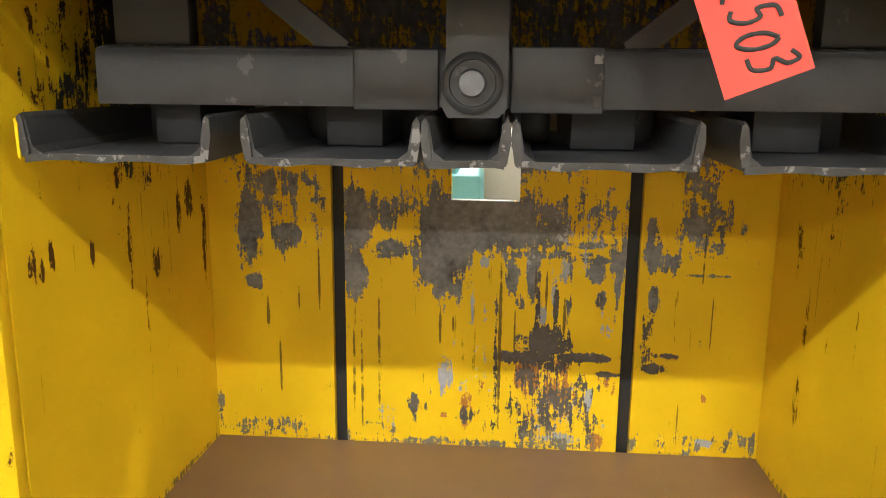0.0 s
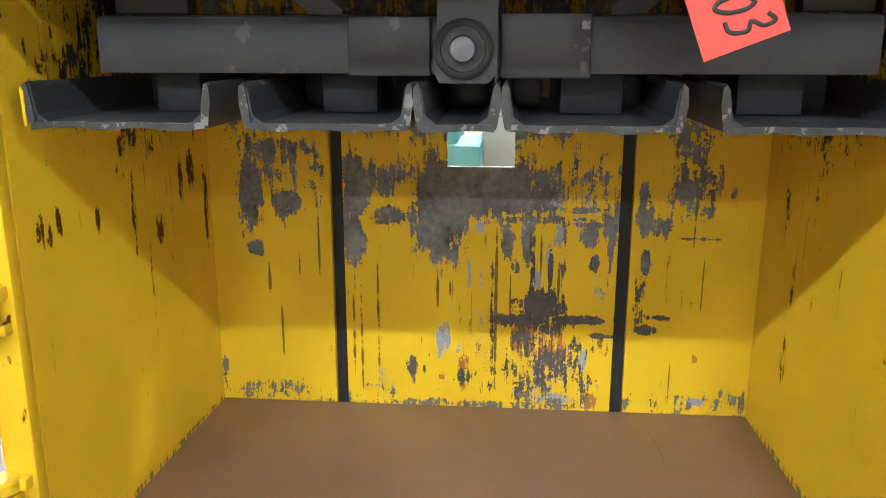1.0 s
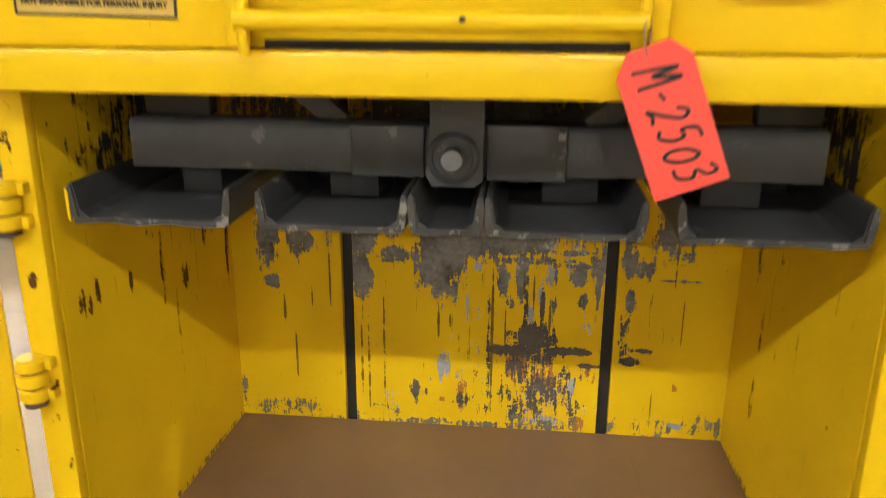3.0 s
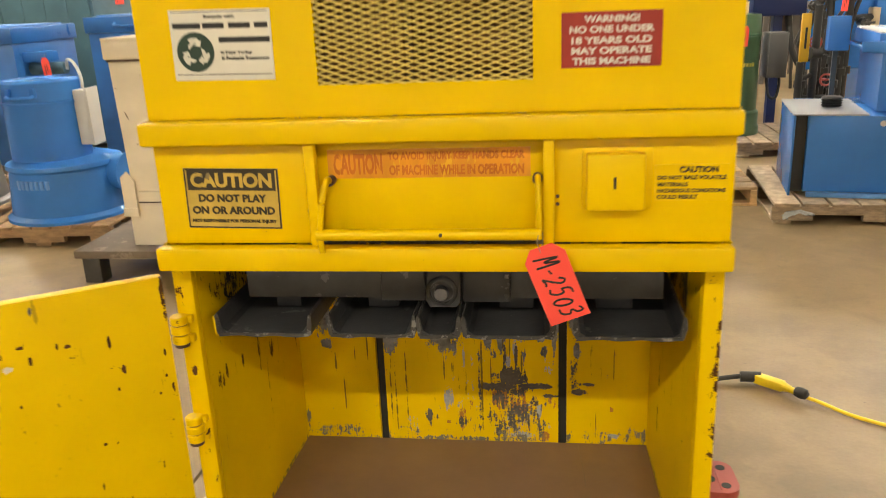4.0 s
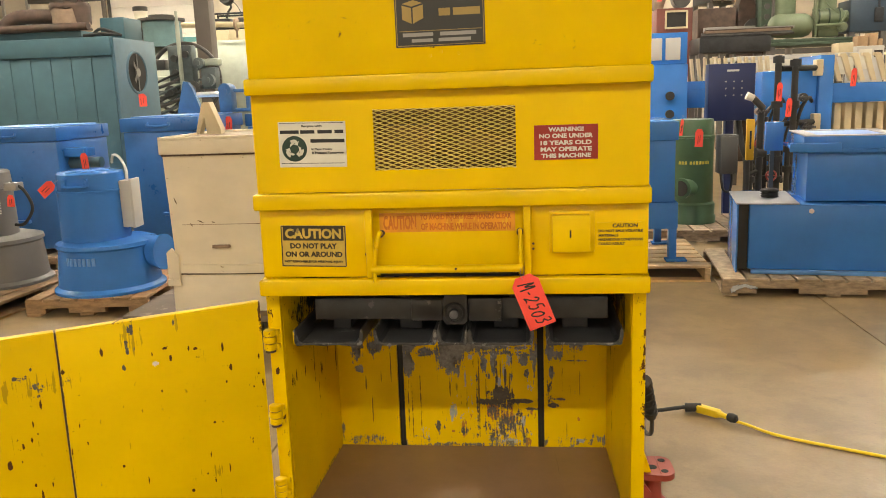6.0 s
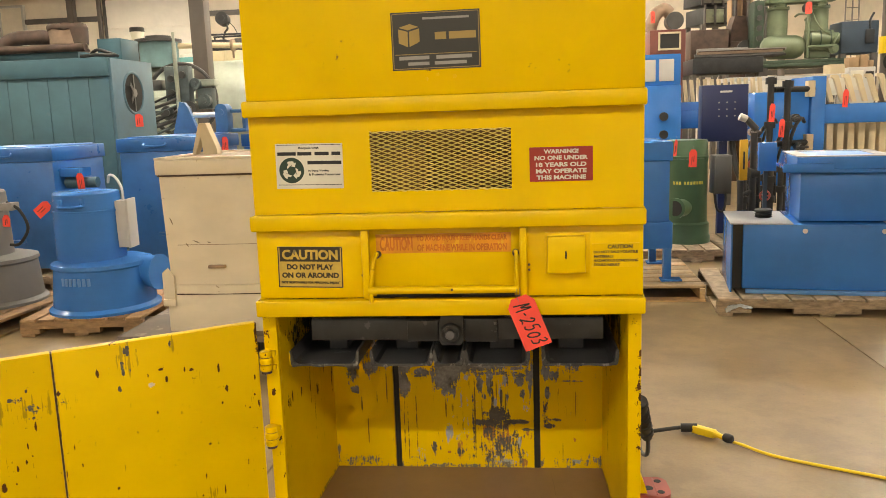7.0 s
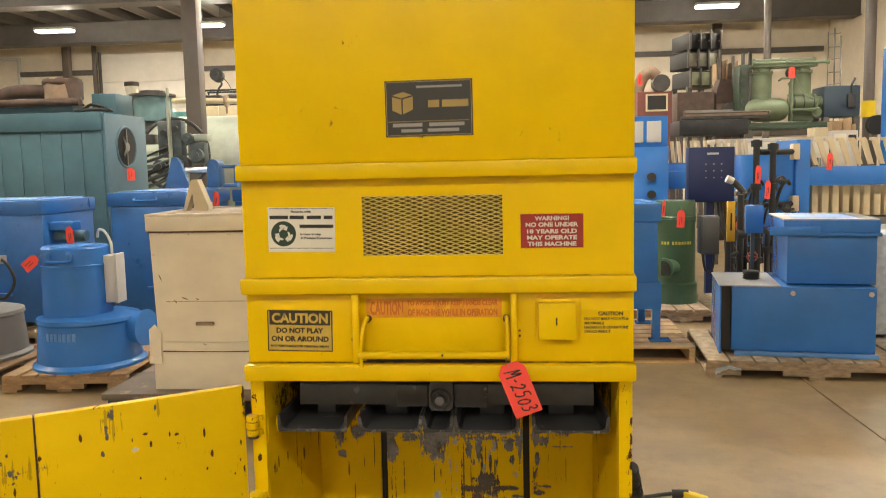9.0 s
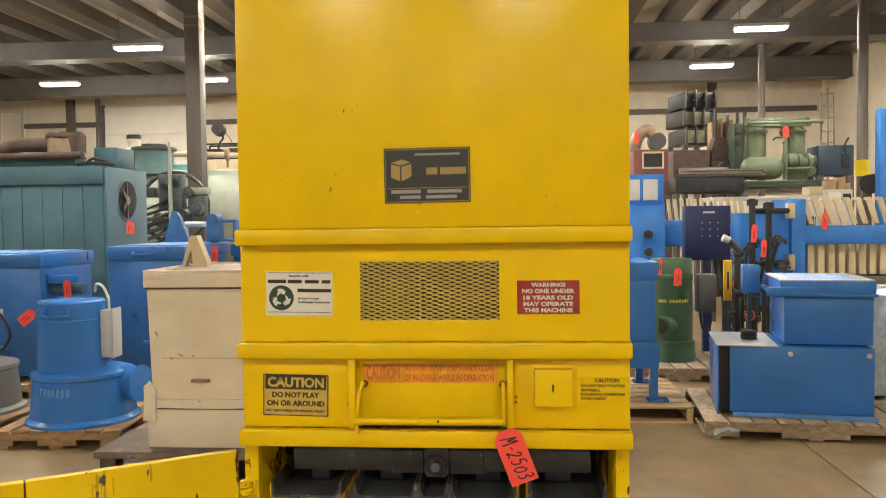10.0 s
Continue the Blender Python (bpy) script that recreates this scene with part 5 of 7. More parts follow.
def red_tag(x, y, z, tilt=0, w=0.07, h=0.15, yaw=0):
    bm = B()
    prism(bm, [(-w * 0.25, 0), (w * 0.25, 0), (w / 2, -0.03), (w / 2, -h), (-w / 2, -h), (-w / 2, -0.03)], "y", -0.001, 0.001)
    t = thing("inventory_tag", "small red paper inventory tag hanging on a machine", "tag", pose(x, y, z, 0, tilt, yaw), "red tags")
    p = part("paper", bm, M_RED_TAG, t)
    for dx, a, b in ((-0.12, 0.85, 0.40), (0.12, 0.72, 0.36)):
        bm = B()
        box(bm, w * dx - 0.0025, w * dx + 0.0025, -0.0022, -0.0012, -h * a, -h * b)
        part("print_bar", bm, M_INK, p)
    bm = B()
    sweep(bm, [(0, 0, -0.012), (0.004, 0.008, 0.02), (0, 0.02, 0.03)], 0.001, 5)
    part("wire", bm, M_STEEL_DULL, t)
    return t


# cord and plug on the floor
cord = thing("extension_cord", "yellow extension cord lying on the concrete floor", "cord", pose(1.05, 1.24, 0))
bm = B()
sweep(bm, [(0.05, -0.06, 0.02), (0.10, -0.09, 0.014), (0.226, -0.206, 0.009), (0.536, -0.371, 0.008), (0.9, -0.56, 0.008), (1.5, -0.7, 0.008), (2.4, -0.5, 0.008)], 0.0065)
part("cable", bm, M_CORD, cord)
bm = B()
lathe(bm, [(0.010, -0.024), (0.018, -0.018), (0.021, 0.0), (0.018, 0.018), (0.010, 0.024)], 20)
bmesh.ops.transform(bm, matrix=pose(0.05, -0.06, 0.03, 0, 90, -45), verts=bm.verts[:])
part("locking_nut", bm, M_RUBBER, cord, "black rubber collar")
bm = B()
box(bm, -0.10, 0.01, -0.02, 0.02, 0.008, 0.044, 0.008, pose(0, -0.0, 0, 0, 0, -40))
rod(bm, (0.0, 0.0, 0.026), (0.03, -0.03, 0.026), 0.02, 0.009)
sweep(bm, [(0.0, -0.01, 0.03), (0.05, -0.06, 0.026)], 0.012)
part("connector", bm, M_CORD, cord, "yellow moulded connector")
lead = thing("power_lead", "black rubber power lead hanging from the baler side", "cable", pose(0.675, 0.9, 0))
bm = B()
sweep(bm, [(-0.03, -0.2, 0.36), (0.0, -0.17, 0.3), (0.02, -0.08, 0.12), (0.02, 0.12, 0.04), (0.06, 0.36, 0.012), (0.165, 0.40, 0.02), (0.29, 0.42, 0.028)], 0.009)
part("cable", bm, M_RUBBER, lead)
bm = B()
rod(bm, (-0.035, -0.21, 0.38), (0.012, -0.12, 0.2), 0.03, 0.02)
for k in range(5):
    f = k / 5
    rod(bm, (-0.035 + 0.047 * f, -0.21 + 0.09 * f, 0.38 - 0.18 * f), (-0.03 + 0.047 * f, -0.2 + 0.09 * f, 0.365 - 0.18 * f), 0.034 - 0.006 * f)
part("strain_relief", bm, M_RUBBER, lead)
bm = B()
sweep(bm, [(-0.036, -0.212, 0.382), (-0.06, -0.23, 0.46), (-0.10, -0.25, 0.62)], 0.008)
part("sheath", bm, M_CORD, lead, "yellow sheath above the black grip")
bm = B()
rod(bm, (0.245, 0.41, 0.026), (0.317, 0.40, 0.03), 0.02)
part("plug", bm, M_RUBBER, lead)

# red cast foot by the baler's side
foot = thing("machine_foot", "faded red cast outrigger foot with a drilled top plate", "bracket", pose(0.547, 0.47, 0))
bm = B()
edge = [(0.0, -0.075), (0.13, -0.085)] + [(0.13 + 0.04 * math.sin(radians(a)), -0.045 - 0.04 * math.cos(radians(a))) for a in (20, 45, 70, 90)] + [(0.168, 0.02)] + [(0.128 + 0.04 * math.cos(radians(a)), 0.03 + 0.04 * math.sin(radians(a))) for a in (20, 45, 70, 90)] + [(0.0, 0.065)]
prism(bm, edge, "z", 0.126, 0.148)
tp = part("top_plate", bm, M_RED, foot)
# holes are near-black discs on the plate, their inner shade put into colour
for x, y, r in ((0.135, 0.035, 0.013), (0.135, -0.05, 0.013), (0.095, -0.02, 0.017)):
    bm = B()
    rod(bm, (x, y, 0.1481), (x, y, 0.1492), r, seg=18)
    part("bolt_hole", bm, M_DARK, tp)
for x in (0.07, 0.117):
    bm = B()
    box(bm, x, x + 0.004, -0.07, 0.06, 0.1482, 0.1515, 0.001)
    part("cast_ridge", bm, M_RED, tp)
bm = B()
lathe(bm, [(0.055, 0.0), (0.055, 0.012), (0.034, 0.03), (0.03, 0.09), (0.045, 0.125)], 24, (0.10, 0.0, 0))
part("pillar", bm, M_RED, foot)
bm = B()
prism(bm, [(0.0, 0.125), (0.0, 0.085), (0.065, 0.012), (0.10, 0.012), (0.09, 0.06), (0.04, 0.125)], "y", -0.04, -0.015)
part("brace", bm, M_RED, foot)
bm = B()
prism(bm, [(0.0, 0.152), (0.085, 0.152), (0.075, 0.185), (0.035, 0.285), (0.0, 0.30)], "y", -0.07, 0.02)
part("gusset", bm, M_YELLOW_WORN, foot, "chipped yellow gusset plate")


# ---- left of the baler ----
def spin_dryer(label, m, paint, scale=1.0, ebox=True):
    d = thing("chip_spinner", label, "machine", m, "spin dryers")
    bm = B()
    lathe(bm, [(0.40 * scale, 0.0), (0.40 * scale, 0.02), (0.37 * scale, 0.045), (0.345 * scale, 0.32), (0.36 * scale, 0.335), (0.355 * scale, 0.362), (0.27 * scale, 0.384)], 48)
    body = part("base_casing", bm, paint, d)
    bm = B()
    lathe(bm, [(0.245 * scale, 0.385), (0.238 * scale, 0.735), (0.232 * scale, 0.736)], 48, (-0.06, -0.02, 0))
    part("drum", bm, paint, d)
    bm = B()
    lathe(bm, [(0.246 * scale, 0.737), (0.246 * scale, 0.75), (0.238 * scale, 0.755), (0.232 * scale, 0.872), (0.22 * scale, 0.886), (0.05 * scale, 0.89)], 48, (-0.06, -0.02, 0))
    lid = part("lid", bm, paint, d)
    bm = B()
    sweep(bm, [(-0.15, -0.245 * scale, 0.80), (-0.14, -0.29 * scale, 0.79), (0.0, -0.29 * scale, 0.79), (0.01, -0.245 * scale, 0.80)], 0.011)
    for x in (-0.15, 0.01):
        box(bm, x - 0.014, x + 0.014, -0.265 * scale, -0.22 * scale, 0.785, 0.845, 0.004)
    part("lid_handle", bm, paint, lid)
    return d, body


dry, body = spin_dryer("glossy blue chip spinner with a handled lid on a pallet", pose(-2.97, 3.42, 0.125, 0, 0, 4), M_BLUE)
# raised bars in the casing's own paint, highlights put into a paler blue
for k in range(7):
    a = radians(-116 + 5.6 * k)
    bm = B()
    box(bm, -0.011, 0.011, -0.3575, -0.345, 0.225, 0.280, 0.002, pose(0, 0, 0, 0, 0, math.degrees(a) + 90))
    part("cast_bar", bm, M_BLUE_LIGHT, body)
bm = B()
rod(bm, (0.28, 0.02, 0.27), (0.43, -0.03, 0.26), 0.12, seg=28)
rod(bm, (0.43, -0.03, 0.26), (0.45, -0.036, 0.26), 0.135, seg=28)
part("chute", bm, M_BLUE, dry)
bm = B()
box(bm, 0.17, 0.25, -0.08, 0.06, 0.46, 0.81, 0.008)
eb = part("electric_box", bm, M_LIGHT_GREY, dry, "light grey switch cabinet")
bm = B()
box(bm, 0.251, 0.27, -0.088, 0.068, 0.455, 0.82, 0.004)
part("box_door", bm, M_LIGHT_GREY, eb)
bm = B()
sweep(bm, [(0.21, -0.01, 0.81), (0.19, 0.03, 0.89), (0.11, 0.12, 0.97), (0.02, 0.22, 0.98), (-0.03, 0.3, 0.92)], 0.010)
part("conduit", bm, M_LIGHT_GREY, dry)
pallet("light pine pallet under the blue spinner", pose(-3.0, 3.5, 0, 0, 0, 4), 0.9, 0.95, M_WOOD)
red_tag(-3.17, 3.14, 0.95, 52, 0.08, 0.13)

dry2, body2 = spin_dryer("grey chip spinner with a flared base on a pallet", pose(-4.02, 3.62, 0.125), M_GREY)
bm = B()
for k in range(5):
    box(bm, 0.02 + 0.0 * k, 0.10, -0.29, -0.285, 0.57 + 0.02 * k, 0.58 + 0.02 * k, 0, pose(0, 0, 0, 0, 0, 30))
part("print_bar", bm, M_WHITE, dry2)
bm = B()
sweep(bm, [(0.27, -0.1, 0.8), (0.38, -0.12, 0.74), (0.42, -0.1, 0.6), (0.34, -0.1, 0.48), (0.26, -0.1, 0.47)], 0.012)
part("hose", bm, M_RUBBER, dry2)
bm = B()
box(bm, 0.24, 0.34, -0.15, -0.05, 0.74, 0.80, 0.006)
part("latch", bm, M_STEEL_DULL, dry2)
pallet("worn pine pallet under the grey spinner", pose(-4.0, 3.45, 0, 0, 0, -3), 0.95, 1.15, M_WOOD)
red_tag(-3.70, 3.42, 0.84, 4, 0.06, 0.09)


def blue_bin(label, m, wide, deep, high, lid_h=0.13):
    b = thing("blue_tank", label, "machine", m, "blue lidded tanks")
    bm = B()
    box(bm, -wide / 2, wide / 2, -deep / 2, deep / 2, 0.06, high - lid_h, 0.01)
    body = part("body", bm, M_BLUE_TANK, b)
    bm = B()
    box(bm, -wide / 2 - 0.02, wide / 2 + 0.02, -deep / 2 - 0.02, deep / 2 + 0.02, high - lid_h + 0.001, high, 0.012)
    lid = part("lid", bm, M_BLUE_TANK, b)
    # lid top paler for its dusty reflection, put into the colour
    bm = B()
    box(bm, -wide / 2 + 0.06, wide / 2 - 0.06, -deep / 2 + 0.06, deep / 2 - 0.06, high + 0.0005, high + 0.012, 0.004)
    part("lid_top", bm, M_BLUE_LIGHT, lid)
    bm = B()
    sweep(bm, [(-0.1, -deep / 2 - 0.02, high - 0.05), (-0.09, -deep / 2 - 0.05, high - 0.075), (0.09, -deep / 2 - 0.05, high - 0.075), (0.1, -deep / 2 - 0.02, high - 0.05)], 0.011)
    part("lid_handle", bm, M_BLUE_TANK, lid)
    for x in (-wide / 2 + 0.06, wide / 2 - 0.06):
        for y in (-deep / 2 + 0.06, deep / 2 - 0.06):
            bm = B()
            box(bm, x - 0.04, x + 0.04, y - 0.04, y + 0.04, 0, 0.06)
            part("foot", bm, M_BLUE_TANK, b)
    bm = B()
    box(bm, -0.03, 0.14, -deep / 2 - 0.05, -deep / 2 - 0.001, high * 0.26, high * 0.26 + 0.03, 0.004)
    part("bracket", bm, M_BLUE_TANK, b)
    return b


b1 = blue_bin("blue steel tank with a flat lid and side motor", pose(-4.52, 5.12, 0.125), 0.95, 0.9, 1.18)
bm = B()
box(bm, 0.477, 0.70, -0.36, -0.2, 0.90, 0.98, 0.008)
part("latch_box", bm, M_BLUE, b1)
bm = B()
rod(bm, (0.477, -0.25, 0.84), (0.78, -0.25, 0.84), 0.05)
part("motor", bm, M_TEAL_DARK, b1)
red_tag(-3.84, 4.74, 1.06, -4, 0.07, 0.16)
pallet("worn pallet under the blue tank", pose(-4.52, 5.1, 0), 1.1, 1.05, M_WOOD_GREY)
b2 = blue_bin("blue steel tank with a flat lid and shaft drive", pose(-3.17, 5.5, 0.125), 0.72, 1.15, 1.23)
bm = B()
rod(bm, (0.315, 0.30, 1.47), (0.315, 0.46, 1.47), 0.065, seg=28)
box(bm, 0.25, 0.38, 0.302, 0.458, 1.245, 1.47, 0.004)
rod(bm, (0.315, 0.285, 1.45), (0.315, 0.30, 1.45), 0.03, seg=16)
for a, b, c, d in ((0.40, 0.56, 1.245, 1.28), (0.40, 0.56, 1.44, 1.475), (0.525, 0.56, 1.28, 1.44)):
    box(bm, a, b, 0.32, 0.44, c, d, 0.006)
part("motor_guard", bm, M_BLUE_DULL, b2)
bm = B()
prism(bm, [(-0.24, 1.245), (0.03, 1.245), (-0.06, 1.50), (-0.10, 1.56), (-0.15, 1.57)], "y", 0.38, 0.44)
part("gusset", bm, M_BLUE_DULL, b2)
bm = B()
rod(bm, (-0.0, 0.36, 1.43), (0.30, 0.36, 1.43), 0.028)
part("shaft", bm, M_CHROME, b2)
blue_bin("blue steel tank behind the beige cabinet", pose(-2.2, 6.3, 0.125), 0.95, 0.8, 1.22)
pallet("worn pallet under the rear blue tank", pose(-2.2, 6.3, 0), 1.0, 0.9, M_WOOD_GREY)
red_tag(-2.76, 5.6, 1.33, 2, 0.07, 0.16)
pallet("worn pallet under the wide blue tank", pose(-3.17, 5.5, 0), 1.0, 1.2, M_WOOD_GREY)

# beige cabinet on a dark skid
cab = thing("beige_cabinet", "beige steel hopper cabinet with a lid on a dark skid", "cabinet", pose(-1.42, 2.9, 0.19))
bm = B()
prism(bm, [(-0.56, 0.24), (0.56, 0.24), (0.56, 0.985), (-0.585, 0.985)], "y", -0.46, 0.46)
part("body", bm, M_BEIGE, cab)
bm = B()
box(bm, -0.60, 0.60, -0.48, 0.48, 0.986, 1.075, 0.006)
lid = part("lid", bm, M_BEIGE, cab)
bm = B()
box(bm, -0.59, 0.59, -0.472, 0.472, 0.975, 0.9855)
part("lid_seam", bm, M_RUST, lid, "dark rusty seam under the lid")
for a, b, c, d in ((-0.60, 0.60, -0.48, -0.455), (-0.60, 0.60, 0.455, 0.48), (-0.60, -0.575, -0.455, 0.455), (0.575, 0.60, -0.455, 0.455)):
    bm = B()
    box(bm, a, b, c, d, 1.0755, 1.092, 0.003)
    part("lid_rim", bm, M_BEIGE, lid)
bm = B()
box(bm, -0.573, 0.573, -0.453, 0.453, 1.0755, 1.080)
part("lid_inset", bm, M_TAN, lid, "tan dusty sheet inside the lid rim")
bm = B()
box(bm, -0.595, 0.595, -0.47, 0.47, 0.0, 0.238, 0.006)
part("base", bm, M_BEIGE, cab)
bm = B()
prism(bm, [(-0.52, 0.250), (-0.2, 0.246), (0.1, 0.250), (0.56, 0.240), (0.56, 0.296), (0.1, 0.304), (-0.2, 0.298), (-0.52, 0.302)], "y", -0.492, -0.461)
part("lower_door_strip", bm, M_BEIGE, cab)
bm = B()
box(bm, -0.53, 0.57, -0.478, -0.461, 0.2385, 0.2445)
part("door_seam", bm, M_RUST, cab, "dark seam under the lower strip")
bm = B()
box(bm, -0.50, 0.55, -0.4625, -0.4605, 0.55, 0.553)
part("sheet_joint", bm, M_TAN, cab)
bm = B()
box(bm, -0.31, -0.2, -0.49, -0.461, 0.405, 0.425, 0.004)
part("pull", bm, M_TAN, cab)
bm = B()
prism(bm, [(-0.61, 0.17), (-0.54, 0.17), (-0.535, 0.36), (-0.575, 0.41), (-0.61, 0.38)], "y", -0.485, -0.472)
box(bm, -0.612, -0.53, -0.50, -0.486, 0.17, 0.215, 0.004)
part("latch", bm, M_BEIGE, cab)
for x, z, w, tilt in ((-0.44, 0.55, 0.03, 55), (-0.38, 0.57, 0.05, 25), (-0.30, 0.565, 0.025, 20), (0.32, 0.60, 0.07, 75), (0.38, 0.58, 0.06, 70), (-0.53, 0.70, 0.05, 70)):
    bm = B()
    prism(bm, [(-w / 2, -0.002), (0, -0.004), (w / 2, 0.0), (0.1 * w, 0.0035), (-0.3 * w, 0.002)], "y", -0.4612, -0.4602)
    bmesh.ops.transform(bm, matrix=pose(x, 0, z) @ pose(0, 0, 0, 0, tilt, 0), verts=bm.verts[:])
    part("scratch", bm, M_SCRATCH, cab)
wd = thing("wedge_bracket", "cream folded steel bracket standing on the cabinet lid", "bracket", pose(-1.92, 3.0, 1.266))
bm = B()
prism(bm, [(-0.085, 0.0), (-0.062, 0.0), (-0.014, 0.125), (-0.004, 0.0), (0.092, 0.0), (0.092, 0.04), (0.036, 0.185), (0.024, 0.215), (-0.016, 0.215), (-0.028, 0.20)], "y", -0.03, 0.05)
part("folded_plate", bm, M_CREAM_PLATE, wd)
skid = thing("steel_skid", "dark low steel skid on the floor under the cabinet", "skid", pose(-1.5, 2.95, 0))
bm = B()
box(bm, -0.82, 0.75, -0.62, 0.5, 0.145, 0.188, 0.006)
part("deck", bm, M_SKID, skid)
for x in (-0.74, 0.0, 0.68):
    for y in (-0.55, 0.42):
        bm = B()
        box(bm, x - 0.05, x + 0.05, y - 0.05, y + 0.05, 0, 0.144, 0.004)
        part("leg", bm, M_STEEL_BLACK, skid)

# teal planked machine with a fan port
tm = thing("teal_enclosure", "large faded teal planked machine enclosure with a round fan port", "machine", pose(-5.35, 7.0, 0))
for k in range(9):
    bm = B()
    box(bm, -1.2 + 0.242 * k, -1.2 + 0.242 * k + 0.236, -0.52, -0.48, 0.05, 2.02, 0.004)
    part("plank", bm, M_TEAL, tm)
bm = B()
box(bm, -1.22, 0.983, -0.54, -0.481, 2.025, 2.23, 0.006)
part("cornice", bm, M_TEAL, tm)
bm = B()
box(bm, -1.2, 0.96, -0.479, 0.5, 0.05, 2.2, 0.01)
part("body", bm, M_TEAL, tm)
face = pose(0.985, -0.5, 0, 0, 0, 90)
bm = B()
box(bm, 0.0, 1.01, -0.02, 0.02, 0.05, 2.22, 0.004, face)
side = part("end_plate", bm, M_TEAL_DARK, tm)
# dark disc for the port's shaded inside; the plate is not cut
bm = B()
rod(bm, (0.473, -0.025, 1.845), (0.473, -0.0, 1.845), 0.22, seg=36)
bmesh.ops.transform(bm, matrix=face, verts=bm.verts[:])
part("fan_port", bm, M_DARK, side)
bm = B()
rod(bm, (0.473, -0.045, 1.845), (0.473, -0.026, 1.845), 0.05, seg=16)
bmesh.ops.transform(bm, matrix=face, verts=bm.verts[:])
part("fan_hub", bm, M_STEEL_DULL, side)
for k in range(6):
    bm = B()
    box(bm, -0.03, 0.03, -0.034, -0.030, 0.05, 0.21, 0, face @ pose(0.473, 0, 1.845) @ pose(0, 0, 0, 0, 60 * k, 14))
    part("fan_blade", bm, M_STEEL_BLACK, side)
bm = B()
ring = [(0.473 + 0.235 * math.cos(2 * math.pi * k / 28), -0.02, 1.845 + 0.235 * math.sin(2 * math.pi * k / 28)) for k in range(29)]
sweep(bm, ring, 0.018, 8)
bmesh.ops.transform(bm, matrix=face, verts=bm.verts[:])
part("port_ring", bm, M_TEAL_DARK, side)
bm = B()
box(bm, -0.75, 0.5, -0.25, 0.7, 2.231, 2.33, 0.01)
part("top_box", bm, M_TEAL, tm)
bm = B()
lathe(bm, [(0.20, 2.331), (0.215, 2.35), (0.205, 2.50), (0.215, 2.60), (0.20, 2.64), (0.15, 2.66)], 32, (0.2, 0.1, 0))
drum = part("stack_drum", bm, M_TAN, tm)
bm = B()
lathe(bm, [(0.222, 2.605), (0.230, 2.625), (0.228, 2.645), (0.212, 2.668)], 40, (0.2, 0.1, 0))
for v in bm.verts:
    if v.co.z < 2.61:
        v.co.z += random.uniform(-0.025, 0.012) - (0.16 if v.co.x > 0.34 else 0.0)
    elif v.co.z > 2.66:
        v.co.z += random.uniform(-0.01, 0.02)
part("torn_rim", bm, M_RUST_DARK, drum, "torn rusty rim")
for z in (2.36,):
    bm = B()
    lathe(bm, [(0.217, z), (0.226, z + 0.005), (0.226, z + 0.022), (0.217, z + 0.027)], 32, (0.2, 0.1, 0))
    part("hoop", bm, M_RUST, drum)
bm = B()
sweep(bm, [(0.0, 0.1, 2.53), (-0.2, 0.08, 2.54), (-0.42, 0.05, 2.53), (-0.56, 0.02, 2.46), (-0.6, 0.0, 2.34), (-0.6, -0.02, 2.232)], 0.085, 16)
part("pipe", bm, M_RUST, tm)
bm = B()
sweep(bm, [(-1.2, -0.3, 2.37), (-0.3, -0.3, 2.37), (0.62, -0.3, 2.37)], 0.045, 12)
part("pipe", bm, M_RUST, tm)
bm = B()
box(bm, 0.52, 0.82, 0.15, 0.6, 2.231, 2.50, 0.012)
part("top_cabinet", bm, M_TEAL, tm)
bm = B()
box(bm, -0.4, -0.08, 0.25, 0.6, 2.331, 2.48, 0.01)
part("carton", bm, M_TAN, tm)
bm = B()
sweep(bm, [(0.60, -0.2, 2.27), (0.75, -0.3, 2.33), (0.88, -0.3, 2.30), (0.95, -0.2, 2.26)], 0.018, 8)
sweep(bm, [(0.58, -0.34, 2.26), (0.8, -0.4, 2.27), (0.96, -0.3, 2.26)], 0.02, 8)
part("cable_coil", bm, M_RUBBER, tm)
red_tag(-4.33, 7.0, 1.60, 0, 0.15, 0.15, 70)

# pale tank and gear behind
tk = thing("pale_tank", "pale turquoise horizontal tank with pipes on top", "tank", pose(-5.2, 12.2, 0))
bm = B()
rod(bm, (-2.6, 0, 1.5), (3.2, 0, 1.5), 1.05, seg=40)
part("shell", bm, M_PALE_TANK, tk)
for x in (-1.6, 1.9):
    bm = B()
    box(bm, x - 0.15, x + 0.15, -0.8, 0.8, 0, 0.9)
    part("saddle", bm, M_TEAL_DARK, tk)
bm = B()
sweep(bm, [(-0.56, -0.5, 2.80), (0.2, -0.5, 2.78), (1.6, -0.5, 2.70)], 0.05, 12)
part("pipe", bm, M_CREAM_PLATE, tk)
for x in (-0.03, 0.42, 0.9):
    bm = B()
    rod(bm, (x - 0.02, -0.5, 2.785 - 0.03 * x), (x + 0.02, -0.5, 2.785 - 0.03 * x), 0.11)
    rod(bm, (x, -0.5, 2.55), (x, -0.5, 2.73), 0.02, seg=8)
    part("flange", bm, M_TAN, tk)
bm = B()
lathe(bm, [(0.33, 2.45), (0.33, 2.88)], 32, (-0.97, -0.4, 0))
man = part("manhole", bm, M_TEAL_MUTED, tk)
bm = B()
lathe(bm, [(0.33, 2.881), (0.40, 2.885), (0.40, 2.93), (0.22, 2.94), (0.22, 2.99), (0.1, 3.0)], 32, (-0.97, -0.4, 0))
part("cover", bm, M_STEEL_BLACK, man)
bm = B()
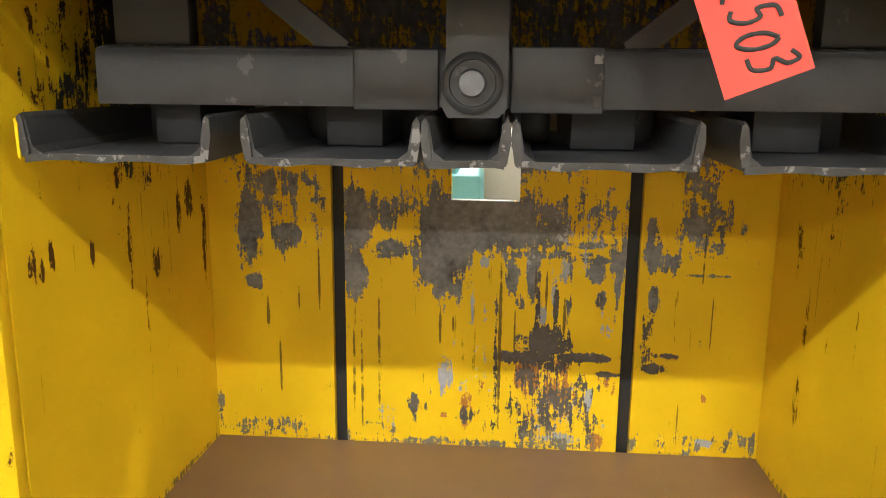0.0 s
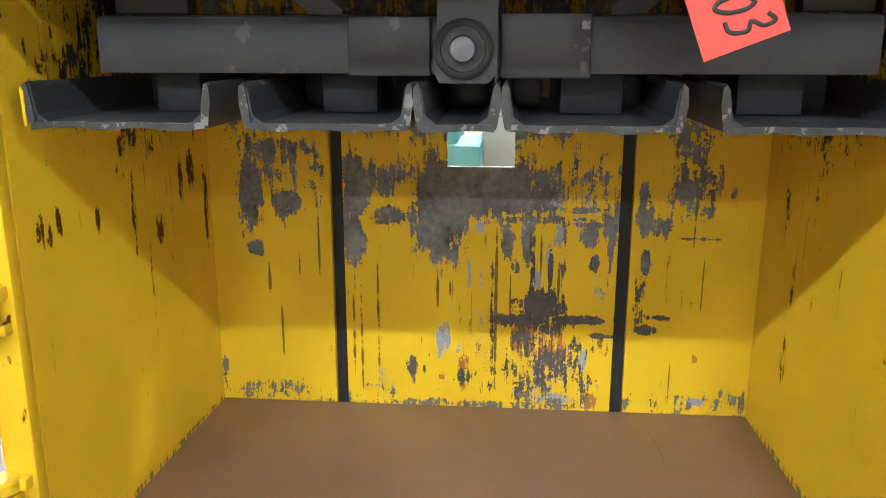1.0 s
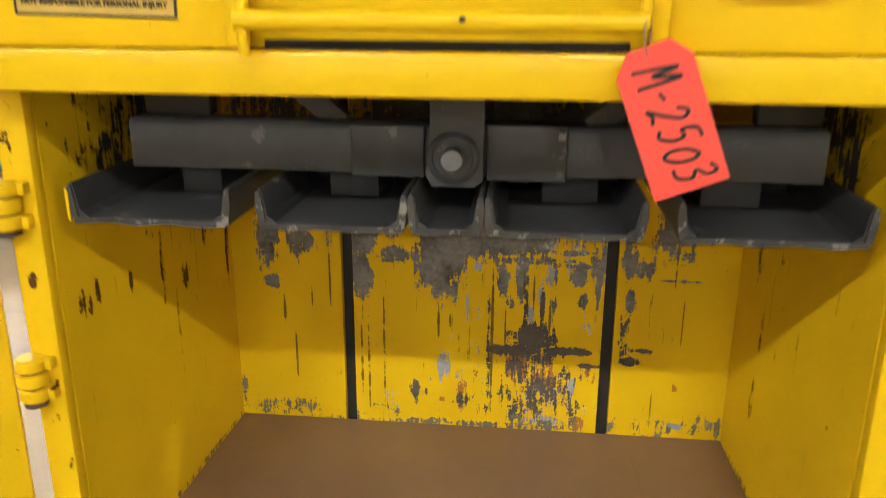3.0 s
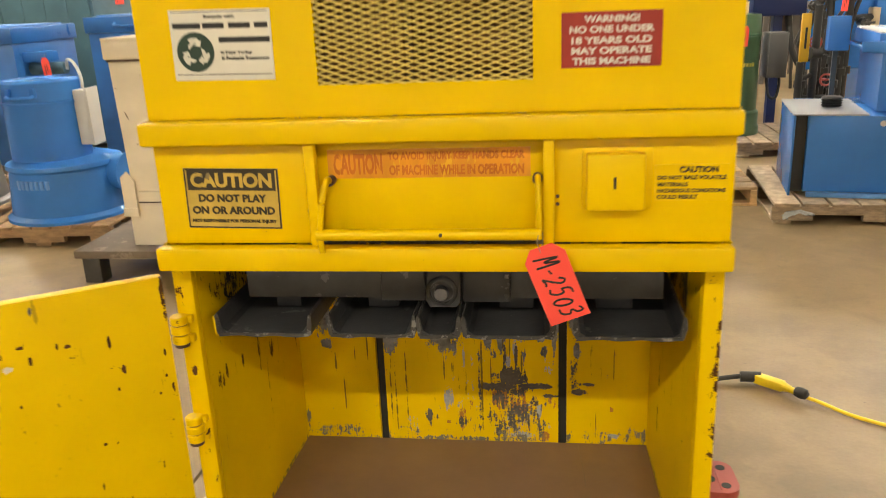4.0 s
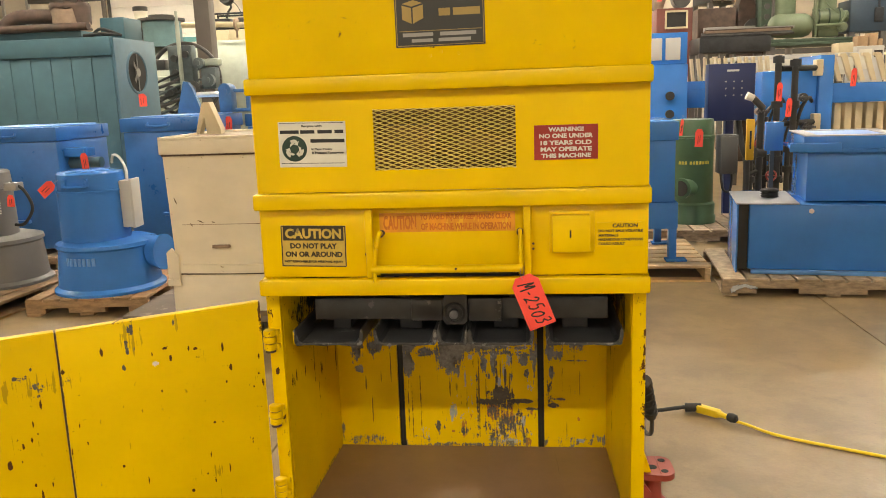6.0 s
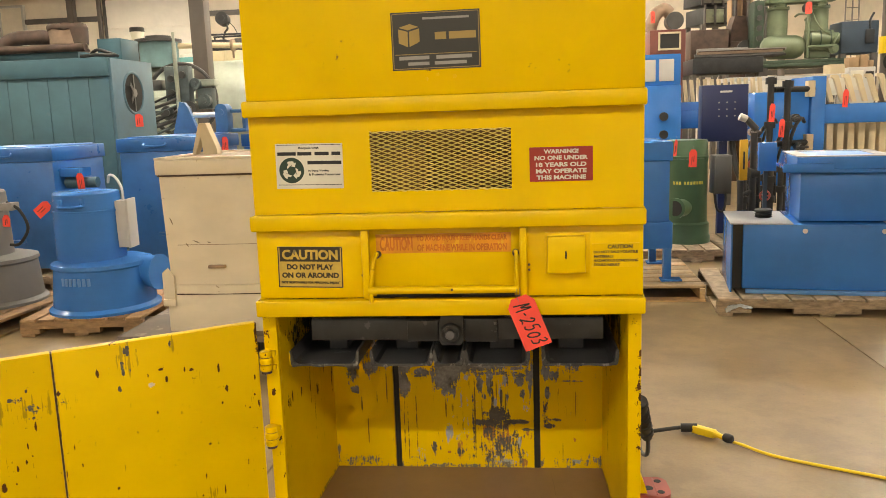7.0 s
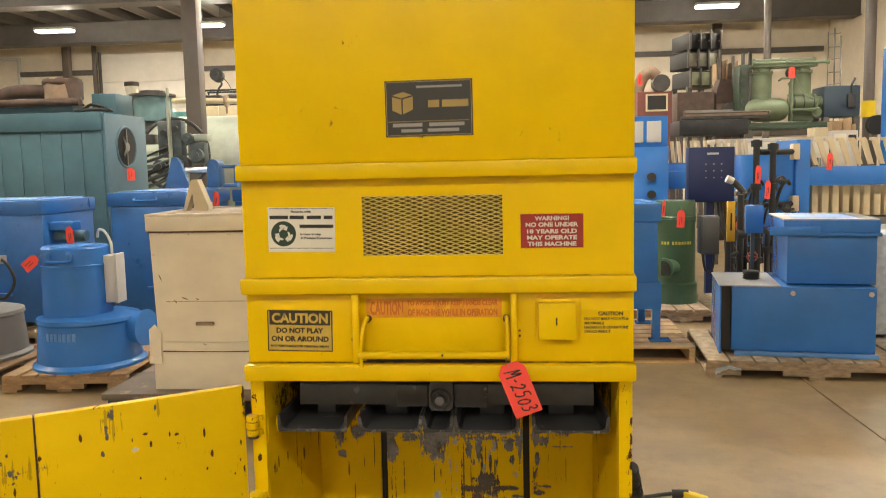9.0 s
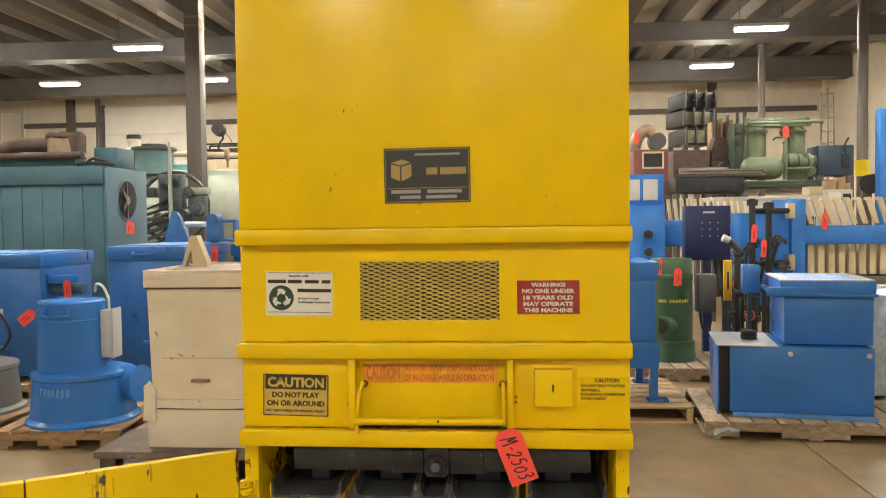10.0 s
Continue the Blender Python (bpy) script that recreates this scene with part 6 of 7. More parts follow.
box(bm, -1.56, -1.34, -0.5, -0.2, 2.3, 2.93, 0.03)
rod(bm, (-1.34, -0.4, 2.7), (-1.301, -0.4, 2.7), 0.1)
part("drive_motor", bm, M_STEEL_BLACK, tk)
gw = thing("gear_frame", "dark steel winch frame with a spoked wheel and lever", "machine", pose(-5.03, 9.3, 0))
bm = B()
ring = [(0.28 + 0.52 * math.cos(2 * math.pi * k / 24), 0, 1.8 + 0.52 * math.sin(2 * math.pi * k / 24)) for k in range(25)]
sweep(bm, ring, 0.03, 8)
wheel = part("wheel", bm, M_STEEL_BLACK, gw)
for k in range(10):
    bm = B()
    a = 2 * math.pi * k / 10
    rod(bm, (0.28 + 0.05 * math.cos(a), 0, 1.8 + 0.05 * math.sin(a)), (0.28 + 0.5 * math.cos(a), 0, 1.8 + 0.5 * math.sin(a)), 0.016, seg=8)
    part("spoke", bm, M_GEAR, wheel)
bm = B()
rod(bm, (0.35, -0.3, 0.9), (0.35, -0.3, 2.60), 0.03, seg=12)
rod(bm, (0.35, -0.3, 2.58), (0.35, -0.3, 2.74), 0.02, seg=12)
part("lever_post", bm, M_PALE_TANK, gw)
for x0, x1, y0, z0, z1, mm in ((0.14, 0.50, -0.24, 1.75, 2.28, M_GEAR), (0.55, 0.88, -0.24, 1.98, 2.08, M_PALE_TANK), (0.60, 0.82, -0.22, 1.66, 1.96, M_GEAR), (-0.2, 0.05, -0.15, 1.95, 2.1, M_STEEL_BLACK), (-0.24, 0.1, -0.15, 1.78, 1.86, M_PALE_TANK), (-0.3, 0.12, -0.15, 1.6, 1.66, M_GEAR)):
    bm = B()
    box(bm, x0, x1, y0, y0 + 0.18, z0, z1, 0.02)
    part("gear_block", bm, mm, gw)
for x, z in ((0.25, 2.1), (0.25, 1.9), (0.42, 2.15), (0.7, 1.82)):
    bm = B()
    rod(bm, (x, -0.29, z), (x, -0.24, z), 0.05, seg=16)
    part("boss", bm, M_STEEL_BLACK, gw)
for k in range(4):
    bm = B()
    sweep(bm, [(-0.35, -0.2, 1.5 - 0.12 * k), (0.1, -0.25, 1.58 - 0.1 * k), (0.3, -0.28, 1.7 - 0.1 * k)], 0.025, 8)
    part("rod", bm, M_GEAR if k % 2 else M_STEEL_BLACK, gw)
for k in range(7):
    bm = B()
    z = 1.25 + 0.09 * k
    sweep(bm, [(-0.42, -0.1, z), (-0.2, -0.3, z - 0.08 + 0.02 * (k % 3)), (0.12, -0.34, z + 0.03), (0.34, -0.3, z + 0.12)], 0.017 + 0.004 * (k % 3), 8)
    part("hose", bm, (M_RUBBER, M_GEAR, M_STEEL_BLACK)[k % 3], gw)
for x, z, r in ((0.62, 2.02, 0.075), (0.74, 1.78, 0.09), (0.18, 1.62, 0.10), (0.5, 1.66, 0.12)):
    bm = B()
    rod(bm, (x, -0.33, z), (x, -0.12, z), r, r * 0.8, seg=20)
    rod(bm, (x, -0.36, z), (x, -0.331, z), r * 0.45, seg=12)
    part("casting", bm, M_GEAR if z > 1.7 else M_STEEL_BLACK, gw)
bm = B()
box(bm, -0.8, 1.2, -0.25, 0.25, 0, 0.9, 0.01)
part("frame", bm, M_TEAL_DARK, gw)


# ---- right of the baler ----
hop = thing("blue_hopper", "blue steel hopper on legs on a pallet", "machine", pose(1.06, 4.25, 0.127))
bm = B()
box(bm, -0.42, 0.28, -0.2, 0.6, 0.47, 0.945, 0.006)
part("body", bm, M_BLUE, hop)
bm = B()
box(bm, -0.42, 0.305, -0.215, 0.62, 0.26, 0.469, 0.006)
part("skirt", bm, M_BLUE, hop)
bm = B()
box(bm, -0.44, 0.30, -0.22, 0.62, 0.946, 1.09, 0.008)
part("lid", bm, M_BLUE, hop)
for x in (-0.36, 0.27):
    for y in (-0.17, 0.55):
        bm = B()
        box(bm, x - 0.03, x + 0.03, y - 0.03, y + 0.03, 0.016, 0.259)
        box(bm, x - 0.05, x + 0.11, y - 0.06, y + 0.06, 0.0, 0.016, 0.003)
        part("leg", bm, M_BLUE, hop)
stringer_pallet("clean pine pallet under the blue hopper", pose(1.0, 4.45, 0, 0, 0, -1), 1.2, 1.15, M_PINE_CLEAN)
red_tag(1.385, 4.3, 1.2, 8, 0.03, 0.15)

gd = thing("green_separator", "green cylindrical separator with a side outlet on a pallet", "machine", pose(1.84, 5.97, 0.127))
bm = B()
lathe(bm, [(0.24, 0.0), (0.24, 0.06), (0.228, 0.08), (0.228, 0.19), (0.208, 0.21), (0.203, 0.80), (0.21, 0.815), (0.21, 0.84)], 40)
body = part("casing", bm, M_GREEN, gd)
bm = B()
lathe(bm, [(0.214, 0.842), (0.214, 0.86), (0.205, 0.87), (0.202, 1.0), (0.195, 1.02), (0.05, 1.025)], 40)
part("lid", bm, M_GREEN, gd)
bm = B()
rod(bm, (-0.02, -0.12, 0.36), (-0.15, -0.29, 0.37), 0.085, seg=28)
rod(bm, (-0.143, -0.281, 0.37), (-0.155, -0.297, 0.37), 0.10, seg=28)
part("outlet", bm, M_GREEN, gd)
# near-black disc painted for the shade inside the outlet
bm = B()
rod(bm, (-0.1555, -0.2975, 0.37), (-0.158, -0.3, 0.37), 0.075, seg=28)
part("outlet_mouth", bm, M_DARK, gd)
for k in range(10):
    a = -134 + 8.4 * k + (5 if k > 2 else 0)
    bm = B()
    box(bm, -0.010, 0.010, -0.2095, -0.2045, 0.59, 0.62, 0, pose(0, 0, 0, 0, 0, a + 90))
    part("print_bar", bm, M_GOLD_PRINT, body)
bm = B()
box(bm, 0.25, 0.42, -0.10, 0.1, 0.48, 0.86, 0.006)
scab = part("switch_cabinet", bm, M_GREY_DARK, gd)
bm = B()
box(bm, 0.26, 0.41, -0.112, -0.101, 0.49, 0.85, 0.003)
part("cabinet_door", bm, M_GREY_DARK, scab)
bm = B()
sweep(bm, [(0.27, -0.05, 0.48), (0.29, -0.08, 0.33), (0.35, -0.08, 0.31), (0.38, -0.05, 0.42), (0.385, 0, 0.48)], 0.012)
part("cable", bm, M_RUBBER, gd)
pallet("worn pallet under the green separator", pose(1.85, 5.95, 0), 1.1, 1.0, M_WOOD_GREY)
red_tag(1.86, 5.74, 1.06, 2, 0.075, 0.17)
red_tag(1.70, 5.75, 1.16, 5, 0.03, 0.16)

# blue machine with a step on a grey pallet
bmac = thing("blue_machine", "big blue stepped sheet-steel machine on a grey pallet", "machine", pose(1.79, 3.62, 0.127, 0, 0, -9))
bm = B()
box(bm, 0.0, 0.955, 0.0, 0.8, 0.03, 0.50, 0.004)
part("lower_body", bm, M_BLUE, bmac)
bm = B()
box(bm, 0.02, 0.975, -0.03, -0.001, 0.0, 0.03, 0.003)
part("bottom_flange", bm, M_BLUE_LIGHT, bmac)
# filled block, its near-black colour standing for the shade in the recess
bm = B()
box(bm, -0.07, -0.001, 0.04, 0.6, 0.02, 0.495)
part("inner_recess", bm, M_DARK, bmac)
bm = B()
box(bm, -0.085, -0.072, 0.0, 0.68, 0.0, 0.50, 0.003)
part("end_guard", bm, M_BLUE, bmac)
bm = B()
box(bm, -0.09, 0.33, -0.012, 0.69, 0.502, 0.511, 0.002)
part("top_sheet", bm, M_TOP_SHEET, bmac, "pale grey steel top sheet")
bm = B()
box(bm, 0.38, 0.97, 0.09, 0.75, 0.5125, 0.86, 0.006)
part("upper_body", bm, M_BLUE, bmac)
bm = B()
box(bm, 0.31, 0.985, 0.03, 0.8, 0.861, 0.885, 0.004)
box(bm, 0.345, 0.975, 0.042, 0.79, 0.886, 0.972, 0.005)
hood = part("hood", bm, M_BLUE, bmac)
for a, b, c, d in ((0.35, 0.97, 0.05, 0.14), (0.35, 0.97, 0.69, 0.78), (0.35, 0.44, 0.141, 0.689), (0.88, 0.97, 0.141, 0.689)):
    bm = B()
    box(bm, a, b, c, d, 0.9725, 0.980, 0.001)
    part("hood_rim", bm, M_TOP_SHEET, hood, "pale rubbed rim of the hood")
bm = B()
box(bm, 0.4405, 0.8795, 0.1415, 0.6885, 0.9725, 0.976, 0.001)
part("hood_top", bm, M_BLUE_LIGHT, hood)
bm = B()
box(bm, 0.25, 0.58, 0.0, 0.03, 0.87, 0.93, 0.004)
part("bracket", bm, M_BLUE, bmac)
bm = B()
box(bm, 0.165, 0.295, 0.66, 0.78, 0.83, 1.05, 0.004)
part("control_box", bm, M_BLUE, bmac)
bm = B()
box(bm, 0.21, 0.24, 0.72, 0.75, 0.512, 0.829)
part("control_post", bm, M_NAVY_DULL, bmac)
for x in (0.41, 0.92):
    bm = B()
    rod(bm, (x, -0.001, 0.455), (x, -0.011, 0.455), 0.017, seg=16)
    part("bolt_cap", bm, M_LIGHT_GREY, bmac)
bm = B()
for k in range(4):
    lathe(bm, [(0.052, 0.0 + 0.016 * k), (0.066, 0.007 + 0.016 * k), (0.052, 0.0155 + 0.016 * k)], 28, (0.17, 0.33, 0.5115))
part("bellows", bm, M_RUBBER, bmac)
bm = B()
prism(bm, [(0.0, 0.02), (0.05, 0.06), (0.16, 0.075), (0.27, 0.05), (0.30, 0.03), (0.22, 0.028), (0.15, 0.045), (0.09, 0.02), (0.05, -0.015), (0.01, -0.02)], "y", -0.006, 0.006)
bmesh.ops.subdivide_edges(bm, edges=bm.edges[:], cuts=2)
for v in bm.verts:
    v.co = Vector((0.62 * v.co.x + random.uniform(-0.005, 0.005), v.co.y + random.uniform(-0.006, 0.006), 0.6 * v.co.z + random.uniform(-0.006, 0.006)))
solid("film_scrap", bm, M_FILM, "torn scrap of clear stretch film stuck on a pallet", "film scrap", pose(1.63, 3.442, 0.04, 0, 0, -5))
pallet("weathered grey pallet under the blue machine", pose(2.36, 3.94, 0, 0, 0, -5), 1.48, 1.12, M_WOOD_GREY, 9)


# ---- behind the baler ----
lo = thing("white_bin", "low white steel bin behind the baler", "bin", pose(0.25, 3.3, 0))
bm = B()
box(bm, -0.35, 0.55, -0.3, 0.4, 0.02, 0.52, 0.01)
part("body", bm, M_LIGHT_GREY, lo)
bm = B()
box(bm, -0.36, 0.56, -0.31, 0.41, 0.521, 0.56, 0.006)
part("rim", bm, M_WHITE, lo)
tl = thing("turquoise_machine", "pale turquoise cast machine base behind the baler", "machine", pose(-0.45, 3.0, 0))
bm = B()
box(bm, -0.3, 0.25, -0.3, 0.3, 0.0, 0.64, 0.02)
box(bm, 0.2, 0.36, -0.34, 0.1, 0.0, 0.42, 0.02)
part("base", bm, M_TEAL_PALE, tl)
bm = B()
rod(bm, (-0.05, 0, 0.641), (-0.05, 0, 1.1), 0.2, 0.14)
part("column", bm, M_TEAL_PALE, tl)
pallet("pine pallet behind the baler", pose(0.2, 2.5, 0), 1.1, 0.8, M_WOOD)
solid("steel_post", box(B(), -0.015, 0.015, -0.015, 0.015, 0, 1.2), M_DARK, "thin dark steel post behind the baler", "post", pose(0.07, 1.1, 0))


# ---- far right of the baler ----
def legs(parent, x0, x1, y0, y1, z, r=0.03, material=None):
    for x in (x0 + r, x1 - r):
        for y in (y0 + r, y1 - r):
            bm = B()
            box(bm, x - r, x + r, y - r, y + r, 0, z)
            part("leg", bm, material or M_BEAM, parent)


cp = thing("blue_control_cabinet", "tall blue control cabinet with pale panels", "cabinet", pose(1.85, 7.8, 0))
bm = B()
box(bm, -0.45, 0.22, -0.3, 0.3, 0.0, 1.72, 0.01)
part("lower_case", bm, M_BLUE, cp)
bm = B()
box(bm, -0.45, 0.22, -0.25, 0.3, 1.722, 2.08, 0.01)
up = part("upper_case", bm, M_BLUE, cp)
bm = B()
box(bm, -0.03, 0.14, -0.262, -0.251, 1.77, 2.02, 0.004)
part("panel", bm, M_LIGHT_GREY, up, "pale grey panel")
bm = B()
box(bm, -0.2, -0.07, -0.262, -0.251, 1.77, 2.02, 0.004)
part("panel", bm, M_LIGHT_GREY, up, "pale grey panel")
for z in (1.15, 1.36):
    bm = B()
    rod(bm, (0.02, -0.301, z), (0.02, -0.34, z), 0.05)
    part("port", bm, M_DARK, cp)
bm = B()
box(bm, -0.5, 0.3, -0.45, -0.301, 1.02, 1.045, 0.004)
part("shelf", bm, M_LIGHT_GREY, cp)

nv = thing("navy_panel", "navy blue control panel with push buttons on a stand", "control panel", pose(2.31, 6.5, 0))
bm = B()
box(bm, -0.235, 0.235, -0.08, 0.08, 1.10, 1.68, 0.008)
face = part("case", bm, M_NAVY, nv)
for x in (-0.06, 0.02, 0.10):
    for z in (1.36, 1.43, 1.50):
        bm = B()
        rod(bm, (x, -0.081, z), (x, -0.095, z), 0.007, seg=12)
        part("button", bm, M_STEEL_DULL, face)
bm = B()
box(bm, -0.05, 0.07, -0.084, -0.081, 1.60, 1.62)
part("print_bar", bm, M_LIGHT_GREY, face)
bm = B()
box(bm, -0.04, 0.04, -0.04, 0.04, 0, 1.1)
part("stand", bm, M_NAVY, nv)
bm = B()
sweep(bm, [(0.1, 0, 1.1), (0.14, -0.05, 0.8), (0.25, -0.1, 0.55), (0.3, -0.05, 0.2)], 0.03)
part("cable", bm, M_RUBBER, nv)

# filter press: blue beams, end post, cream plates
pr = thing("filter_press", "long blue filter press with rows of cream plates", "machine", pose(3.6, 7.6, 0))
bm = B()
box(bm, -0.08, 0.08, -0.15, 0.6, 0.0, 1.76, 0.01)
part("end_post", bm, M_BLUE, pr)
bm = B()
box(bm, 0.081, 3.2, -0.12, -0.02, 1.22, 1.44, 0.01)
part("side_beam", bm, M_BLUE, pr)
bm = B()
box(bm, -1.6, -0.081, 0.3, 0.4, 1.20, 1.42, 0.01)
part("side_beam", bm, M_BLUE, pr)
bm = B()
box(bm, -0.7, -0.081, -0.1, 0.2, 0.5, 1.6, 0.02)
part("head_block", bm, M_BLUE, pr)
bm = B()
box(bm, 0.081, 3.2, -0.1, 0.5, 0.72, 0.84, 0.01)
part("lower_beam", bm, M_BEAM, pr)
for k in range(20):
    bm = B()
    box(bm, 0.14 + 0.118 * k, 0.215 + 0.118 * k, -0.05, 0.4, 0.86, 1.215, 0.004)
    part("plate", bm, M_CREAM_PLATE, pr)
for k in range(21):
    bm = B()
    x = 0.14 + 0.124 * k
    prism(bm, [(x, 1.46), (x + 0.05, 1.46), (x - 0.035, 1.75), (x - 0.055, 1.77), (x - 0.115, 1.77), (x - 0.12, 1.74), (x - 0.088, 1.73)], "y", -0.1, -0.05)
    part("plate_handle", bm, M_CREAM_PLATE, pr)
for k in range(14):
    bm = B()
    x = -1.45 + 0.085 * k
    prism(bm, [(x, 1.52), (x + 0.03, 1.52), (x, 1.80), (x - 0.03, 1.80)], "y", 0.9, 1.0)
    part("plate_handle", bm, M_CREAM_PLATE, pr)
bm = B()
box(bm, -1.6, 0.2, 0.88, 1.02, 1.3, 1.519, 0.01)
part("side_beam", bm, M_BLUE, pr)
for x in (-1.5, 0.0, 3.0):
    bm = B()
    box(bm, x - 0.06, x + 0.06, 0.41, 0.87, 0, 1.3, 0.01)
    part("leg", bm, M_BLUE, pr)
for x, y, t, r in ((-0.65, -0.55, 1.76, 0.035), (-0.47, -0.55, 1.72, 0.035), (-0.56, -0.7, 0.8, 0.03), (-0.7, -0.62, 0.7, 0.035)):
    bm = B()
    rod(bm, (x, y, 0.0), (x, y, t), r, seg=18)
    for z in (0.5, 1.2, t - 0.08):
        if z < t:
            rod(bm, (x, y, z), (x, y, z + 0.07), r + 0.025, seg=18)
    part("pipe", bm, M_RUBBER, pr, "black plastic manifold pipe")
for z in (1.02, 1.62):
    bm = B()
    rod(bm, (-0.62, -0.55, z), (-0.081, -0.2, z), 0.033, seg=16)
    part("pipe", bm, M_RUBBER, pr, "black plastic manifold pipe")
    bm = B()
    box(bm, -0.16, -0.082, -0.28, -0.15, z - 0.09, z + 0.09, 0.01)
    part("flange_plate", bm, M_CREAM_PLATE, pr)
for x, y, z in ((2.95, 6.96, 1.47), (3.06, 6.97, 1.30), (2.80, 7.85, 1.50), (3.90, 7.45, 1.60)):
    red_tag(x, y, z, 3, 0.06, 0.2)

for k in range(6):
    bm = B()
    x, z = -0.92 + 0.10 * k, 0.95 + 0.09 * (k % 3)
    sweep(bm, [(x, -0.40, 0.35), (x - 0.03, -0.46, 0.7), (x + 0.05, -0.44, z), (x + 0.16, -0.36, z + 0.16), (x + 0.24, -0.24, z + 0.12)], 0.016 + 0.005 * (k % 2), 8)
    part("hose", bm, M_RUBBER if k % 3 else M_STEEL_BLACK, pr)
for x, z in ((-0.80, 1.16), (-0.36, 1.30), (-0.30, 0.98)):
    bm = B()
    rod(bm, (x, -0.52, z), (x, -0.36, z), 0.05, 0.04, seg=14)
    rod(bm, (x, -0.56, z), (x, -0.521, z), 0.03, seg=12)
    box(bm, x - 0.07, x + 0.07, -0.575, -0.561, z - 0.012, z + 0.012, 0.003)
    part("valve", bm, M_STEEL_BLACK, pr)

# yellow lever bar and white funnel in front of the press
lv = thing("lever_stand", "black stand with a yellow lever bar", "tool", pose(2.19, 5.2, 0))
bm = B()
box(bm, -0.034, 0.034, -0.02, 0.02, 0.80, 1.165, 0.006)
bar = part("bar", bm, M_AMBER, lv)
bm = B()
box(bm, -0.008, 0.008, -0.0215, -0.0202, 0.90, 1.06)
part("print_bar", bm, M_INK, bar)
bm = B()
rod(bm, (-0.02, 0, 0), (-0.02, 0, 0.80), 0.028)
rod(bm, (0.10, 0.05, 0), (0.10, 0.05, 1.22), 0.03)
rod(bm, (-0.02, 0, 0.66), (0.10, 0.05, 0.70), 0.018)
rod(bm, (0.06, 0.04, 0.86), (0.14, 0.06, 0.86), 0.045)
part("stand", bm, M_RUBBER, lv)
bm = B()
rod(bm, (-0.03, 0.05, 1.37), (0.03, 0.05, 1.345), 0.034, 0.032)
part("cap", bm, M_WHITE, lv)
bm = B()
rod(bm, (0.03, 0.05, 1.345), (0.12, 0.05, 1.25), 0.03)
part("tube", bm, M_STEEL_BLACK, lv)

wp = thing("wrapped_load", "pallet load wrapped in shiny film", "load", pose(3.38, 4.6, 0))
bm = B()
box(bm, -0.4, 0.6, -0.4, 0.5, 0.13, 0.95, 0.05)
part("film", bm, M_FILM, wp)
bm = B()
box(bm, -0.45, 0.65, -0.45, 0.55, 0.0, 0.125)
part("pallet_base", bm, M_WOOD_GREY, wp)

# long pale bench and trough on racks behind the press
bn = thing("long_bench", "long pale steel bench top on a rack", "bench", pose(4.25, 10.2, 0))
bm = B()
box(bm, -1.05, 0.62, -0.3, 0.4, 1.79, 1.85, 0.01)
part("top", bm, M_LIGHT_GREY, bn)
bm = B()
box(bm, -1.03, 0.60, -0.29, -0.26, 1.55, 1.788, 0.004)
part("apron", bm, M_WHITE, bn, "pale cream apron under the bench top")
legs(bn, -1.05, 0.62, -0.3, 0.4, 1.789)
bm = B()
box(bm, 0.38, 0.58, -0.2, 0.1, 1.851, 1.99, 0.01)
part("carton", bm, M_CREAM_PLATE, bn)
tr = thing("black_trough", "long black steel trough on a rack", "trough", pose(3.44, 11.4, 0))
bm = B()
box(bm, -0.54, 0.54, -0.4, 0.4, 1.95, 2.19, 0.01)
part("trough", bm, M_BLACK_STEEL, tr)
legs(tr, -0.54, 0.54, -0.4, 0.4, 1.949)
for k in range(7):
    bm = B()
    rod(bm, (-0.5 + 0.02 * k, -0.3 + 0.09 * k, 2.215 + 0.02 * (k % 3)), (0.9, -0.3 + 0.09 * k, 2.22 + 0.02 * (k % 2)), 0.02, seg=8)
    part("bar_stock", bm, M_STEEL_BLACK, tr)

gc = thing("green_compressor", "sage green air compressor with upright cylinders on a rack", "compressor", pose(5.2, 13.2, 0))
bm = B()
lathe(bm, [(0.02, -0.37), (0.10, -0.36), (0.17, -0.31), (0.205, -0.22), (0.21, 0.0), (0.205, 0.22), (0.17, 0.31), (0.10, 0.36), (0.02, 0.37)], 32)
bmesh.ops.transform(bm, matrix=pose(-0.37, -0.3, 2.43, 0, 90, 0), verts=bm.verts[:])
part("receiver", bm, M_SAGE, gc)
for x, z0, r in ((-0.35, 2.4, 0.175), (0.37, 2.6, 0.16)):
    bm = B()
    lathe(bm, [(r, z0), (r, 3.10), (r + 0.025, 3.11), (r + 0.025, 3.15), (r - 0.02, 3.16), (r - 0.03, 3.22)], 28, (x, 0.1, 0))
    cyl = part("cylinder", bm, M_SAGE, gc)
    for k in range(6):
        bm = B()
        a = 2 * math.pi * k / 6
        rod(bm, (x + (r + 0.012) * math.cos(a), 0.1 + (r + 0.012) * math.sin(a), 3.15), (x + (r + 0.012) * math.cos(a), 0.1 + (r + 0.012) * math.sin(a), 3.175), 0.014, seg=6)
        part("bolt", bm, M_SAGE_DARK, cyl)
bm = B()
box(bm, -0.52, 0.56, -0.06, 0.3, 3.221, 3.245, 0.006)
part("head_plate", bm, M_SAGE, gc)
for z, x0, x1, r, y in ((3.36, -0.48, 0.60, 0.035, 0.15), (3.275, -0.58, 0.72, 0.028, -0.2)):
    bm = B()
    rod(bm, (x0, y, z), (x1, y, z), r, seg=16)
    for x in (x0, 0.0, x1):
        rod(bm, (x - 0.02, y, z), (x + 0.02, y, z), r + 0.018, seg=16)
    part("pipe", bm, M_SAGE, gc)
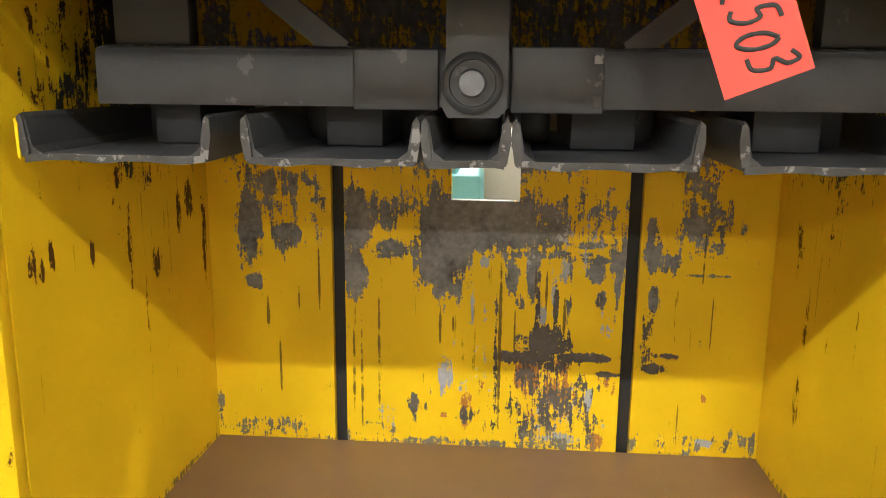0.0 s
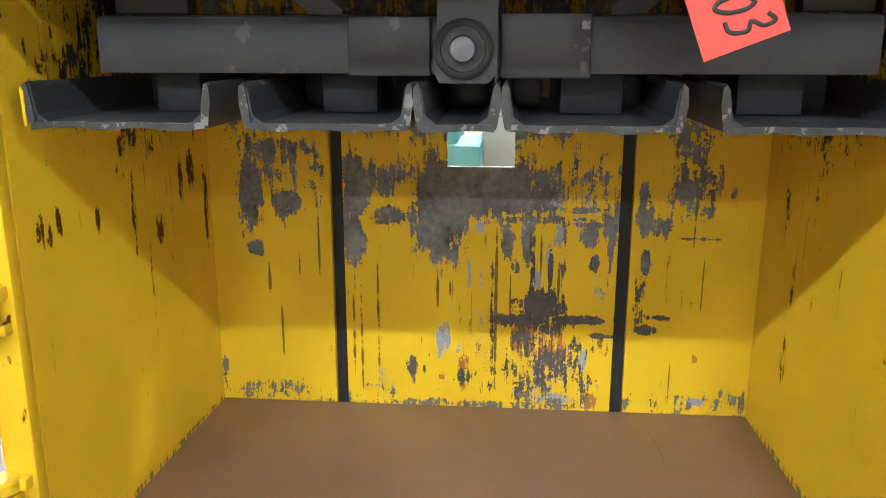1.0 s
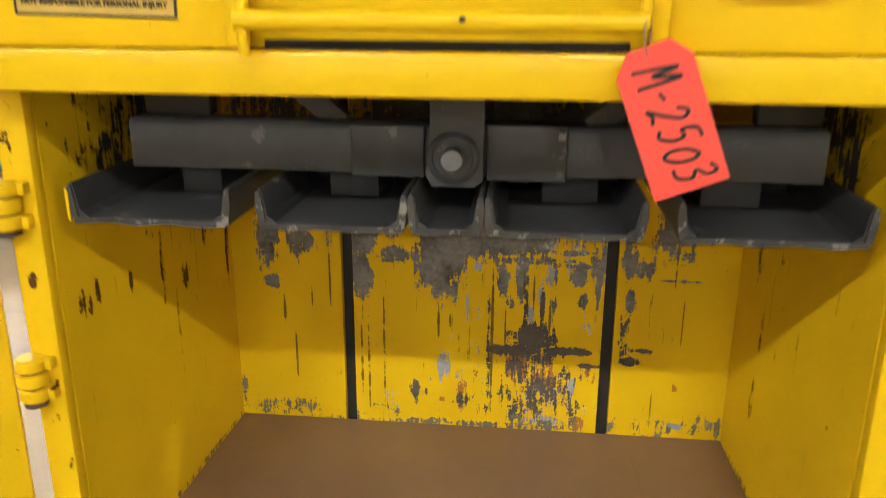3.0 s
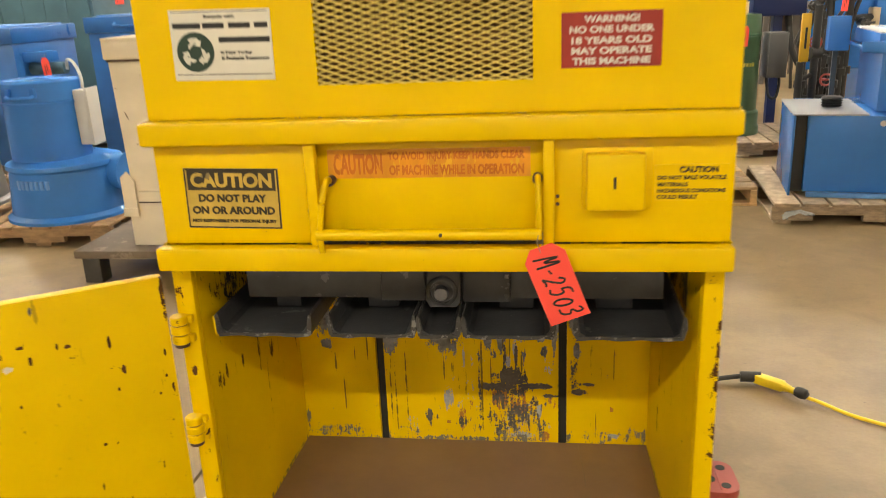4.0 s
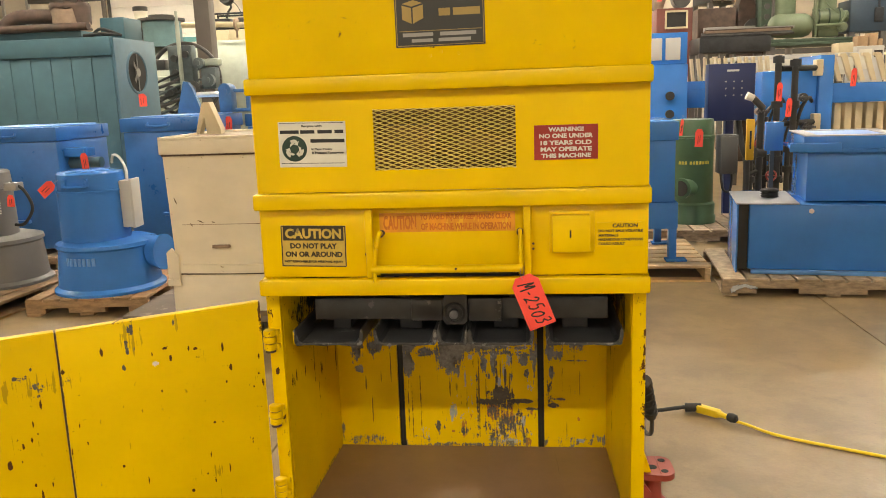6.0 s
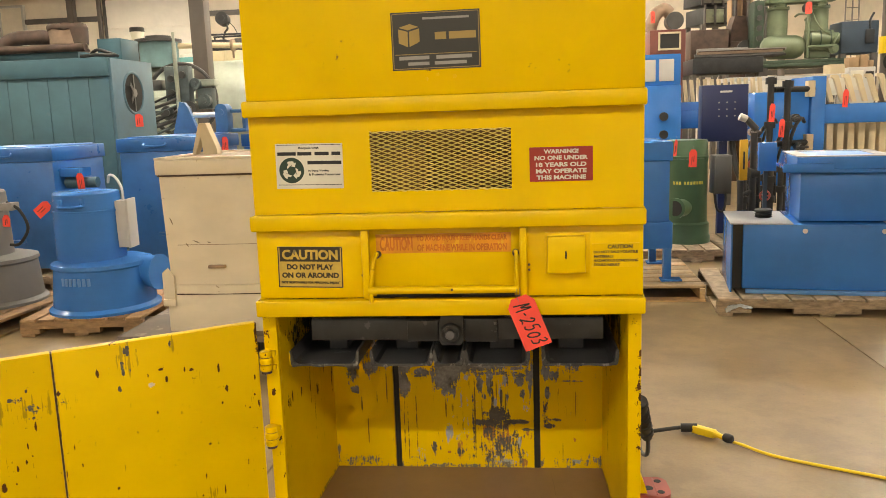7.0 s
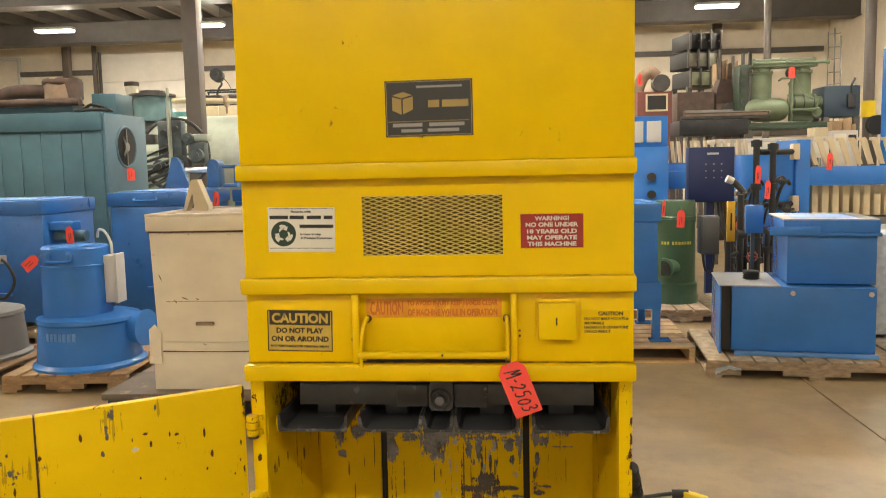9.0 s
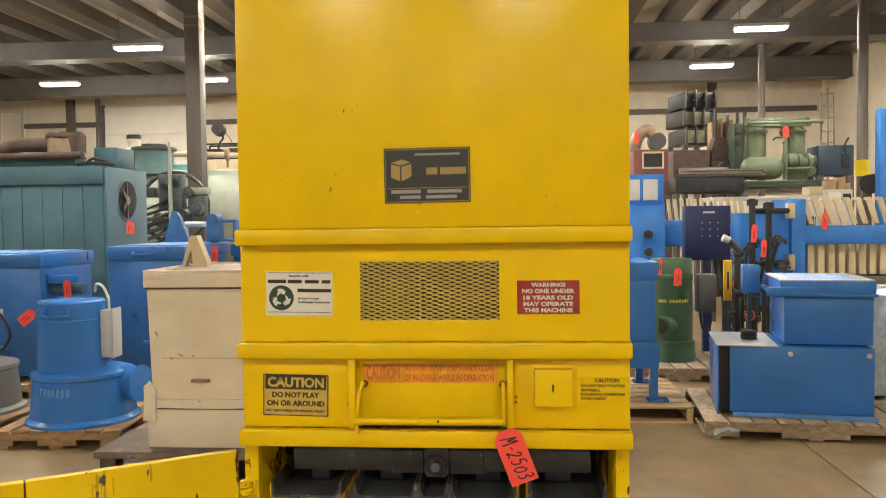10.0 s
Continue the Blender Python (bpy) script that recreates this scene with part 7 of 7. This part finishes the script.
for x in (-0.4, 0.45):
    bm = B()
    rod(bm, (x, 0.15, 3.246), (x, 0.15, 3.34), 0.03, seg=12)
    part("riser", bm, M_SAGE, gc)
# tower is the same sage as the cylinders, its shade put into the colour
bm = B()
box(bm, -0.76, -0.58, 0.1, 0.5, 2.22, 3.30, 0.015)
tower = part("filter_tower", bm, M_SAGE_DARK, gc)
for k in range(5):
    bm = B()
    rod(bm, (-0.67, 0.09, 2.45 + 0.18 * k), (-0.67, 0.06, 2.45 + 0.18 * k), 0.05, seg=14)
    part("port", bm, M_STEEL_BLACK, tower)
bm = B()
rod(bm, (0.05, -0.22, 2.56), (0.50, -0.22, 2.56), 0.14, seg=28)
rod(bm, (0.50, -0.22, 2.56), (0.60, -0.22, 2.56), 0.10, seg=24)
box(bm, 0.10, 0.45, -0.3, -0.1, 2.221, 2.44, 0.015)
mot = part("motor", bm, M_SAGE, gc)
for k in range(3):
    bm = B()
    rod(bm, (0.09 + 0.17 * k, -0.22, 2.56), (0.11 + 0.17 * k, -0.22, 2.56), 0.152, seg=28)
    part("cooling_fin", bm, M_SAGE_DARK, mot)
for pts, r in (([(0.02, -0.42, 2.24), (0.02, -0.42, 2.6), (0.02, -0.42, 2.98)], 0.026), ([(0.02, -0.42, 2.41), (0.3, -0.44, 2.41), (0.5, -0.42, 2.42)], 0.03), ([(0.12, -0.2, 3.1), (0.2, -0.35, 2.8), (0.34, -0.36, 2.66), (0.6, -0.3, 2.52)], 0.014), ([(-0.16, -0.25, 2.95), (-0.1, -0.3, 2.99), (0.02, -0.42, 2.98)], 0.02)):
    bm = B()
    sweep(bm, pts, r, 10)
    part("pipe", bm, M_SAGE, gc)
bm = B()
bmesh.ops.create_uvsphere(bm, u_segments=20, v_segments=12, radius=0.08, matrix=Matrix.Translation((0.02, -0.3, 3.08)) @ Matrix.Diagonal((1, 0.7, 1.1, 1)))
part("pressure_valve", bm, M_BLACK_STEEL, gc, "black valve housing")
bm = B()
box(bm, -0.85, 0.85, -0.48, 0.45, 2.08, 2.14, 0.008)
box(bm, -0.85, 0.85, -0.48, -0.40, 2.141, 2.20, 0.008)
part("skid", bm, M_SAGE_DARK, gc)
legs(gc, -0.75, 0.8, -0.45, 0.45, 2.079, 0.05)
bm = B()
box(bm, -0.56, 0.62, 0.0, 0.22, 3.225, 3.29, 0.01)
part("header_plate", bm, M_SAGE, gc)
bm = B()
rod(bm, (0.02, -0.36, 2.22), (0.02, -0.36, 2.92), 0.032, seg=14)
for z in (2.40, 2.66, 2.86):
    rod(bm, (0.02, -0.36, z), (0.02, -0.36, z + 0.04), 0.05, seg=14)
part("riser_pipe", bm, M_SAGE, gc)
bm = B()
rod(bm, (0.053, -0.36, 2.38), (0.42, -0.36, 2.37), 0.034, seg=14)
part("drain_pipe", bm, M_SAGE, gc)
bm = B()
rod(bm, (0.47, -0.42, 2.37), (0.47, -0.34, 2.37), 0.085, seg=20)
rod(bm, (0.47, -0.45, 2.37), (0.47, -0.421, 2.37), 0.04, seg=14)
rod(bm, (0.47, -0.38, 2.45), (0.56, -0.34, 2.62), 0.018, seg=8)
part("drain_valve", bm, M_SAGE, gc)
red_tag(5.19, 12.7, 3.17, 0, 0.11, 0.2)

cr = thing("crate_stack", "stack of dark steel crates on a tall rack", "crates", pose(4.3, 16.2, 0, 0, 0, 15))
for k in range(3):
    x, z = (0.03, -0.03, 0.02)[k], 3.15 + 0.40 * k
    bm = B()
    box(bm, -0.37 + x, 0.37 + x, -0.36, 0.46, z, z + 0.34, 0.01)
    crate = part("crate", bm, M_BLACK_STEEL, cr)
    for q in range(3):
        bm = B()
        box(bm, -0.335 + 0.235 * q + x, -0.135 + 0.235 * q + x, -0.372, -0.361, z + 0.03, z + 0.31, 0.003)
        part("panel", bm, (M_CRATE_PANEL, M_CRATE_GREY, M_BLACK_STEEL)[k], crate)
        bm = B()
        rod(bm, (-0.15 + 0.235 * q + x, -0.40, z + 0.17), (-0.15 + 0.235 * q + x, -0.373, z + 0.17), 0.022, seg=10)
        part("bolt", bm, M_STEEL_DULL, crate)
    for q in range(4):
        bm = B()
        box(bm, -0.375 + 0.235 * q + x, -0.338 + 0.235 * q + x, -0.42, -0.373, z - 0.02, z + 0.385, 0.004)
        part("stake", bm, M_BEAM, crate)
legs(cr, -0.37, 0.38, -0.36, 0.44, 3.149, 0.05)

sr = thing("bar_rack", "dark upright rack holding rusty sheet offcuts", "rack", pose(4.62, 14.6, 0))
for x in (-0.25, 0.02, 0.22, 0.36):
    bm = B()
    box(bm, x, x + 0.05, -0.05, 0.05, 0, 3.62 + 0.2 * x, 0.004)
    part("upright", bm, M_BEAM, sr)
for k in range(5):
    bm = B()
    box(bm, -0.19 + 0.04 * k, -0.172 + 0.04 * k, -0.03, 0.3, 1.9, 3.50 + 0.03 * (k % 3), 0, pose(0, 0, 0, 0, -1.5 + k, 0))
    part("offcut", bm, M_RUST if k % 2 else M_CARTON, sr)
bm = B()
box(bm, -0.4, 0.5, -0.1, 0.35, 1.8, 1.899, 0.006)
part("ledge", bm, M_BEAM, sr)

mc = thing("maroon_cabinet", "maroon machine cabinet with a framed window", "machine", pose(2.72, 12.6, 0))
bm = B()
box(bm, -0.3, 0.3, -0.4, 0.4, 0.0, 2.76, 0.01)
mb = part("case", bm, M_MAROON, mc)
bm = B()
for a, b, c, d in ((-0.16, 0.22, 2.42, 2.45), (-0.16, 0.22, 2.69, 2.72), (-0.16, -0.13, 2.45, 2.69), (0.19, 0.22, 2.45, 2.69)):
    box(bm, a, b, -0.42, -0.401, c, d)
part("window_frame", bm, M_CREAM_PLATE, mb)
bm = B()
box(bm, -0.13, 0.19, -0.408, -0.401, 2.45, 2.69)
part("window_pane", bm, M_DARK, mb)
bm = B()
sweep(bm, [(-0.24, 0.0, 2.762), (-0.22, 0.0, 2.88), (-0.14, 0.0, 3.06), (0.0, 0.0, 3.14), (0.10, 0.0, 3.06)], 0.11, 16)
part("chute", bm, M_TAN, mc, "dusty tan curved blower chute")
bm = B()
rod(bm, (0.16, -0.16, 2.93), (0.16, 0.1, 2.93), 0.15, seg=28)
part("blower", bm, M_STEEL_BLACK, mc)
red_tag(2.50, 12.42, 3.10, 0, 0.07, 0.2)
bw = thing("brown_machine", "rust brown machine with a flat table", "machine", pose(3.7, 14.0, 0))
bm = B()
box(bm, -0.3, 0.40, -0.3, 0.4, 2.2, 2.86, 0.02)
part("case", bm, M_RUST_DARK, bw)
bm = B()
box(bm, -0.2, 0.7, -0.5, -0.301, 2.4, 2.5, 0.01)
part("table", bm, M_STEEL_DULL, bw)
legs(bw, -0.3, 0.5, -0.3, 0.4, 2.199, 0.06)
db = thing("dark_blue_box", "dark blue steel box on a stand", "box", pose(6.2, 13.4, 0))
bm = B()
box(bm, -0.30, 0.34, -0.3, 0.3, 2.29, 2.85, 0.02)
part("case", bm, M_NAVY_DULL, db)
legs(db, -0.30, 0.34, -0.3, 0.3, 2.289, 0.05)
bm = B()
box(bm, 0.10, 0.26, -0.34, -0.301, 2.45, 2.70, 0.02)
sweep(bm, [(0.18, -0.32, 2.70), (0.17, -0.33, 2.85), (0.24, -0.3, 2.98)], 0.02, 8)
part("hatch", bm, M_BLACK_STEEL, db)
ld = thing("wire_rack", "tall thin grey wire rack leaning at the east wall", "rack", pose(9.06, 21.0, 0))
for x, top in ((-0.26, 2.9), (-0.13, 5.0), (0.04, 5.1), (0.2, 4.9), (0.32, 3.0)):
    bm = B()
    rod(bm, (x * 1.2, 0, 0), (x, 0.1, top), 0.02, seg=10)
    part("upright", bm, M_STEEL_DULL, ld)
for k in range(14):
    bm = B()
    z = 0.5 + 0.34 * k
    half = 0.34 if z < 2.9 else 0.15
    rod(bm, (0.035 - half, 0.05, z), (0.035 + half, 0.05, z + 0.03 * (k % 2)), 0.012, seg=8)
    part("rung", bm, M_STEEL_DULL, ld)

# far left clutter on top of a rack
rk = thing("storage_rack", "dark storage rack with boxes along the far side", "rack", pose(-9.2, 15.5, 0))
legs(rk, -3.2, 3.2, -0.5, 0.5, 2.4, 0.06)
bm = B()
box(bm, -3.2, 3.2, -0.5, 0.5, 2.401, 2.48)
part("shelf", bm, M_BEAM, rk)
for x, w, h, mm in ((-2.6, 0.7, 0.45, M_CREAM_PLATE), (-1.7, 0.5, 0.3, M_LIGHT_GREY), (-0.9, 0.9, 0.35, M_TEAL_PALE), (0.93, 0.7, 0.78, M_CREAM_PLATE), (1.6, 0.3, 0.5, M_WHITE), (2.1, 0.8, 0.4, M_TEAL_PALE)):
    bm = B()
    box(bm, x - w / 2, x + w / 2, -0.3, 0.3, 2.481, 2.481 + h, 0.02)
    part("carton", bm, mm, rk)
pail = thing("pail", "white plastic pail with a dark band on a carton", "pail", pose(-8.27, 15.4, 3.262))
bm = B()
lathe(bm, [(0.12, 0.0), (0.15, 0.22)], 24)
part("bucket", bm, M_WHITE, pail)
bm = B()
lathe(bm, [(0.155, 0.221), (0.16, 0.23), (0.16, 0.31), (0.14, 0.32)], 24)
part("lid", bm, M_STEEL_BLACK, pail)
yb = thing("cream_crate", "long cream painted steel crate on top of the tank", "crate", pose(-4.75, 12.75, 2.36))
bm = B()
box(bm, -0.95, 0.95, -0.24, 0.24, 0.0, 0.40, 0.015)
part("case", bm, M_CREAM_PLATE, yb)
for x in (-0.5, 0.1, 0.7):
    bm = B()
    box(bm, x - 0.03, x + 0.03, -0.262, -0.241, 0.01, 0.39, 0.004)
    part("rib", bm, M_CREAM_PLATE, yb)
pw = thing("pressure_washer", "black pump unit with a hose reel on the cream crate", "pump", pose(-5.17, 12.75, 2.761))
bm = B()
for a in (-0.4, 0.4):
    rod(bm, (a, -0.2, 0), (a, -0.2, 0.30), 0.018, seg=8)
    rod(bm, (a, 0.2, 0), (a, 0.2, 0.30), 0.018, seg=8)
    rod(bm, (a, -0.2, 0.28), (a * 1.12, -0.2, 0.33), 0.03, seg=8)
for y in (-0.2, 0.2):
    rod(bm, (-0.42, y, 0.29), (0.42, y, 0.29), 0.018, seg=8)
    rod(bm, (-0.42, y, 0.02), (0.42, y, 0.02), 0.02, seg=8)
part("frame", bm, M_BLACK_STEEL, pw)
bm = B()
box(bm, -0.36, -0.04, -0.16, 0.16, 0.04, 0.21, 0.03)
part("engine", bm, M_BLACK_STEEL, pw)
bm = B()
rod(bm, (0.08, -0.02, 0.13), (0.34, -0.02, 0.13), 0.10, seg=20)
rod(bm, (-0.04, -0.02, 0.12), (0.08, -0.02, 0.12), 0.03, seg=12)
part("pump_head", bm, M_STEEL_BLACK, pw)
bm = B()
rod(bm, (-0.14, -0.08, 0.60), (-0.14, 0.08, 0.57), 0.12, seg=20)
rod(bm, (-0.14, -0.10, 0.60), (-0.14, -0.081, 0.60), 0.06, seg=14)
part("hose_reel", bm, M_RUBBER, pw)
bm = B()
sweep(bm, [(-0.10, 0.0, 0.50), (-0.06, 0.0, 0.42), (-0.12, 0.0, 0.34), (-0.16, 0.0, 0.22)], 0.02, 8)
sweep(bm, [(-0.06, 0.0, 0.55), (0.05, 0.0, 0.45), (0.16, -0.1, 0.30)], 0.008, 6)
part("hose", bm, M_RUBBER, pw)

# rusty press between the crates and the compressor
rp = thing("rusty_press", "dark rusty iron press with a flywheel on a base", "machine", pose(4.36, 13.9, 0))
bm = B()
box(bm, -0.24, 0.24, -0.25, 0.35, 0.0, 2.62, 0.02)
part("base", bm, M_RUST_DARK, rp)
bm = B()
prism(bm, [(-0.22, 2.621), (0.22, 2.621), (0.20, 2.85), (0.08, 2.9), (0.06, 3.08), (-0.14, 3.1), (-0.2, 2.9)], "y", -0.15, 0.25)
part("frame", bm, M_RUST, rp)
bm = B()
rod(bm, (0.05, -0.251, 2.45), (0.05, -0.31, 2.45), 0.19, seg=28)
rod(bm, (0.05, -0.311, 2.45), (0.05, -0.36, 2.45), 0.05, seg=16)
part("flywheel", bm, M_STEEL_BLACK, rp)
for k in range(4):
    bm = B()
    rod(bm, (-0.2 + 0.12 * k, -0.2, 2.05 + 0.03 * k), (-0.16 + 0.12 * k, -0.34, 2.3), 0.014, seg=8)
    part("lever", bm, M_TAN if k % 2 else M_STEEL_BLACK, rp)

# pile of angle stock on the black trough's rack
for k in range(9):
    bm = B()
    y = 0.05 * (k % 4)
    prism(bm, [(0, 0), (0.035, 0), (0.035, 0.006), (0.006, 0.006), (0.006, 0.035), (0, 0.035)], "x", -0.55 + 0.03 * k, 0.75 + 0.05 * (k % 3))
    solid("angle_bar", bm, (M_TAN, M_RUST, M_STEEL_DULL)[k % 3], "loose steel angle bar lying on the black trough", "bar", pose(3.55, 11.15 + 0.05 * k, 2.26 + 0.02 * (k % 3), 0, 0, 2.0 * (k % 4) - 3), "angle bars")

# pale cabinet with cartons on it
wc = thing("white_cabinet", "off-white steel cabinet with a dark window", "cabinet", pose(5.46, 11.2, 0))
bm = B()
box(bm, -0.2, 0.2, -0.2, 0.25, 0.0, 1.97, 0.01)
case = part("case", bm, M_LIGHT_GREY, wc)
bm = B()
box(bm, 0.05, 0.17, -0.212, -0.201, 1.80, 1.90, 0.002)
part("window", bm, M_DARK, case)
bm = B()
box(bm, -0.17, 0.02, -0.208, -0.201, 1.62, 1.92, 0.002)
part("door_panel", bm, M_WHITE, case)
for x, w, h in ((-0.11, 0.15, 0.15), (0.05, 0.12, 0.19), (0.15, 0.07, 0.1)):
    bm = B()
    box(bm, -w / 2, w / 2, -0.1, 0.1, 0, h, 0.004)
    cb = solid("carton", bm, M_CARTON, "small tan cardboard carton on the pale cabinet", "carton", pose(5.46 + x, 11.15, 1.971), "cartons on the cabinet")
    bm = B()
    box(bm, -0.012, 0.012, -0.1012, 0.1, h + 0.0002, h + 0.0012)
    part("tape", bm, M_CREAM_PLATE, cb)

# black hose reel beside the gantry
hr = thing("hose_reel", "black hose reel on a dark stand beside the gantry", "reel", pose(6.56, 12.5, 0))
bm = B()
box(bm, -0.05, 0.05, 0.02, 0.12, 0, 2.1, 0.006)
part("stand", bm, M_BEAM, hr)
for y in (-0.12, 0.0):
    bm = B()
    rod(bm, (0, y, 2.1), (0, y + 0.015, 2.1), 0.17, seg=28)
    part("reel_disc", bm, M_RUBBER, hr)
bm = B()
rod(bm, (0, -0.104, 2.1), (0, -0.001, 2.1), 0.13, seg=24)
part("hose", bm, M_STEEL_BLACK, hr)

# black valve manifold on the floor behind the lever stand
vm = thing("valve_manifold", "black plastic valve manifold with red hand wheels", "manifold", pose(2.42, 5.6, 0))
for x, y, z in ((-0.12, 0.0, 1.0), (0.02, 0.06, 1.16), (0.12, -0.02, 0.86)):
    bm = B()
    rod(bm, (x, y, 0), (x, y, z), 0.032, seg=16)
    for q in (0.25, 0.55, z - 0.12):
        rod(bm, (x, y, q), (x, y, q + 0.06), 0.05, seg=16)
    part("pipe", bm, M_RUBBER, vm)
for a, b in (((-0.12, 0.0, 0.46), (0.12, -0.02, 0.46)), ((-0.12, 0.0, 0.78), (0.02, 0.06, 0.80))):
    bm = B()
    rod(bm, a, b, 0.03, seg=14)
    part("cross_pipe", bm, M_RUBBER, vm)
for x, z in ((-0.05, 0.92), (0.06, 0.62)):
    bm = B()
    ring = [(x + 0.045 * math.cos(2 * math.pi * k / 16), -0.075, z + 0.045 * math.sin(2 * math.pi * k / 16)) for k in range(17)]
    sweep(bm, ring, 0.009, 6)
    box(bm, x - 0.045, x + 0.045, -0.08, -0.07, z - 0.006, z + 0.006)
    rod(bm, (x, -0.078, z), (x, 0.0, z), 0.01, seg=8)
    part("hand_wheel", bm, M_RED, vm)
